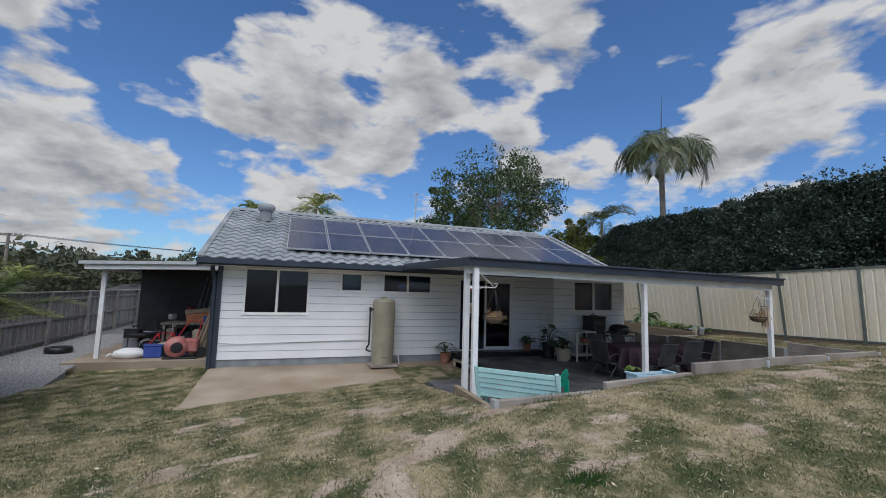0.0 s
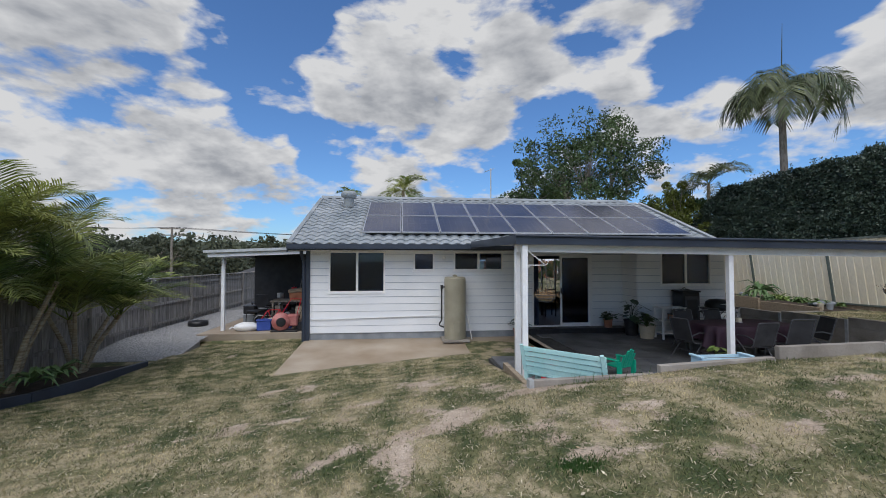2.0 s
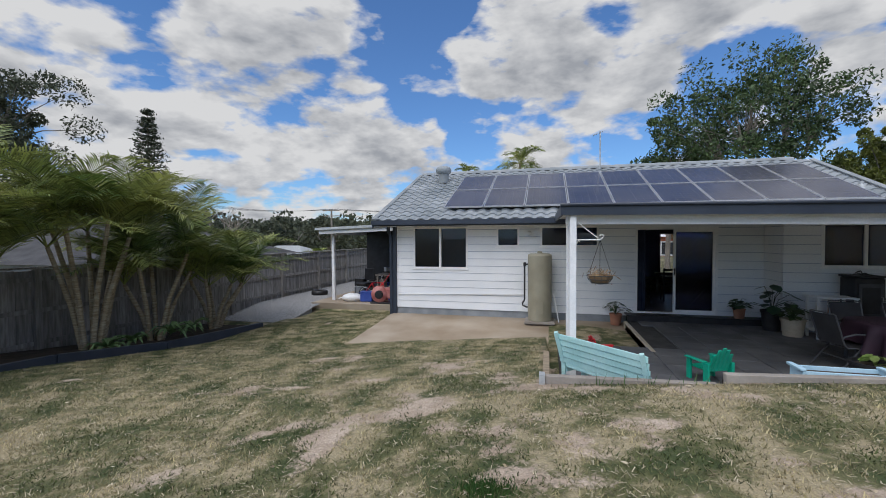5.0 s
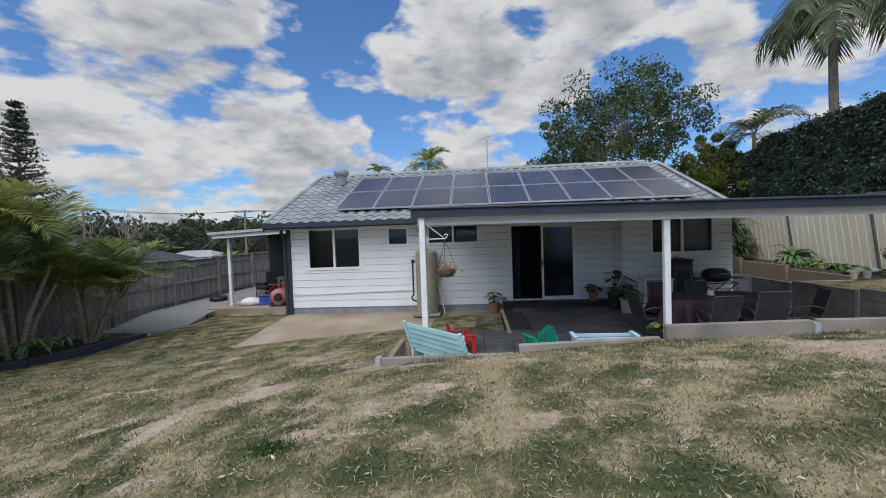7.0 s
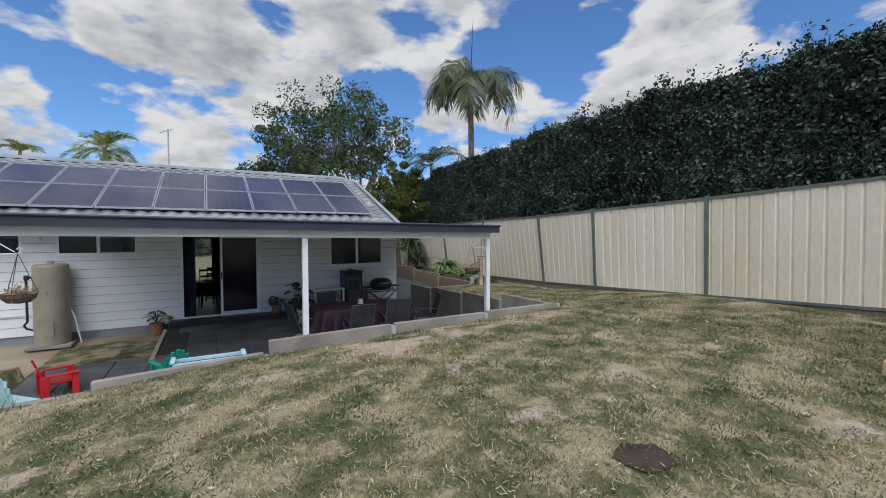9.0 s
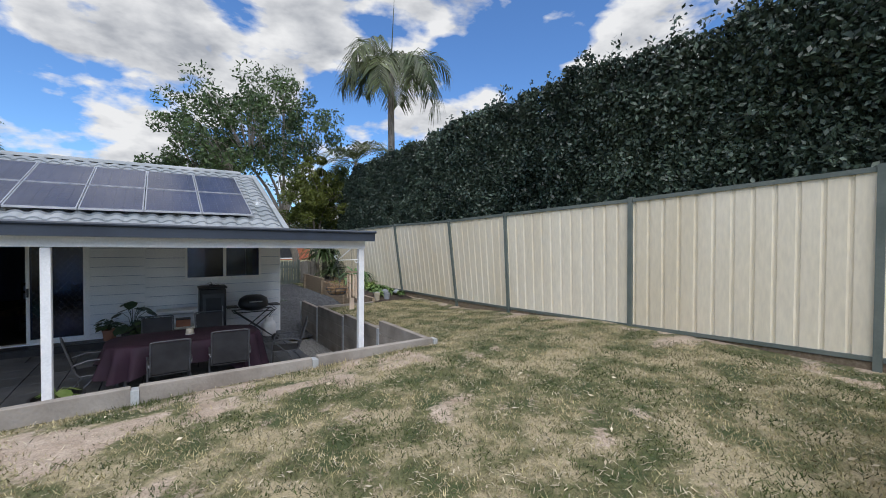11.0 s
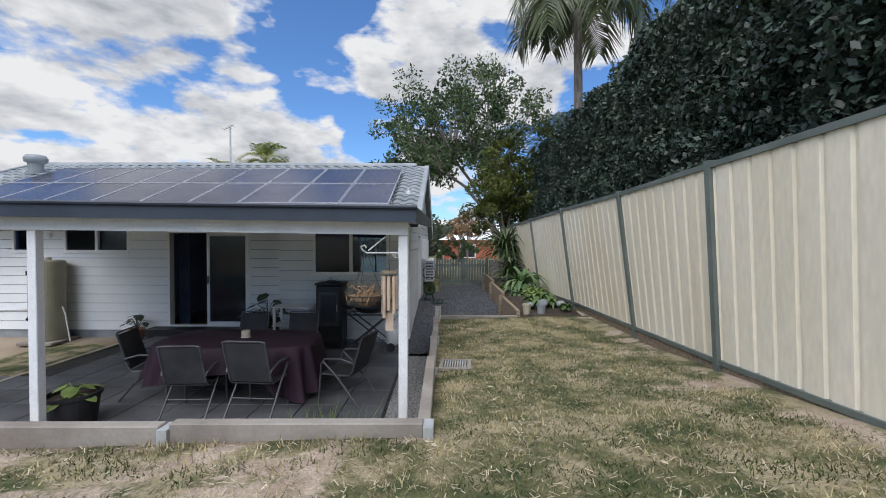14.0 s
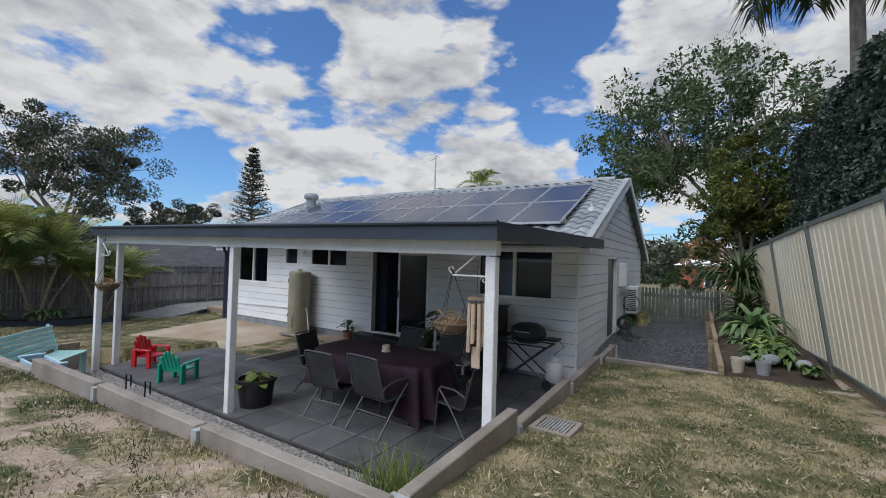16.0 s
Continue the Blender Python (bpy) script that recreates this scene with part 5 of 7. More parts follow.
keep &= ~((bx < 2.1) & (by > 12.3)) & ~((bx > -5.5) & (bx < -2) & (by > 12.4)) & ~((bx < -4.95) & (by > 10.4))
keep &= ~((bx > 10.0) & (by > 9.45)) & ~((bx < -5.2 - 0.05 * np.maximum(0, 9 - by)))
near = np.hypot(bx - 4, by + 0.5)
keep &= (rng.uniform(0, 1, n) < np.clip(1.25 - near * 0.045, 0.45, 1)) | (bx > 8)
bx, by = bx[keep], by[keep]
tab_z = np.array([[lawn(x, y) for x in tab_x] for y in tab_y])
fx, fy = (bx + 6) / cell, (by + 2) / cell
i0, j0 = np.clip(fx.astype(int), 0, len(tab_x) - 2), np.clip(fy.astype(int), 0, len(tab_y) - 2)
fx, fy = fx - i0, fy - j0
bz = (tab_z[j0, i0] * (1 - fx) + tab_z[j0, i0 + 1] * fx) * (1 - fy) + (tab_z[j0 + 1, i0] * (1 - fx) + tab_z[j0 + 1, i0 + 1] * fx) * fy
m_ = len(bx)
a = rng.uniform(0, 6.28, m_)
hgt = rng.uniform(0.010, 0.036, m_)
lean = rng.uniform(0.2, 1.6, m_) * hgt
w = rng.uniform(0.0025, 0.006, m_)
la = rng.uniform(0, 6.28, m_)
p0 = np.stack([bx - np.cos(a) * w, by - np.sin(a) * w, bz - 0.003], 1)
p1 = np.stack([bx + np.cos(a) * w, by + np.sin(a) * w, bz - 0.003], 1)
p2 = np.stack([bx + np.cos(la) * lean, by + np.sin(la) * lean, bz + hgt], 1)
me = cards("grass", np.stack([p0, p1, p2], 1).reshape(-1, 3), 3, GRASS)
tagged(new("grass", me), "short dry mown grass blades on the lawn", "grass", kind="stuff")
LITTER = surface("dry_leaf_litter", (0.34, 0.27, 0.17), (0.60, 0.54, 0.42), 9, 0.8, 0.1, 40, island=0.4)
n = 900
lx, ly = rng.uniform(-4, 12.4, n), rng.uniform(-0.5, 9.3, n)
ok = ~((lx > 2.0) & (lx < 10.2) & (ly > 4.6)) & ~((lx < 4) & (ly > 8.4))
lx, ly = lx[ok], ly[ok]
lz = np.array([lawn(x, y) for x, y in zip(lx, ly)]) + 0.022
me = cards("leaf_litter", leaf_cards(np.stack([lx, ly, lz], 1), 0.045, 0.018, flat=0.85), 4, LITTER)
tagged(new("leaf_litter", me), "scattered dry leaves and clippings on the lawn", "leaf litter", kind="stuff")
THATCH = surface("dry_thatch", (0.17, 0.135, 0.08), (0.55, 0.48, 0.35), 7, 0.9, 0.1, 40, island=0.4)
n = 60000
sx, sy = rng.uniform(-4, 12.5, n), rng.uniform(-0.5, 9.3, n)
ok = ~((sx > 2.0) & (sx < 10.2) & (sy > 4.62)) & ~((sx < 4) & (sy > 8.4))
sx, sy = sx[ok], sy[ok]
n = len(sx)
sz = np.array([lawn(x, y) for x, y in zip(sx, sy)]) + rng.uniform(0.008, 0.03, n)
aa, ln = rng.uniform(0, 6.28, n), rng.uniform(0.007, 0.024, n)
dx, dy = np.cos(aa) * ln, np.sin(aa) * ln
wx, wy = -np.sin(aa) * 0.0024, np.cos(aa) * 0.0024
dz = rng.normal(size=n) * 0.005
q = np.stack([np.stack([sx - dx - wx, sy - dy - wy, sz - dz], 1), np.stack([sx + dx - wx, sy + dy - wy, sz + dz], 1), np.stack([sx + dx + wx, sy + dy + wy, sz + dz], 1), np.stack([sx - dx + wx, sy - dy + wy, sz - dz], 1)], 1).reshape(-1, 3)
tagged(new("straw", cards("straw", q, 4, THATCH)), "dry straw-coloured runners lying in the lawn", "straw", kind="stuff")
TUFTM = surface("lush_grass", (0.03, 0.085, 0.015), (0.06, 0.13, 0.03), 5, 0.6, 0.0, 30, island=0.3, translucent=0.2)


def tuft(x, y, n, spread, height, material, label, name="grass_tuft", half=0.006):
    cx, cy = x + rng.normal(size=n) * spread, y + rng.normal(size=n) * spread * 0.7
    z = np.array([ground_z(p, q) for p, q in zip(cx, cy)])
    aa = rng.uniform(0, 6.28, n)
    hh = height * rng.uniform(0.5, 1.1, n)
    q0 = np.stack([cx - np.cos(aa) * half, cy - np.sin(aa) * half, z - 0.01], 1)
    q1 = np.stack([cx + np.cos(aa) * half, cy + np.sin(aa) * half, z - 0.01], 1)
    q2 = np.stack([cx + rng.normal(size=n) * height * 0.3, cy + rng.normal(size=n) * height * 0.3, z + hh], 1)
    tagged(new(name, cards(name, np.stack([q0, q1, q2], 1).reshape(-1, 3), 3, material)), label, "grass", kind="stuff")


WEED = surface("strappy_weed_leaf", (0.14, 0.20, 0.05), (0.30, 0.36, 0.12), 6, 0.5, 0.0, 30, island=0.3, translucent=0.3)
tuft(1.76, 2.64, 900, 0.075, 0.035, TUFTM, "lush green clump in the dry lawn")
tuft(3.0, 5.0, 300, 0.3, 0.12, TUFTM, "green weeds along the retaining wall")
tuft(9.15, 6.05, 260, 0.2, 0.62, WEED, "tall strappy weeds in the gravel corner", "strappy_weeds", 0.013)
for x in (5.4, 7.0, 8.6, 9.6):
    tuft(x, 4.58, 260, 0.22, 0.05, GRASS, "long grass against the retaining wall")
bm = bmesh.new()
ring = []
for k in range(22):
    a_ = 2 * math.pi * k / 22
    r = 0.15 + 0.06 * noise.noise((math.cos(a_) * 2, math.sin(a_) * 2, 3))
    x, y = 6.95 + 1.1 * r * math.cos(a_), 0.86 + r * math.sin(a_)
    ring.append(bm.verts.new((x, y, lawn(x, y) + 0.012)))
mid_ = bm.verts.new((6.95, 0.86, lawn(6.95, 0.86) + 0.035))
for k in range(22):
    bm.faces.new((ring[k], ring[(k + 1) % 22], mid_))
tagged(part("ash_patch", bm, SOIL), "black burnt ash patch on the lawn", "ash", kind="structure")


# ---- patio furniture ----
def sling_chair():
    th = thing("patio_chair", pose(0, 0, 0), "dark sling patio chair with grey steel frame", "chair", "chairs round the table")
    part("seat", boxb(-0.24, 0.24, -0.22, 0.24, 0.405, 0.42, bevel=0.004), SLING, th)
    bm = bmesh.new()
    box(bm, -0.24, 0.24, -0.008, 0.008, 0, 0.52, bevel=0.003)
    bmesh.ops.transform(bm, matrix=Matrix.Translation((0, -0.23, 0.44)) @ Matrix.Rotation(radians(17), 4, "X"), verts=bm.verts)
    part("backrest", bm, SLING, th)
    part("top_rail", tubeb([(-0.255, -0.395, 0.95), (-0.2, -0.40, 0.962), (0.2, -0.40, 0.962), (0.255, -0.395, 0.95)], 0.012, 6), CFRAME, th)
    for s in (-1, 1):
        x = 0.255 * s
        part("back_frame", tubeb([(x, 0.25, 0.405), (x, -0.2, 0.41), (x, -0.25, 0.47), (x, -0.395, 0.95)], 0.013, 6), CFRAME, th)
        part("leg", tubeb([(x * 1.12, 0.26, 0.0), (x * 1.1, 0.22, 0.55), (x * 1.1, 0.16, 0.63), (x * 1.1, -0.1, 0.645), (x * 1.1, -0.27, 0.60), (x * 1.05, -0.29, 0.56)], 0.014, 6), CFRAME, th)
        part("leg", tubeb([(x * 1.1, 0.20, 0.60), (x * 1.1, -0.02, 0.40), (x * 1.1, -0.36, 0.0)], 0.014, 6), CFRAME, th)
    part("stretcher", tubeb([(-0.27, -0.20, 0.22), (0.27, -0.20, 0.22)], 0.009, 6), CFRAME, th)
    return th


chair = sling_chair()
chair.matrix_world = pose(8.04, 7.16, 0.002, 0, 0, -4) @ Matrix.Scale(0.94, 4)
for x, y, r in ((7.28, 7.14, 3), (6.43, 7.69, -80), (8.95, 7.55, 74), (7.12, 8.65, 176), (7.95, 8.70, 184)):
    copy_thing(chair, pose(x, y, 0.002, 0, 0, r) @ Matrix.Scale(0.94, 4))

TBX, TBY = 7.53, 7.72
table = thing("patio_table", pose(TBX, TBY, 0.0), "oval outdoor dining table under a maroon cloth", "table")
bm = bmesh.new()
ring = [(0.98 * math.copysign(abs(math.cos(a)) ** 0.55, math.cos(a)), 0.50 * math.copysign(abs(math.sin(a)) ** 0.55, math.sin(a))) for a in [2 * math.pi * k / 40 for k in range(40)]]
lo, hi = [bm.verts.new((x, y, 0.69)) for x, y in ring], [bm.verts.new((x, y, 0.715)) for x, y in ring]
bm.faces.new(hi)
bm.faces.new(lo[::-1])
for k in range(40):
    bm.faces.new((lo[k], lo[(k + 1) % 40], hi[(k + 1) % 40], hi[k]))
part("tabletop", bm, DARKM, table)
for sx in (-1, 1):
    for sy in (-1, 1):
        part("leg", tubeb([(0.72 * sx, 0.34 * sy, 0.69), (0.76 * sx, 0.37 * sy, 0.0)], 0.022, 8), CFRAME, table)
cloth = thing("tablecloth", pose(TBX, TBY, 0.0), "dark maroon tablecloth hanging in folds over the table", "tablecloth")
bm = bmesh.new()
rows = []
n = 96
for lev, (grow, z) in enumerate(((0.0, 0.7195), (0.80, 0.7195), (1.0, 0.7195), (1.022, 0.705), (1.03, 0.62), (1.05, 0.52), (1.07, 0.43))):
    row = []
    for k in range(n):
        a = 2 * math.pi * k / n
        x = 0.99 * math.copysign(abs(math.cos(a)) ** 0.55, math.cos(a))
        y = 0.51 * math.copysign(abs(math.sin(a)) ** 0.55, math.sin(a))
        fold = 0.0 if lev < 4 else 0.035 * (lev - 3) * math.sin(a * 15 + 0.8 * math.sin(3 * a))
        corner = abs(math.cos(a)) * abs(math.sin(a)) * 2
        zz = z - (0.06 * (lev - 3) * corner if lev > 3 else 0) - (0.10 * (lev - 4) * smooth(0.1, 0.7, math.cos(a)) if lev > 4 else 0)
        row.append(bm.verts.new((x * grow + fold * math.cos(a), y * grow + fold * math.sin(a), zz)))
    rows.append(row)
rows[0] = [bm.verts.new((0, 0, 0.7195))] * n
for r0, r1 in zip(rows[1:], rows[2:]):
    for k in range(n):
        bm.faces.new((r0[k], r0[(k + 1) % n], r1[(k + 1) % n], r1[k]))
for k in range(n):
    bm.faces.new((rows[0][0], rows[1][k], rows[1][(k + 1) % n]))
for v in [v for v in bm.verts if not v.link_faces]:
    bm.verts.remove(v)
bmesh.ops.recalc_face_normals(bm, faces=bm.faces)
part("cloth", bm, MAROON, cloth, smooth=True)
cup = thing("candle_jar", pose(7.56, 7.79, 0.72), "small pale stone candle jar on the tablecloth", "jar")
part("jar", latheb([(0, 0), (0.05, 0), (0.055, 0.012), (0.055, 0.085), (0.048, 0.09), (0.045, 0.075), (0, 0.07)], 20), POTC, cup, smooth=True)
part("saucer", latheb([(0, 0.0), (0.062, 0.0), (0.066, 0.006), (0, 0.004)], 20), TRIM, cup)


# ---- pots and plants ----
def leafy(parent, n, radius, height, leaf, material, z0, seed, name="leaves"):
    """Broad leaves on stalks that spread from a pot."""
    g = random.Random(seed)
    bm = bmesh.new()
    for k in range(n):
        a, e = g.uniform(0, 6.28), g.uniform(0.25, 1.4)
        tip = Vector((math.cos(a) * radius * math.cos(e) * g.uniform(0.5, 1.1), math.sin(a) * radius * math.cos(e) * g.uniform(0.5, 1.1), z0 + height * math.sin(e) * g.uniform(0.6, 1.0)))
        tube(bm, [(0, 0, z0), (tip.x * 0.4, tip.y * 0.4, z0 + (tip.z - z0) * 0.7), tip], 0.006, 3, caps=False)
        o = Vector((math.cos(a), math.sin(a), -0.45)).normalized()
        s = Vector((-math.sin(a), math.cos(a), 0))
        L = leaf * g.uniform(0.7, 1.2)
        vs = [bm.verts.new(tip + o * L * t + s * w * L) for t, w in ((0, 0), (0.25, 0.33), (0.65, 0.28), (1, 0), (0.65, -0.28), (0.25, -0.33))]
        mid = bm.verts.new(tip + o * L * 0.5 + Vector((0, 0, -0.03 * L)))
        for i in range(6):
            bm.faces.new((vs[i], vs[(i + 1) % 6], mid))
    return part(name, bm, material, parent)


def pot(name, x, y, z, r, h, material, label, flare=1.25):
    th = thing(name, pose(x, y, z), label, "plant pot")
    part("pot", latheb([(0, 0), (r / flare, 0), (r * 0.98, h * 0.9), (r * 1.06, h * 0.9), (r * 1.06, h), (r * 0.94, h), (r * 0.9, h * 0.86), (0, h * 0.86)], 28), material, th, smooth=False)
    part("soil", latheb([(0, h * 0.875), (r * 0.88, h * 0.865)], 20), SOIL, th)
    return th


MONST = surface("dark_glossy_leaf", (0.012, 0.035, 0.014), (0.03, 0.07, 0.03), 5, 0.35, 0.05, 30, island=0.3)
th = pot("planter", 6.18, 6.74, 0.0, 0.245, 0.36, BLACK, "round black plastic planter with lime seedlings")
leafy(th, 16, 0.2, 0.16, 0.16, LIME, 0.32, 1)
th = pot("potted_plant", 3.72, 10.98, -0.135, 0.14, 0.27, TERRA, "terracotta pot with a spiky dark plant by the wall")
leafy(th, 18, 0.3, 0.34, 0.16, MONST, 0.25, 2)
th = pot("potted_plant", 6.32, 10.96, 0.135, 0.12, 0.22, TERRA, "terracotta pot with a leafy plant by the sliding door")
leafy(th, 30, 0.26, 0.28, 0.13, LEAF, 0.2, 3)
th = pot("potted_plant", 6.72, 10.45, 0.0, 0.19, 0.42, BLACK, "large dark monstera in a black pot")
leafy(th, 20, 0.45, 0.62, 0.30, MONST, 0.38, 4)
th = pot("potted_plant", 6.86, 9.95, 0.0, 0.2, 0.34, POTC, "tan pot with a bushy green plant")
leafy(th, 40, 0.3, 0.34, 0.15, LEAF, 0.3, 5)

# planter box
th = thing("planter_box", pose(4.78, 4.93, 0.53), "pale blue painted timber planter trough", "planter box")
for a in ((-0.36, 0.36, -0.11, -0.095), (-0.36, 0.36, 0.095, 0.11), (-0.36, -0.345, -0.095, 0.095), (0.345, 0.36, -0.095, 0.095)):
    part("board", boxb(*a, 0.0, 0.19, bevel=0.003), BLUEB, th)
part("bottom", boxb(-0.345, 0.345, -0.094, 0.094, 0.0, 0.02), BLUEB, th)
part("rim", boxb(-0.385, -0.335, -0.12, 0.12, 0.19, 0.215, bevel=0.004), BLUEB, th)
part("rim", boxb(0.335, 0.385, -0.12, 0.12, 0.19, 0.215, bevel=0.004), BLUEB, th)
part("soil", boxb(-0.344, 0.344, -0.093, 0.093, 0.02, 0.15), SOIL, th)
for s in (-0.28, 0.28):
    part("leg", boxb(s - 0.025, s + 0.025, -0.09, 0.09, -0.575, -0.002), WOODP, th)

# bench
th = thing("garden_bench", pose(2.86, 5.46, -0.04, 0, 0, -45), "pale aqua painted slatted garden bench", "bench")
for k in range(5):
    part("back_slat", boxb(-0.62, 0.62, -0.215 - 0.020 * k, -0.195 - 0.020 * k, 0.44 + 0.075 * k, 0.505 + 0.075 * k, bevel=0.004), AQUA, th)
for k in range(5):
    part("seat_slat", boxb(-0.62, 0.62, -0.17 + 0.085 * k, -0.095 + 0.085 * k, 0.37, 0.392, bevel=0.004), AQUA, th)
for s in (-0.58, 0.58):
    part("back_post", tubeb([(s, -0.17, 0.0), (s, -0.19, 0.42), (s, -0.33, 0.83)], 0.032, 4), AQUA, th)
    part("leg", boxb(s - 0.03, s + 0.03, 0.17, 0.23, 0.0, 0.368), AQUA, th)
    part("seat_rail", boxb(s - 0.025, s + 0.025, -0.16, 0.168, 0.31, 0.368), AQUA, th)


def kid_chair(m, material, label):
    th = thing("kids_chair", m, label, "chair", "kids chairs")
    for k in range(5):
        x = -0.13 + 0.065 * k
        hgt = (0.40, 0.47, 0.50, 0.47, 0.40)[k]
        bm = boxb(x - 0.028, x + 0.028, -0.012, 0.012, 0, hgt - 0.14, bevel=0.008)
        bmesh.ops.transform(bm, matrix=Matrix.Translation((0, -0.13, 0.17)) @ Matrix.Rotation(radians(20), 4, "X"), verts=bm.verts)
        part("back_slat", bm, material, th)
    bm = boxb(-0.16, 0.16, -0.15, 0.18, 0.165, 0.19, bevel=0.01)
    part("seat", bm, material, th)
    for s in (-1, 1):
        part("arm", boxb(s * 0.20 - 0.035, s * 0.20 + 0.035, -0.14, 0.20, 0.29, 0.312, bevel=0.008), material, th)
        part("leg", boxb(s * 0.19 - 0.02, s * 0.19 + 0.02, 0.11, 0.18, 0.0, 0.29, bevel=0.006), material, th)
        part("leg", boxb(s * 0.19 - 0.02, s * 0.19 + 0.02, -0.20, -0.11, 0.0, 0.29, bevel=0.006), material, th)
    part("back_rail", boxb(-0.17, 0.17, -0.155, -0.13, 0.19, 0.25, bevel=0.006), material, th)
    return th


kid_chair(pose(2.98, 6.85, 0.0, 0, 0, -70) @ Matrix.Scale(1.02, 4), RED, "red moulded plastic children's chair")
kid_chair(pose(4.28, 6.68, 0.0, 0, 0, 25) @ Matrix.Scale(1.0, 4), GREENP, "green moulded plastic children's chair")

# hot water tank
th = thing("water_heater", pose(1.93, 10.90, -0.14), "beige cylindrical hot water tank on a concrete pad", "water heater")
part("body", latheb([(0, 0.06), (0.285, 0.06), (0.29, 0.08), (0.29, 1.66), (0.28, 1.70), (0.24, 1.72), (0, 1.73)], 36), TANKM, th, smooth=False)
part("pad", boxb(-0.36, 0.36, -0.34, 0.34, 0.0, 0.058, bevel=0.008), SLEEPER, th)
part("cap", latheb([(0, 1.73), (0.06, 1.73), (0.06, 1.775), (0, 1.785)], 14), TANKM, th)
part("panel", boxb(-0.09, 0.09, -0.302, -0.28, 0.25, 0.55, bevel=0.004), TANKM, th)
part("pipe", tubeb([(-0.285, -0.05, 1.45), (-0.36, -0.05, 1.45), (-0.37, -0.05, 1.40), (-0.37, -0.05, 0.55), (-0.42, -0.05, 0.48), (-0.42, 0.05, 0.40), (-0.30, 0.0, 0.36)], 0.022, 8), BLACK, th, "black lagged water pipe")
part("pipe", tubeb([(0.30, -0.02, 0.75), (0.36, -0.02, 0.6), (0.46, -0.02, 0.02)], 0.014, 6), TRIM, th, "white drain pipe")
part("valve", boxb(-0.40, -0.33, -0.09, -0.01, 1.40, 1.50, bevel=0.01), BLACK, th)
tagged(part("wall_conduit", tubeb([(-1.95, 11.215, 0.42), (0.2, 11.215, 0.47), (1.5, 11.215, 0.50)], 0.014, 6), TRIM), "thin white pipe along the weatherboards", "pipe")
tagged(part("sensor_light", latheb([(0, 0), (0.05, 0), (0.055, 0.03), (0.04, 0.07), (0, 0.08)], 14, m=pose(1.66, 11.24, 2.10, 90)), TRIM), "small white sensor lamp under the eaves", "light")

# door step
th = thing("door_step", pose(0, 0, 0), "low black timber step along the sliding door", "step")
for k in range(3):
    part("board", boxb(3.95, 6.85, 10.83 + 0.13 * k, 10.95 + 0.13 * k, 0.105, 0.135, bevel=0.004), BLACK, th)
part("riser", boxb(3.97, 6.83, 10.845, 10.865, -0.02, 0.104), BLACK, th)
for x in (4.0, 5.4, 6.7):
    part("bearer", boxb(x, x + 0.08, 10.87, 11.2, -0.02, 0.104), BLACK, th)

# shelf
th = thing("shelf_unit", pose(7.45, 9.88, 0.0), "white slatted outdoor shelf trolley", "shelf")
for x in (-0.30, 0.30):
    for y in (-0.17, 0.17):
        part("leg", boxb(x - 0.02, x + 0.02, y - 0.02, y + 0.02, 0.0, 0.79), TRIM, th)
for z in (0.14, 0.46, 0.79):
    part("shelf", boxb(-0.34, 0.34, -0.20, 0.20, z, z + 0.025, bevel=0.003), TRIM, th)
th = thing("storage_box", pose(7.55, 9.86, 0.486), "small dark red box on the shelf", "box")
part("carton", boxb(-0.12, 0.12, -0.09, 0.09, 0.0, 0.13, bevel=0.004), TERRA, th)
part("lid", boxb(-0.125, 0.125, -0.095, 0.095, 0.131, 0.15, bevel=0.003), BLACK, th)

# wood heater
th = thing("wood_heater", pose(8.08, 10.12, 0.0), "black steel outdoor wood heater with glass door", "heater")
part("body", boxb(-0.24, 0.24, -0.22, 0.22, 0.12, 1.18, bevel=0.02), BLACK, th)
part("top", boxb(-0.26, 0.26, -0.24, 0.24, 1.182, 1.22, bevel=0.01), BLACK, th)
part("plinth", boxb(-0.22, 0.22, -0.2, 0.2, 0.0, 0.118), BLACK, th)
d = part("door", boxb(-0.19, 0.19, -0.245, -0.222, 0.42, 1.08, bevel=0.008), DARKM, th)
part("glass", boxb(-0.14, 0.14, -0.252, -0.246, 0.50, 1.0), BLACK, d, "dark heater glass")
part("handle", tubeb([(0.16, -0.246, 0.7), (0.165, -0.28, 0.7), (0.165, -0.28, 0.82), (0.16, -0.246, 0.82)], 0.008, 6), GALV, d)
leafy(th, 10, 0.14, 0.12, 0.1, BLACK, 1.21, 9, "ornament")

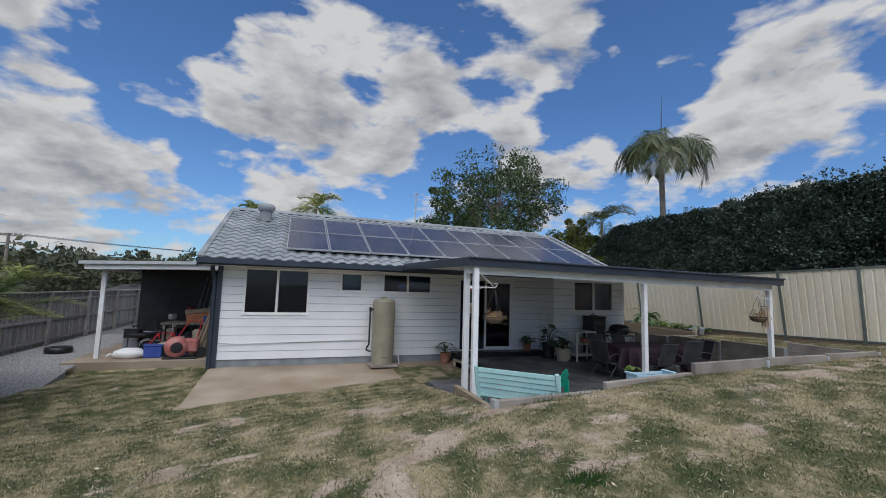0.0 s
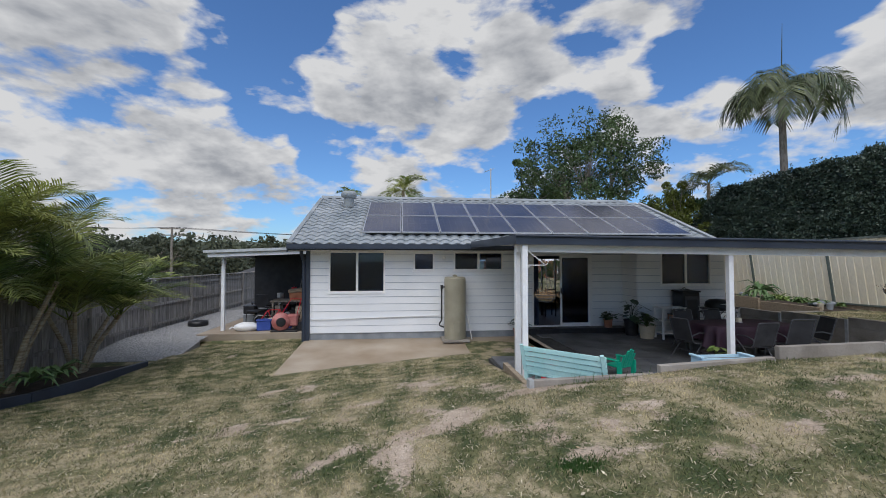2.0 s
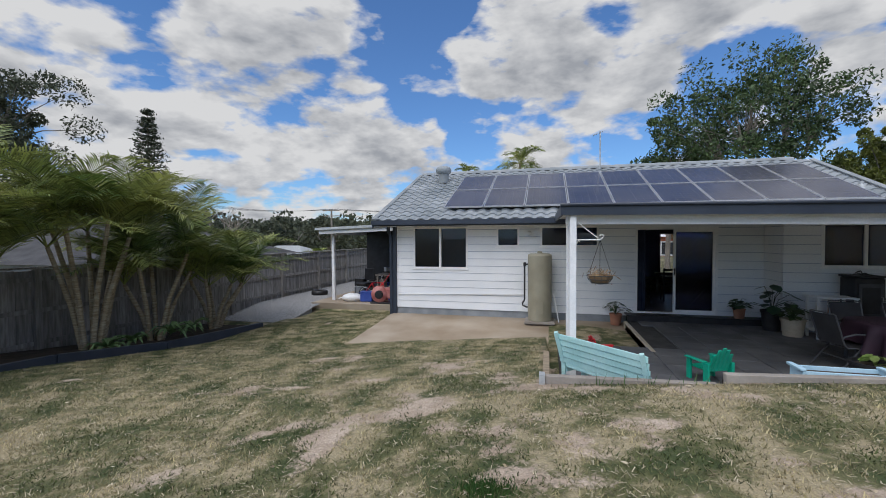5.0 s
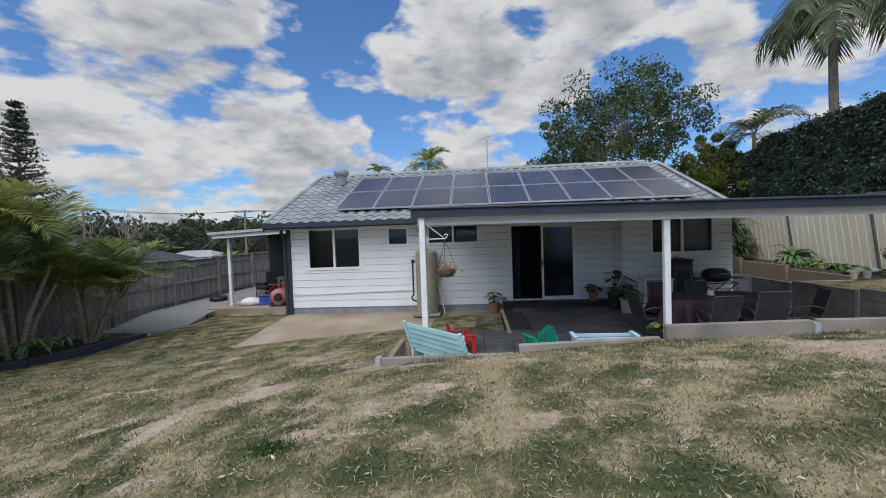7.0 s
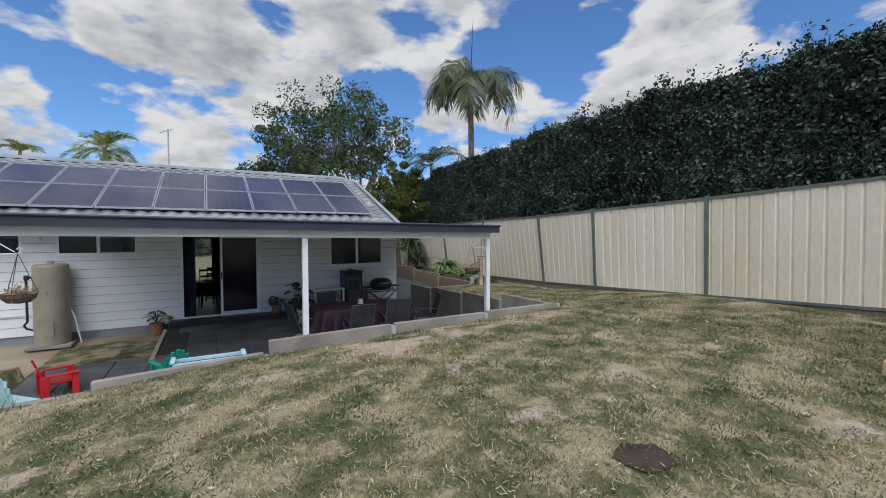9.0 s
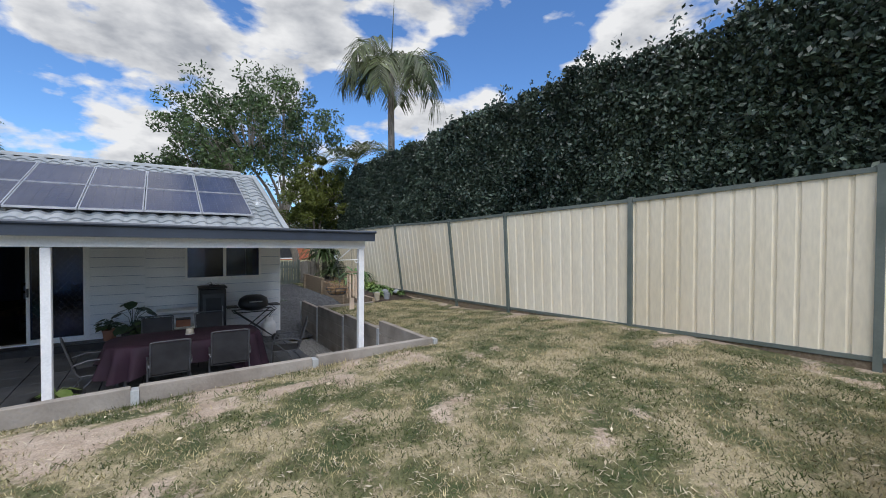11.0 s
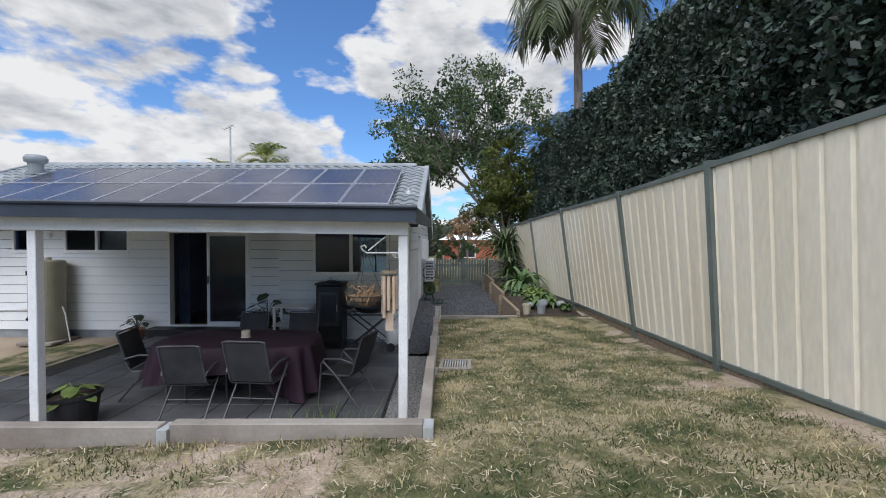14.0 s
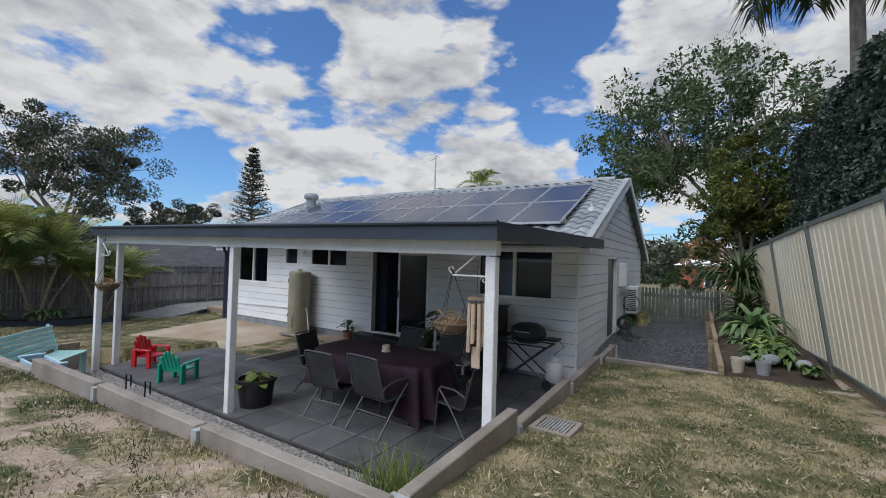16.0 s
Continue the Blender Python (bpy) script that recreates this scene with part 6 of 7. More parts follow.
# barbecue
th = thing("barbecue", pose(8.85, 9.95, 0.0), "black portable gas barbecue on a folding trolley", "barbecue")
part("lid", latheb([(0.30, 0.80), (0.30, 0.84), (0.27, 0.93), (0.18, 0.99), (0, 1.01)], 28), BLACK, th, smooth=True)
part("firebox", latheb([(0, 0.68), (0.2, 0.69), (0.29, 0.76), (0.295, 0.798)], 28), BLACK, th, smooth=True)
part("handle", tubeb([(-0.12, -0.26, 0.88), (-0.12, -0.31, 0.89), (0.12, -0.31, 0.89), (0.12, -0.26, 0.88)], 0.012, 6), GALV, th)
for s in (-1, 1):
    part("side_table", boxb(s * 0.42 - 0.11, s * 0.42 + 0.11, -0.14, 0.14, 0.76, 0.785, bevel=0.008), BLACK, th)
    part("frame_bar", tubeb([(-0.38, 0.2 * s, 0.04), (0.36, 0.2 * s, 0.66)], 0.014, 6), DARKM, th)
    part("frame_bar", tubeb([(0.38, 0.17 * s, 0.08), (-0.36, 0.17 * s, 0.66)], 0.014, 6), DARKM, th)
    part("wheel", latheb([(0, -0.02), (0.075, -0.02), (0.08, 0.0), (0.075, 0.02), (0, 0.02)], 18, m=pose(0.40, 0.23 * s, 0.08, 90)), BLACK, th)
part("rail", tubeb([(-0.40, -0.2, 0.665), (0.40, -0.2, 0.665), (0.40, 0.2, 0.665), (-0.40, 0.2, 0.665), (-0.40, -0.2, 0.665)], 0.013, 6), DARKM, th)
th = thing("gas_bottle", pose(9.22, 10.22, 0.0), "pale grey steel gas bottle with a black hose", "gas bottle")
part("cylinder", latheb([(0, 0.03), (0.12, 0.03), (0.15, 0.07), (0.15, 0.27), (0.12, 0.34), (0.05, 0.36), (0, 0.36)], 24), TRIM, th, smooth=True)
part("foot_ring", latheb([(0.11, 0.0), (0.125, 0.0), (0.125, 0.05), (0.11, 0.05)], 24), TRIM, th)
part("collar", latheb([(0.075, 0.34), (0.085, 0.34), (0.085, 0.45), (0.075, 0.45)], 20), TRIM, th)
part("hose", tubeb([(0, 0, 0.36), (0.02, -0.02, 0.48), (0.16, 0.0, 0.62), (0.05, 0.05, 0.72), (-0.2, -0.1, 0.70), (-0.3, -0.25, 0.68)], 0.009, 6), BLACK, th)


# hanging baskets and chime
def bracket(x, y, z, reach, label):
    th = thing("hanging_bracket", pose(x, y, z), label, "bracket")
    s = -1 if reach < 0 else 1
    r = abs(reach)
    part("arm", tubeb([(0, 0, 0), (s * r * 0.9, 0, 0), (s * r, 0, 0.025), (s * (r + 0.02), 0, 0.06), (s * (r - 0.02), 0, 0.075), (s * (r - 0.035), 0, 0.05)], 0.008, 6), TRIM, th)
    part("brace", tubeb([(0, 0, 0.28), (s * r * 0.3, 0, 0.18), (s * r * 0.85, 0, 0.02)], 0.007, 6), TRIM, th)
    for z0 in (0.0, 0.28):
        part("scroll", tubeb([(s * 0.035 * (1 - k / 14) * math.cos(k * 0.7) + s * 0.03, 0, z0 + 0.035 * (1 - k / 14) * math.sin(k * 0.7) + (0.02 if z0 else -0.03)) for k in range(12)], 0.005, 5), TRIM, th)
    part("plate", boxb(-0.006, 0.006, -0.012, 0.012, -0.06, 0.33), TRIM, th)


def basket(x, y, zhook, drop, r, label, seed):
    th = thing("hanging_basket", pose(x, y, zhook - drop), label, "hanging basket")
    bm = bmesh.new()
    for lev, rr in ((0.0, 1.0), (-0.05, 0.9), (-0.10, 0.65)):
        tube(bm, [(r * rr * math.cos(a), r * rr * math.sin(a), lev) for a in [2 * math.pi * k / 20 for k in range(21)]], 0.005, 4, caps=False)
    for k in range(12):
        a = 2 * math.pi * k / 12
        tube(bm, [(r * f * math.cos(a), r * f * math.sin(a), z) for f, z in ((1, 0), (0.9, -0.05), (0.65, -0.10), (0, -0.12))], 0.004, 4, caps=False)
    part("wire_frame", bm, DARKM, th)
    part("liner", latheb([(0, -0.11), (r * 0.6, -0.09), (r * 0.86, -0.04), (r * 0.93, 0.0), (r * 0.8, 0.0), (0, -0.02)], 20), STRAW, th)
    bm = bmesh.new()
    for k in range(3):
        a = 2 * math.pi * k / 3 + 0.4
        tube(bm, [(r * math.cos(a), r * math.sin(a), 0), (0, 0, drop - 0.02)], 0.004, 4, caps=False)
    part("chains", bm, DARKM, th)
    g = np.random.default_rng(seed)
    p = g.normal(size=(160, 3)) * np.array([r * 0.5, r * 0.5, 0.05]) + np.array([0, 0, 0.02])
    tagged(child("dry_plant", cards("dry_plant", leaf_cards(p, 0.10, 0.012), 4, STRAW), th), kind="stuff")


bracket(2.47, 6.22, 1.94, 0.36, "white scrolled steel bracket on the corner post")
basket(2.80, 6.22, 1.96, 0.50, 0.17, "wire hanging basket with a coir liner and dry plant", 1)
bracket(9.765, 6.37, 1.90, -0.36, "white scrolled steel bracket on the patio post")
basket(9.43, 6.37, 1.96, 0.48, 0.17, "wire hanging basket with withered brown plant", 2)
th = thing("wind_chime", pose(9.67, 6.38, 1.70), "bamboo wind chime hanging at the patio post", "wind chime")
part("disc", latheb([(0, 0), (0.085, 0), (0.085, 0.02), (0, 0.02)], 18), WOODP, th)
for k in range(8):
    a = 2 * math.pi * k / 8
    part("bamboo_tube", tubeb([(0.065 * math.cos(a), 0.065 * math.sin(a), -0.03), (0.068 * math.cos(a), 0.068 * math.sin(a), -0.36 - 0.04 * (k % 3))], 0.017, 7), BAMBOO, th)
part("clapper", latheb([(0, -0.30), (0.028, -0.28), (0.03, -0.26), (0, -0.25)], 12), WOODP, th)
part("sail", boxb(-0.04, 0.04, -0.004, 0.004, -0.58, -0.40, bevel=0.003), BAMBOO, th)
part("cord", tubeb([(0, 0, 0.02), (0, 0.0, 0.2), (0.0, 0.0, 0.45)], 0.004, 4), DARKM, th)
part("clapper_cord", tubeb([(0, 0, 0), (0, 0, -0.42)], 0.003, 4), DARKM, th)

# drain grate, tap pipe
th = thing("drain_grate", pose(10.33, 6.50, lawn(10.33, 6.50) + 0.012, 0, -1, -4) @ Matrix.Scale(0.95, 4), "square concrete drain frame with slotted steel grate", "drain")
bm = bmesh.new()
for a in ((-0.17, 0.17, -0.17, -0.13), (-0.17, 0.17, 0.13, 0.17), (-0.17, -0.13, -0.13, 0.13), (0.13, 0.17, -0.13, 0.13)):
    box(bm, *a, -0.05, 0.02)
part("frame", bm, SLEEPER, th)
part("pit", boxb(-0.13, 0.13, -0.13, 0.13, -0.05, -0.03), BLACK, th)
for k in range(9):
    part("bar", boxb(-0.118 + 0.027 * k, -0.106 + 0.027 * k, -0.13, 0.13, -0.01, 0.015), GALV, th)
th = thing("tap_pipe", pose(4.2, 6.0, -0.05), "bent black metal stakes in the gravel strip", "stakes")
for x in (0.0, 0.58):
    part("stake", tubeb([(x, 0, -0.1), (x, 0, 0.28), (x + 0.1, 0.02, 0.28), (x + 0.1, 0.02, 0.12)], 0.012, 6), BLACK, th)

# slide
th = thing("kids_slide", pose(9.68, 0.29, lawn(9.68, 0.29), 0, 0, 4), "faded yellow plastic children's slide", "slide")
bm = bmesh.new()
rows = []
prof = [(0.0, 0.02), (0.12, 0.03), (0.35, 0.16), (0.7, 0.42), (1.05, 0.70), (1.3, 0.86), (1.5, 0.90)]
for u_, z_ in prof:
    wv = 0.21 - 0.02 * (u_ > 1.0)
    rows.append([bm.verts.new((u_, sy, z_ + hz_)) for sy, hz_ in ((-wv - 0.05, 0.02), (-wv - 0.045, 0.13), (-wv - 0.01, 0.13), (-wv + 0.015, 0.02), (0, 0.0), (wv - 0.015, 0.02), (wv + 0.01, 0.13), (wv + 0.045, 0.13), (wv + 0.05, 0.02))])
for r0, r1 in zip(rows, rows[1:]):
    for k in range(8):
        bm.faces.new((r0[k], r0[k + 1], r1[k + 1], r1[k]))
bm.faces.new(rows[0][::-1])
bmesh.ops.solidify(bm, geom=bm.faces[:], thickness=0.012)
part("chute", bm, SLIDEY, th, smooth=False)
for s in (-1, 1):
    part("handrail", tubeb([(1.15, 0.215 * s, 0.88), (1.20, 0.225 * s, 1.08), (1.32, 0.225 * s, 1.16), (1.45, 0.225 * s, 1.10), (1.5, 0.22 * s, 0.9)], 0.016, 8), BARK, th, "dark weathered grab rail")
    part("ladder_rail", tubeb([(1.50, 0.2 * s, 0.9), (1.85, 0.24 * s, 0.0)], 0.022, 8), BARK, th, "dark weathered ladder rail")
for k in range(3):
    part("rung", tubeb([(1.58 + 0.09 * k, -0.22, 0.68 - 0.23 * k), (1.58 + 0.09 * k, 0.22, 0.68 - 0.23 * k)], 0.018, 8), SLIDEY, th)

# ---- on the roof ----
th = thing("antenna", pose(3.78, 14.75, roof_z(14.75)), "thin television antenna mast on the roof", "antenna")
part("mast", tubeb([(0, 0, -0.05), (0, 0, 1.28)], 0.024, 6), GALV, th)
part("boom", tubeb([(-0.22, 0.05, 1.16), (0.12, -0.03, 1.28)], 0.01, 5), GALV, th)
for k in range(4):
    part("element", tubeb([(-0.2 + 0.09 * k, -0.12, 1.165 + 0.03 * k), (-0.2 + 0.09 * k, 0.16, 1.165 + 0.03 * k)], 0.005, 4), GALV, th)
th = thing("roof_vent", pose(-1.3, 13.95, roof_z(13.95) + 0.14) @ Matrix.Scale(1.25, 4), "round grey turbine ventilator on the roof tiles", "roof vent")
part("base", latheb([(0.14, -0.12), (0.14, 0.12), (0.12, 0.14)], 20), TILE, th)
part("cowl", latheb([(0.13, 0.12), (0.2, 0.16), (0.215, 0.24), (0.17, 0.31), (0, 0.33)], 24), TILE, th, smooth=True)
th = thing("roof_vent", pose(9.35, 12.3, roof_z(12.3)), "small grey pipe flashing on the roof tiles", "roof vent")
part("pipe", latheb([(0.11, -0.04), (0.10, 0.03), (0.05, 0.06), (0.05, 0.13), (0, 0.14)], 16), GALV, th)

# ---- side of the house ----
th = thing("air_conditioner", pose(9.535, 15.95, 0.66), "white outdoor air conditioner on wall brackets", "air conditioner")
part("casing", boxb(0.06, 0.36, -0.38, 0.38, 0.04, 0.76, bevel=0.012), TRIM, th)
gr = part("fan_grille", latheb([(0.20, 0), (0.22, 0.0), (0.22, 0.012), (0.20, 0.012)], 24, m=pose(0.20, -0.385, 0.32, 90)), DARKM, th)
for k in range(12):
    part("slat", boxb(0.09, 0.33, -0.392, -0.384, 0.10 + 0.05 * k, 0.125 + 0.05 * k), DARKM, th)
for s in (-0.25, 0.25):
    part("bracket", boxb(0.0, 0.34, s - 0.015, s + 0.015, 0.0, 0.035), GALV, th)
th = thing("meter_box", pose(9.535, 15.0, 1.45), "white meter box on the gable wall", "meter box")
part("box", boxb(0.0, 0.18, -0.25, 0.25, 0.0, 0.60, bevel=0.01), TRIM, th)
part("door", boxb(0.182, 0.195, -0.22, 0.22, 0.04, 0.56, bevel=0.004), TRIM, th)
th = thing("hose_reel", pose(9.80, 14.0, 0.33), "green garden hose on a stand", "hose reel")
part("drum", latheb([(0.17, -0.12), (0.17, -0.1), (0.10, -0.1), (0.10, 0.1), (0.17, 0.1), (0.17, 0.12)], 20, m=pose(0, 0, 0.30, 90)), MONST, th)
part("stand", tubeb([(-0.14, 0.13, 0), (0, 0.13, 0.32), (0.14, 0.13, 0)], 0.014, 6), BLACK, th)
part("stand", tubeb([(-0.14, -0.13, 0), (0, -0.13, 0.32), (0.14, -0.13, 0)], 0.014, 6), BLACK, th)
part("hose", tubeb([(0.12 + 0.35 * (k / 30) * math.cos(k * 0.55) + 0.25, -0.5 + 0.35 * math.sin(k * 0.55), 0.03) for k in range(36)], 0.011, 5), MONST, th)
th = thing("garden_gate", pose(0, 17.2, 0.32), "grey-green timber picket gate across the side path", "gate")
for z_ in (0.22, 0.80):
    part("rail", boxb(9.62, 11.74, 0.02, 0.06, z_ - 0.045, z_ + 0.045), FGREEN, th)
pk = mesh_of("picket", [(x, y, z) for x, z in ((-0.035, 0.04), (0.035, 0.04), (0.035, 1.0), (0.0, 1.05), (-0.035, 1.0)) for y in (-0.002, 0.018)], [(0, 2, 4, 6, 8), (1, 9, 7, 5, 3), (0, 1, 3, 2), (2, 3, 5, 4), (4, 5, 7, 6), (6, 7, 9, 8), (8, 9, 1, 0)], FGREEN)
for k in range(22):
    ob = child("picket", pk, th)
    ob.location = (9.66 + 0.098 * k, 0, rng.uniform(-0.008, 0.008))
for x in (9.6, 10.9, 11.78):
    part("post", boxb(x - 0.04, x + 0.04, 0.062, 0.14, -0.3, 1.08), FGREEN, th)


th = thing("timber_fence", pose(0, 17.2, 0.3), "short weathered paling fence beside the side gate", "fence", kind="structure")
part("rail", boxb(11.84, 12.5, 0.03, 0.07, 0.75, 0.83), TIMBER, th)
for k in range(6):
    part("paling", boxb(11.84 + 0.108 * k, 11.94 + 0.108 * k, 0.008, 0.027, -0.2, 1.02 + 0.015 * (k % 3)), TIMBER, th)


# ---- carport clutter ----
cz = -0.13
th = thing("blower", pose(-3.15, 12.75, cz), "faded red machine with a round black fan cover", "machine")
part("housing", latheb([(0.10, -0.17), (0.25, -0.15), (0.28, 0.0), (0.25, 0.13), (0.1, 0.15)], 26, m=pose(0, 0, 0.30, 90, 0, 12)), PINK, th, smooth=True)
part("fan_cover", latheb([(0, 0.19), (0.12, 0.185), (0.14, 0.15)], 22, m=pose(0, 0, 0.30, 90, 0, 12)), BLACK, th)
part("engine", boxb(0.12, 0.48, -0.05, 0.35, 0.16, 0.50, bevel=0.04), PINK, th)
part("foot", boxb(-0.28, 0.5, -0.14, 0.30, 0.0, 0.05, bevel=0.01), BLACK, th)
part("handle", tubeb([(-0.05, 0.2, 0.5), (0.15, 0.6, 0.95), (0.45, 0.6, 0.95), (0.4, 0.25, 0.48)], 0.014, 6), RED, th)
part("wheel", latheb([(0, -0.03), (0.13, -0.03), (0.14, 0), (0.13, 0.03), (0, 0.03)], 18, m=pose(0.55, 0.1, 0.14, 90, 0, 12)), BLACK, th)
th = thing("storage_crate", pose(-3.75, 13.1, cz, 0, 0, 8), "blue plastic storage crate with clutter", "crate")
part("tub", boxb(-0.2, 0.2, -0.16, 0.16, 0.0, 0.30, bevel=0.02), BLUEC, th)
part("rim", boxb(-0.22, 0.22, -0.18, 0.18, 0.302, 0.33, bevel=0.008), BLUEC, th)
th = thing("sack", pose(-4.25, 13.0, cz, 0, 0, 5), "slumped white sack on the carport floor", "sack")
bm = bmesh.new()
bmesh.ops.create_icosphere(bm, subdivisions=3, radius=1)
for v in bm.verts:
    v.co *= 1 + 0.14 * noise.noise(v.co * 2.2)
    v.co = Vector((v.co.x * 0.36, v.co.y * 0.2, max(0, v.co.z * 0.15 + 0.12)))
part("bag", bm, TRIM, th, smooth=True)
part("tie", tubeb([(-0.34, 0, 0.1), (-0.42, 0.02, 0.12), (-0.48, 0, 0.06)], 0.02, 6), TRIM, th)
th = thing("cardboard_box", pose(-2.95, 14.4, 0.68, 0, -6, 10), "orange and tan carton on top of the pile", "box")
part("carton", boxb(-0.35, 0.35, -0.22, 0.22, 0.0, 0.28, bevel=0.01), ORANGE, th)
part("lid", boxb(-0.37, 0.37, -0.24, 0.24, 0.285, 0.40, bevel=0.01), WOODP, th)
th = thing("workbench", pose(-3.1, 14.5, cz), "dark cluttered bench in the carport", "bench")
part("top", boxb(-0.8, 0.75, -0.4, 0.4, 0.76, 0.81), BARK, th)
for x in (-0.72, 0.66):
    for y in (-0.34, 0.34):
        part("leg", boxb(x - 0.03, x + 0.03, y - 0.03, y + 0.03, 0, 0.758), BARK, th)
part("lower_shelf", boxb(-0.75, 0.7, -0.36, 0.36, 0.2, 0.23), BARK, th)
th = thing("office_chair", pose(-4.35, 14.2, cz, 0, 0, 160), "black chair standing in the carport", "chair")
part("seat", boxb(-0.24, 0.24, -0.24, 0.24, 0.44, 0.50, bevel=0.02), BLACK, th)
part("backrest", boxb(-0.23, 0.23, -0.28, -0.24, 0.55, 1.0, bevel=0.015), BLACK, th)
for s in (-1, 1):
    part("leg", tubeb([(0.22 * s, 0.22, 0.44), (0.23 * s, 0.24, 0.0)], 0.015, 6), BLACK, th)
    part("leg", tubeb([(0.22 * s, -0.26, 0.95), (0.22 * s, -0.24, 0.44), (0.23 * s, -0.30, 0.0)], 0.015, 6), BLACK, th)
th = thing("black_table", pose(-4.7, 16.2, cz), "low black outdoor table in the carport", "table")
part("tabletop", boxb(-0.4, 0.4, -0.4, 0.4, 0.55, 0.59, bevel=0.006), BLACK, th)
for x in (-0.36, 0.36):
    for y in (-0.36, 0.36):
        part("leg", boxb(x - 0.02, x + 0.02, y - 0.02, y + 0.02, 0, 0.548), BLACK, th)
for k, (x, lean_) in enumerate(((-2.42, 0.28), (-2.34, 0.22), (-2.5, 0.36))):
    th = thing("timber_plank", pose(x - lean_, 12.9 + 0.18 * k, cz), "weathered plank leaning on the carport wall", "plank", "leaning planks")
    part("board", tubeb([(0, 0, 0.0), (lean_ + 0.14, 0.35, 1.75)], 0.055, 4), WOODP, th)
bike = thing("bicycle", pose(-3.7, 13.7, cz, 0, 0, 20), "small child's bicycle among the carport clutter", "bicycle")
for s in (-0.36, 0.36):
    w_ = part("wheel", latheb([(0.19, -0.015), (0.22, 0.0), (0.19, 0.015)], 22, m=pose(s, 0, 0.22, 90)), BLACK, bike)
    part("rim", latheb([(0.17, -0.01), (0.185, 0.0), (0.17, 0.01)], 22, m=pose(s, 0, 0.22, 90)), GALV, w_)
part("frame", tubeb([(-0.36, 0, 0.22), (-0.12, 0, 0.55), (0.24, 0, 0.55), (0.36, 0, 0.22)], 0.018, 6), RED, bike)
part("frame", tubeb([(0.24, 0, 0.55), (-0.02, 0, 0.2), (-0.12, 0, 0.55)], 0.018, 6), RED, bike)
part("handlebar", tubeb([(0.22, -0.24, 0.78), (0.2, 0, 0.72), (0.24, 0, 0.55), (0.2, 0, 0.72), (0.22, 0.24, 0.78)], 0.014, 6), GALV, bike)
part("saddle", boxb(-0.22, 0.0, -0.07, 0.07, 0.62, 0.67, bevel=0.02), BLACK, bike)
g = random.Random(8)
for k in range(46):
    x, y = -3.95 + g.random() * 1.5, 13.15 + g.random() * 2.2
    z_ = cz + g.choice((0.0, 0.24, 0.83 if y > 14.15 else 0.0))
    if z_ > cz + 0.1:
        y = max(y, 14.25)
    th = thing("clutter_item", pose(x, y, z_, 0, 0, g.uniform(0, 90)), "dark tool or container in the carport pile", "tool", "carport clutter")
    w_, h_ = g.uniform(0.06, 0.14), g.uniform(0.12, 0.42)
    m_ = g.choice((BLACK, DARKM, BLUEC, RED, POTC, BARK, GALV, TERRA))
    if k % 2:
        part("can", latheb([(0, 0), (w_, 0), (w_, h_ * 0.85), (w_ * 0.5, h_), (0, h_)], 14), m_, th)
    else:
        part("case", boxb(-w_, w_, -w_ * 0.8, w_ * 0.8, 0, h_, bevel=0.015), m_, th)
    part("grip", tubeb([(-w_ * 0.5, 0, h_ * 0.97), (-w_ * 0.4, 0, h_ + 0.05), (w_ * 0.4, 0, h_ + 0.05), (w_ * 0.5, 0, h_ * 0.97)], 0.01, 5), BLACK, th)
th = thing("tyre", pose(-6.3, 14.4, -0.166), "old black tyre lying on the gravel", "tyre")
part("tread", latheb([(0.19, 0.03), (0.22, 0.0), (0.29, 0.01), (0.31, 0.09), (0.29, 0.17), (0.22, 0.18), (0.19, 0.15)], 26), BLACK, th, smooth=True)

# ---- inside ----
dt = thing("dining_table", pose(6.3, 14.6, 0.10), "dark timber dining table inside the house", "table")
part("tabletop", boxb(-0.8, 0.8, -0.45, 0.45, 0.70, 0.74), BARK, dt)
for sx in (-0.72, 0.72):
    for sy in (-0.38, 0.38):
        part("leg", boxb(sx - 0.03, sx + 0.03, sy - 0.03, sy + 0.03, 0, 0.698), BARK, dt)
dc = thing("dining_chair", pose(5.6, 13.75, 0.10, 0, 0, 0), "dark slat-back dining chair inside the house", "chair", "dining chairs")
part("seat", boxb(-0.21, 0.21, -0.21, 0.21, 0.44, 0.47), BLACK, dc)
for sx in (-0.18, 0.18):
    part("leg", boxb(sx - 0.018, sx + 0.018, 0.16, 0.196, 0, 0.438), BLACK, dc)
    part("back_post", boxb(sx - 0.018, sx + 0.018, -0.21, -0.174, 0, 0.98), BLACK, dc)
for k in range(4):
    part("back_slat", boxb(-0.16, 0.16, -0.20, -0.185, 0.56 + 0.11 * k, 0.62 + 0.11 * k), BLACK, dc)
copy_thing(dc, pose(6.5, 13.7, 0.10, 0, 0, 6))
# added blind, so that the small pane looks as dark as an unlit room
for nm_, (a_, b_, c_, d_), yy in (("window_blind", W2, 11.46),):
    th = thing(nm_, pose(0, 0, 0), "dark blue blind added inside the window to darken its pane", "blind")
    part("fabric", boxb(a_ - 0.05, b_ + 0.05, yy, yy + 0.004, c_ - 0.05, d_ + 0.04), CURT, th)
    part("roller", tubeb([(a_ - 0.06, yy, d_ + 0.06), (b_ + 0.06, yy, d_ + 0.06)], 0.02, 8), TRIM, th)
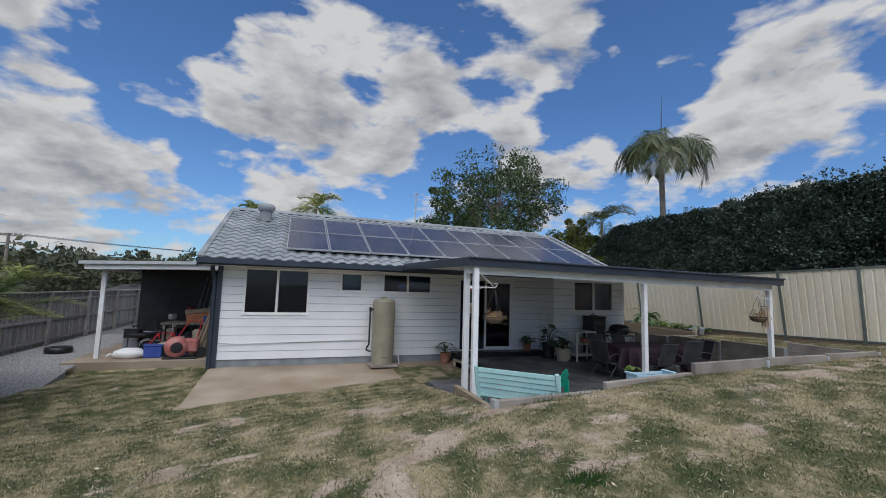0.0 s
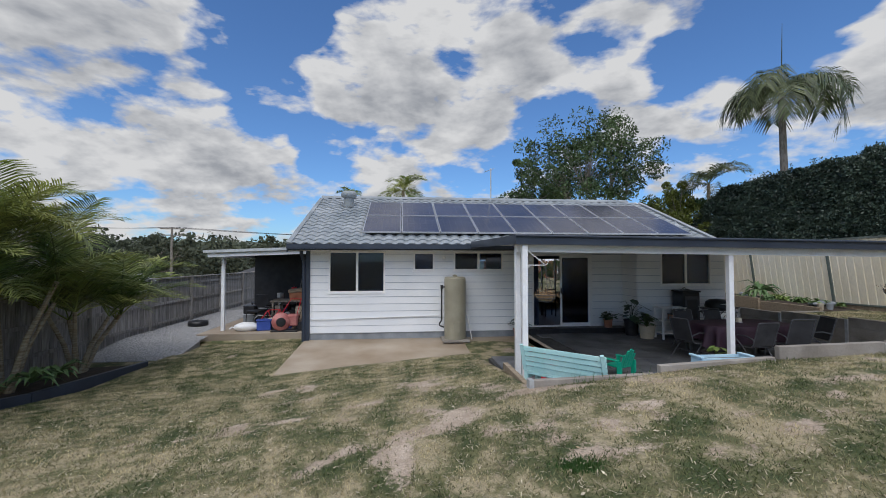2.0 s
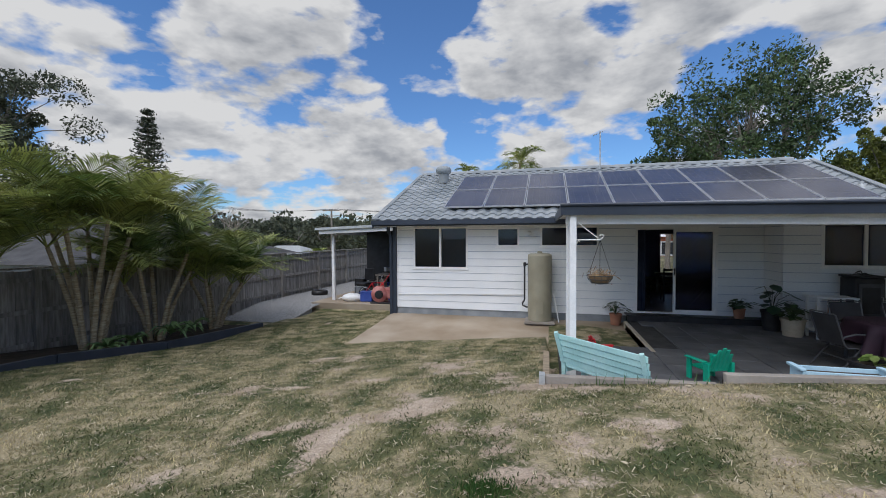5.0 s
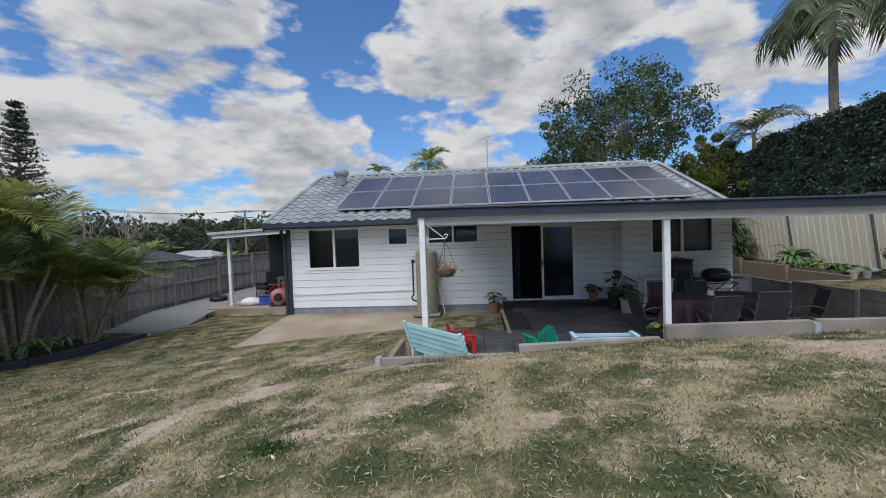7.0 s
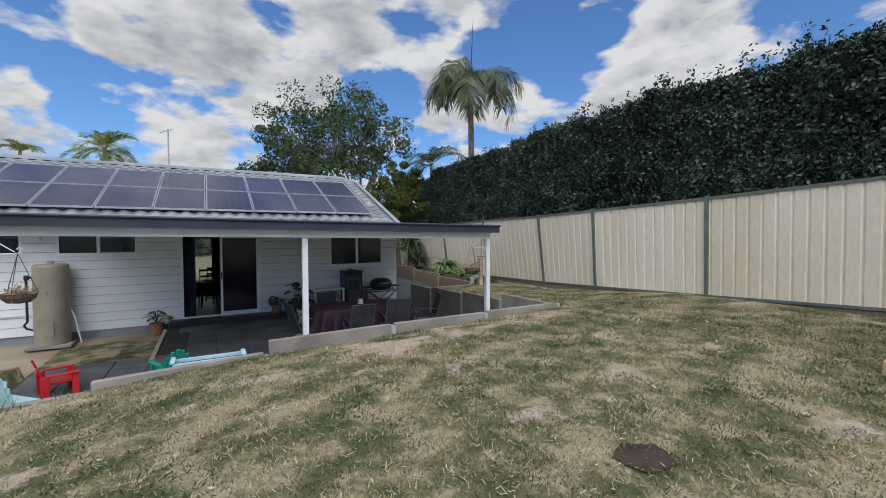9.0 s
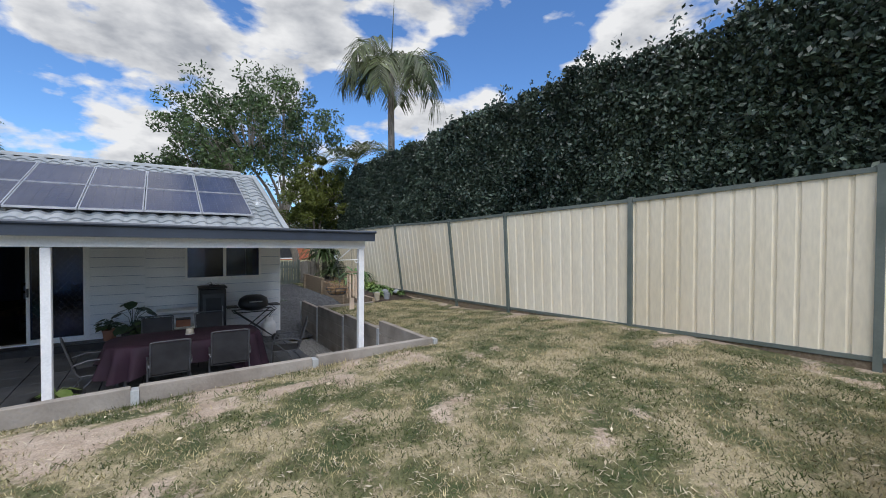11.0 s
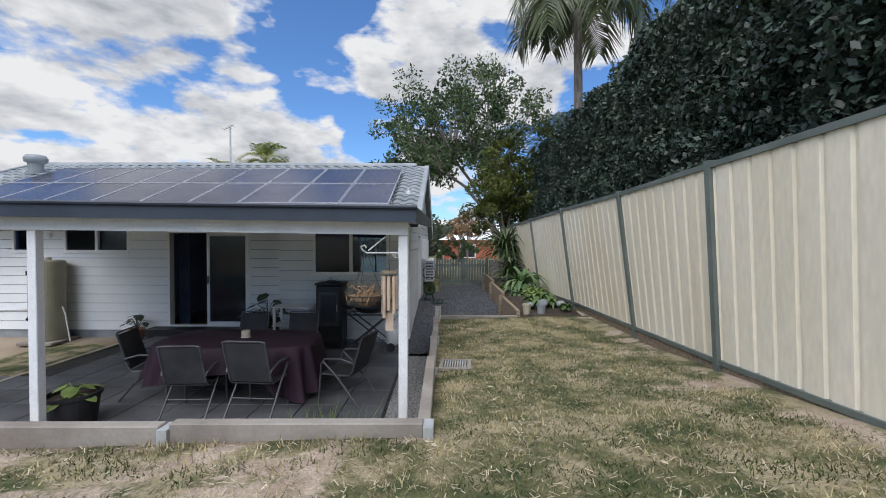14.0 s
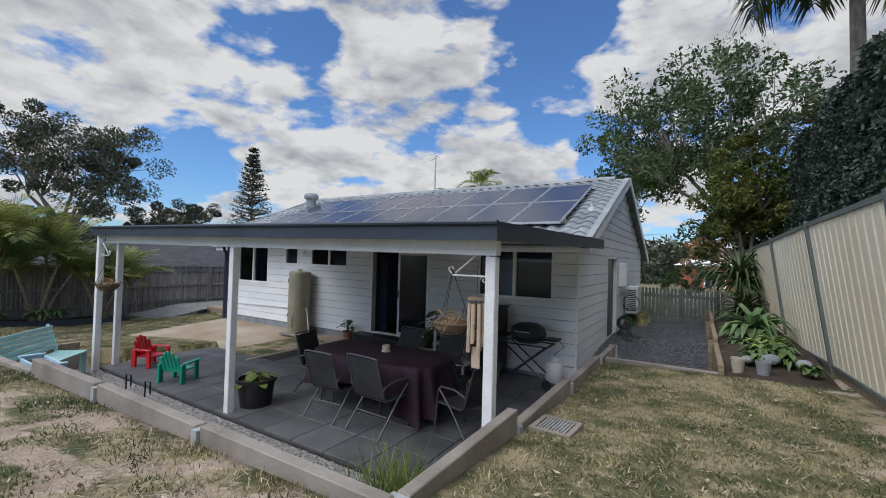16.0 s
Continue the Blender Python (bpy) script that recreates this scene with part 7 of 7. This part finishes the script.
for x0_, x1_, yy in ((4.25, 4.5, 11.55),):
    th = thing("curtain", pose(0, 0, 0), "dark blue gathered curtain inside the window", "curtain")
    bm = bmesh.new()
    cols = [(bm.verts.new((x0_ + (x1_ - x0_) * k / 24, yy + 0.03 * math.sin(k * 1.6), 2.40)), bm.verts.new((x0_ + (x1_ - x0_) * k / 24, yy + 0.035 * math.sin(k * 1.6 + 0.3), 0.9 if x0_ < 0 else 0.12))) for k in range(25)]
    for c0, c1 in zip(cols, cols[1:]):
        bm.faces.new((c0[0], c0[1], c1[1], c1[0]))
    part("fabric", bm, CURT, th, smooth=True)
    part("rod", tubeb([(x0_ - 0.05, yy, 2.41), (x1_ + 0.05, yy, 2.41)], 0.012, 6), BLACK, th)

# ---- beyond the fences ----
def far_house(name, x0, x1, y0, y1, base, eave, ridge, along, wall_m, roof_m, label):
    th = thing(name, pose(0, 0, 0), label, "house")
    part("wall", boxb(x0, x1, y0, y1, base, eave - 0.01), wall_m, th)
    bm = bmesh.new()
    o = 0.5
    if along == "y":
        xm, q = (x0 + x1) / 2, (x1 - x0) / 2 * 0.8
        vs = [bm.verts.new(v) for v in ((x0 - o, y0 - o, eave), (x1 + o, y0 - o, eave), (x1 + o, y1 + o, eave), (x0 - o, y1 + o, eave), (xm, y0 + q, ridge), (xm, y1 - q, ridge))]
        for f in ((0, 1, 4), (1, 2, 5, 4), (2, 3, 5), (3, 0, 4, 5), (3, 2, 1, 0)):
            bm.faces.new([vs[i] for i in f])
    else:
        ym, q = (y0 + y1) / 2, (y1 - y0) / 2 * 0.8
        vs = [bm.verts.new(v) for v in ((x0 - o, y0 - o, eave), (x1 + o, y0 - o, eave), (x1 + o, y1 + o, eave), (x0 - o, y1 + o, eave), (x0 + q, ym, ridge), (x1 - q, ym, ridge))]
        for f in ((0, 1, 5, 4), (1, 2, 5), (2, 3, 4, 5), (3, 0, 4), (3, 2, 1, 0)):
            bm.faces.new([vs[i] for i in f])
    part("roof", bm, roof_m, th)
    for k in range(2):
        xx = x0 + (x1 - x0) * (0.25 + 0.5 * k)
        w_ = part("window", boxb(xx - 0.7, xx + 0.7, y0 - 0.05, y0 + 0.02, base + 1.0, eave - 0.4), TRIM, th)
        part("pane", boxb(xx - 0.6, xx + 0.6, y0 - 0.065, y0 - 0.052, base + 1.1, eave - 0.5), BLACK, w_)
    return th


far_house("neighbour_house", 10.2, 19, 40, 48, -0.6, 2.05, 3.7, "x", BRICK, TRIM, "red brick house with a white roof beyond the gate")
far_house("neighbour_house", -22, -13, 10.5, 22, -1.6, 1.15, 2.75, "y", BASE, ROOFD, "low dark-roofed house past the paling fence")
far_house("neighbour_house", -40, -30, 50, 58, -3.0, -0.6, 1.0, "x", TRIM, GALV, "distant pale house among the trees")
far_house("neighbour_house", -24, -15, 60, 68, -3.0, -0.4, 1.3, "x", POTC, ROOFD, "distant pale house among the trees")
poles = ((-26.3, 51.1, 6.0), (-39.5, 42, 6.3))
for x, y, z in poles:
    th = thing("power_pole", pose(x, y, -3), "timber power pole with crossarms", "power pole", "power poles")
    part("shaft", tubeb([(0, 0, 0), (0, 0, z + 3)], 0.17, 8, taper=0.12), BARK, th)
    for k, w_ in ((0.0, 1.3), (0.75, 1.15)):
        part("crossarm", boxb(-w_, w_, -0.06, 0.06, z + 2.75 - k, z + 2.87 - k), BARK, th)
    for k in range(4):
        part("insulator", latheb([(0.05, 0), (0.07, 0.05), (0.03, 0.14), (0, 0.15)], 8, m=pose(-1.1 + 0.73 * k, 0, z + 2.87)), TRIM, th)
th = thing("power_lines", pose(0, 0, 0), "thin black power lines between the poles", "cables")
for k, off in enumerate((-1.1, -0.37, 0.37, 1.1)):
    a, b, c = Vector((-39.5 + off, 42, 6.3)), Vector((-26.3 + off, 51.1, 6.0)), Vector((6 + off, 72, 6.5))
    for p, q in ((a, b), (b, c)):
        part("cable", tubeb([p.lerp(q, t) + Vector((0, 0, -2.2 * t * (1 - t))) for t in [i / 10 for i in range(11)]], 0.013, 4, caps=False), BLACK, th)


# bar stools inside the sliding door
def bar_stool(x, y, turn):
    th = thing("bar_stool", pose(x, y, 0.10, 0, 0, turn), "black bar stool standing inside the sliding door", "stool", "bar stools")
    part("seat", boxb(-0.19, 0.19, -0.19, 0.19, 0.66, 0.70, bevel=0.012), BLACK, th)
    for sx_ in (-1, 1):
        for sy_ in (-1, 1):
            part("leg", tubeb([(0.20 * sx_, 0.20 * sy_, 0.0), (0.16 * sx_, 0.16 * sy_, 0.66)], 0.017, 6), BLACK, th)
        part("back_post", tubeb([(0.16 * sx_, 0.17, 0.68), (0.16 * sx_, 0.22, 1.08)], 0.014, 6), BLACK, th)
    for z_ in (0.86, 1.04):
        part("back_rail", boxb(-0.17, 0.17, 0.19, 0.21, z_ - 0.03, z_ + 0.03, bevel=0.005), BLACK, th)
    part("foot_rail", tubeb([(-0.19, -0.19, 0.24), (0.19, -0.19, 0.24)], 0.012, 6), BLACK, th)


bar_stool(4.75, 13.3, 10)
bar_stool(4.85, 14.1, -15)


# stacked tubs and leaning poles in the carport
g = random.Random(21)
for x_, y_ in ((-4.75, 15.15), (-4.2, 15.2), (-3.65, 15.25), (-4.7, 14.6), (-4.15, 14.65)):
    z_ = cz
    for level in range(g.choice((2, 3))):
        w_, d_, h_ = g.uniform(0.17, 0.23), g.uniform(0.16, 0.22), g.uniform(0.22, 0.36)
        th = thing("storage_tub", pose(x_ + g.uniform(-0.03, 0.03), y_, z_, 0, 0, g.uniform(-14, 14)), "dark storage tub stacked in the carport", "tub", "carport tubs")
        part("body", boxb(-w_, w_, -d_, d_, 0.0, h_ - 0.03, bevel=0.02), g.choice((BLACK, DARKM, NAVY, BASE)), th)
        part("lid", boxb(-w_ - 0.015, w_ + 0.015, -d_ - 0.015, d_ + 0.015, h_ - 0.029, h_, bevel=0.01), g.choice((BLACK, NAVY, GALV, TERRA)), th)
        z_ += h_
for k in range(4):
    x_ = -2.75 - 0.16 * k
    tagged(part("pole", tubeb([(x_ - 0.1, 15.1 - 0.1 * k, cz + 0.01), (x_ + 0.06 * k, 15.57, 1.75 + 0.1 * k)], 0.018, 6), g.choice((TIMBER, GALV, WOODP))), "long pole leaning in the carport", "pole", group="leaning poles")


# ---- solar panels ----
def solar_panel(x, u, w, h):
    """x: left edge; u: distance up the slope of its lower edge."""
    m = pose(0, EAVE_Y, roof_z(EAVE_Y)) @ Matrix.Rotation(PITCH, 4, "X") @ Matrix.Translation((x, u, 0.11))
    th = thing("solar_panel", m, "dark blue solar panel in a silver frame on the roof", "solar panel", "solar panels")
    return th


SW, SH = 1.07, 1.62
cell_bm = bmesh.new()
box(cell_bm, 0.022, SW - 0.042, 0.022, SH - 0.042, 0.0, 0.026)
cell_me = bpy.data.meshes.new("glass_face")
cell_bm.to_mesh(cell_me)
cell_bm.free()
cell_me.materials.append(CELL)
fr_bm = bmesh.new()
for a in ((0, SW - 0.02, 0, 0.022), (0, SW - 0.02, SH - 0.042, SH - 0.02), (0, 0.022, 0.022, SH - 0.042), (SW - 0.042, SW - 0.02, 0.022, SH - 0.042)):
    box(fr_bm, *a, -0.005, 0.035)
fr_me = bpy.data.meshes.new("frame")
fr_bm.to_mesh(fr_me)
fr_bm.free()
fr_me.materials.append(ALU)
bus_bm = bmesh.new()
for k in range(1, 6):
    box(bus_bm, SW * k / 6 - 0.012, SW * k / 6 - 0.009, 0.024, SH - 0.044, 0.0262, 0.0272)
for k in range(1, 10):
    box(bus_bm, 0.024, SW - 0.044, SH * k / 10 - 0.011, SH * k / 10 - 0.009, 0.0262, 0.0272)
bus_me = bpy.data.meshes.new("cell_grid")
bus_bm.to_mesh(bus_me)
bus_bm.free()
bus_me.materials.append(DARKM)
rail_me = mesh_of("mount_rail", [(x, y, z) for x in (0.0, SW) for y in (0.3, 0.34) for z in (-0.10, -0.006)], [(0, 1, 3, 2), (4, 6, 7, 5), (0, 4, 5, 1), (2, 3, 7, 6), (0, 2, 6, 4), (1, 5, 7, 3)], ALU)
for row in range(2):
    for k in range(9):
        th = solar_panel(-0.58 + SW * k, 0.62 + (SH + 0.01) * row, SW, SH)
        child("glass_face", cell_me, th)
        child("frame", fr_me, th)
        tagged(child("cell_grid", bus_me, th), kind="stuff")
        child("mount_rail", rail_me, th)


# ---- weatherboards ----
def boards(parent, along, plane, out, u0, u1, z0, z1, holes, expo=0.196, clip=None):
    """Rebated boards on a wall face, with a shadow groove between them. out: -1 or 1, the way the face looks. clip gives the span left at a height."""
    z, k = z0, 0
    while z < z1 - 0.02:
        zt = min(z + expo - 0.011, z1)
        spans = [(u0, u1, z, zt)]
        for h in holes:
            nxt = []
            for a, b, c, d in spans:
                if h[0] >= b or h[1] <= a or h[2] >= d - 0.004 or h[3] <= c + 0.004:
                    nxt.append((a, b, c, d))
                    continue
                if h[0] > a:
                    nxt.append((a, h[0], c, d))
                if h[1] < b:
                    nxt.append((h[1], b, c, d))
                if h[2] > c + 0.015:
                    nxt.append((max(a, h[0]), min(b, h[1]), c, h[2]))
                if h[3] < d - 0.015:
                    nxt.append((max(a, h[0]), min(b, h[1]), h[3], d))
            spans = nxt
        for a, b, c, d in spans:
            if clip is not None:
                lo, hi = clip((c + d) / 2)
                a, b = max(a, lo), min(b, hi)
                if b - a < 0.05:
                    continue
            tb = 0.036 - 0.008 * (c - z) / expo
            tt = 0.036 - 0.008 * (d - z) / expo
            vs = []
            for uu in (a, b):
                for w_, zz in ((0.0, c), (tb, c), (tt, d), (0.0, d)):
                    vs.append((uu, plane + out * w_, zz) if along == "x" else (plane + out * w_, uu, zz))
            child("board", mesh_of("board", vs, [(0, 1, 2, 3), (4, 7, 6, 5), (0, 4, 5, 1), (1, 5, 6, 2), (2, 6, 7, 3), (3, 7, 4, 0)], WHITE), parent)
        z += expo
        k += 1


boards(wall_back, "x", WALL_Y, -1, LEFT_X + 0.065, STEP_X - 0.001, 0.05, 2.288, [W1, W2, W3, DOOR])
boards(wall_bay, "x", BAY_Y, -1, STEP_X - 0.022, RIGHT_X - 0.002, 0.05, 2.33, [W5])
boards(wall_step, "y", STEP_X, -1, BAY_Y + 0.002, WALL_Y - 0.026, 0.05, 2.40, [])
gable_clip = lambda z: (BAY_Y - 0.02, FRONT_Y) if z < roof_z(BAY_Y + 0.3) - 0.2 else (RIDGE_Y - (RIDGE_Z - 0.17 - z) / math.tan(PITCH), RIDGE_Y + (RIDGE_Z - 0.17 - z) / math.tan(PITCH))
boards(wall_right, "y", RIGHT_X, 1, BAY_Y + 0.002, FRONT_Y, 0.05, 4.15, [SIDED], clip=gable_clip)
tagged(part("corner_trim", boxb(RIGHT_X - 0.001, RIGHT_X + 0.03, BAY_Y - 0.03, BAY_Y + 0.001, 0.03, 2.33), TRIM), "white corner stop of the weatherboards", "trim", kind="structure")

# ---- roof tiles ----
TW, TL = 0.30, 0.32
prof = [(0.0, 0.0), (0.03, 0.0), (0.06, 0.018), (0.10, 0.040), (0.15, 0.046), (0.20, 0.040), (0.24, 0.018), (0.27, 0.0), (0.31, 0.0)]
tv = [(x, y, z + (0.036 if y == 0 else 0.0) + dz) for y in (0.0, TL + 0.04) for dz in (0.0,) for x, z in prof] + [(x, 0.002, z + 0.004) for x, z in prof]
tf = [(k, k + 1, k + 10, k + 9) for k in range(8)] + [(k + 18, k + 19, k + 1, k) for k in range(8)]
tile_me = mesh_of("tile", tv, tf, TILE)
slope = math.hypot(RIDGE_Y - EAVE_Y, RIDGE_Z - roof_z(EAVE_Y))
rm = pose(0, EAVE_Y, roof_z(EAVE_Y)) @ Matrix.Rotation(PITCH, 4, "X")
placed, joined_v, joined_f = 0, [], []
cols_, rows_ = int((VERGE_R - VERGE_L) / TW), int(slope / TL)
for r in range(rows_):
    for c in range(cols_):
        m = rm @ Matrix.Translation((VERGE_L + 0.02 + TW * c, TL * r - 0.02, -0.022)) @ Matrix.Rotation(radians(rng.normal() * 0.25), 4, "Z")
        xc = VERGE_L + TW * c
        exposed = xc < -0.6 or xc > 8.95 or r < 2
        if exposed and placed < 298:
            ob = child("tile", tile_me, roof)
            ob.matrix_local = m
            placed += 1
        else:
            o = len(joined_v)
            joined_v += [m @ Vector(v) for v in tv]
            joined_f += [tuple(i + o for i in f) for f in tf]
tagged(child("more_tiles", mesh_of("more_tiles", joined_v, joined_f, TILE), roof), kind="stuff")
bm = bmesh.new()
for k in range(int((VERGE_R - VERGE_L) / 0.42)):
    x = VERGE_L + 0.42 * k
    rr = [[bm.verts.new((xx, RIDGE_Y + (0.13 + e) * math.cos(a), RIDGE_Z - 0.05 + (0.10 + e) * math.sin(a))) for a in (0, 0.6, 1.2, 1.94, 2.54, math.pi)] for xx, e in ((x, 0.012), (x + 0.43, 0.0))]
    for i in range(5):
        bm.faces.new((rr[0][i], rr[0][i + 1], rr[1][i + 1], rr[1][i]))
    bm.faces.new(rr[0][::-1])
tagged(part("ridge_capping", bm, TILE), "rounded grey ridge capping tiles", "trim", kind="structure")
for xv in (VERGE_L - 0.02, VERGE_R - 0.10):
    bm = bmesh.new()
    for k in range(int(slope / 0.36)):
        mm = rm @ Matrix.Translation((xv, 0.36 * k, 0.0))
        box(bm, 0, 0.13, 0, 0.375, 0.02 + 0.0, 0.062, bevel=0.012, m=mm)
    tagged(part("verge_capping", bm, TILE), "grey verge tiles along the gable edge", "trim", kind="structure")

# ---- pavers ----
floor_p = thing("patio_paving", pose(0, 0, 0), "charcoal concrete pavers with thin joints", "paving", kind="structure")
PW = 0.51
pav_bm = boxb(0.004, PW - 0.006, 0.004, PW - 0.006, -0.045, 0.0, bevel=0.005)
pav_me = bpy.data.meshes.new("paver")
pav_bm.to_mesh(pav_me)
pav_bm.free()
pav_me.materials.append(PAVER)
for j in range(8):
    for i in range(14):
        x, y = 2.36 + PW * i, 6.30 + PW * j
        if x < 3.9 and y > 8.0:
            continue
        ob = child("paver", pav_me, floor_p)
        ob.location = (x, y, rng.uniform(-0.004, 0.0))
        ob.rotation_euler = (0, 0, rng.normal() * 0.003)
for i in range(5 * 2):
    ob = child("paver", pav_me, floor_p)
    ob.location = (4.18 + PW * (i % 5), 6.30 + PW * (8 + i // 5), rng.uniform(-0.004, 0.0))
tagged(part("paver_edge", boxb(3.86, 3.935, 8.08, 10.75, -0.2, 0.004, bevel=0.006), POTC), "pale edging strip between slab and pavers", "edging", kind="structure")
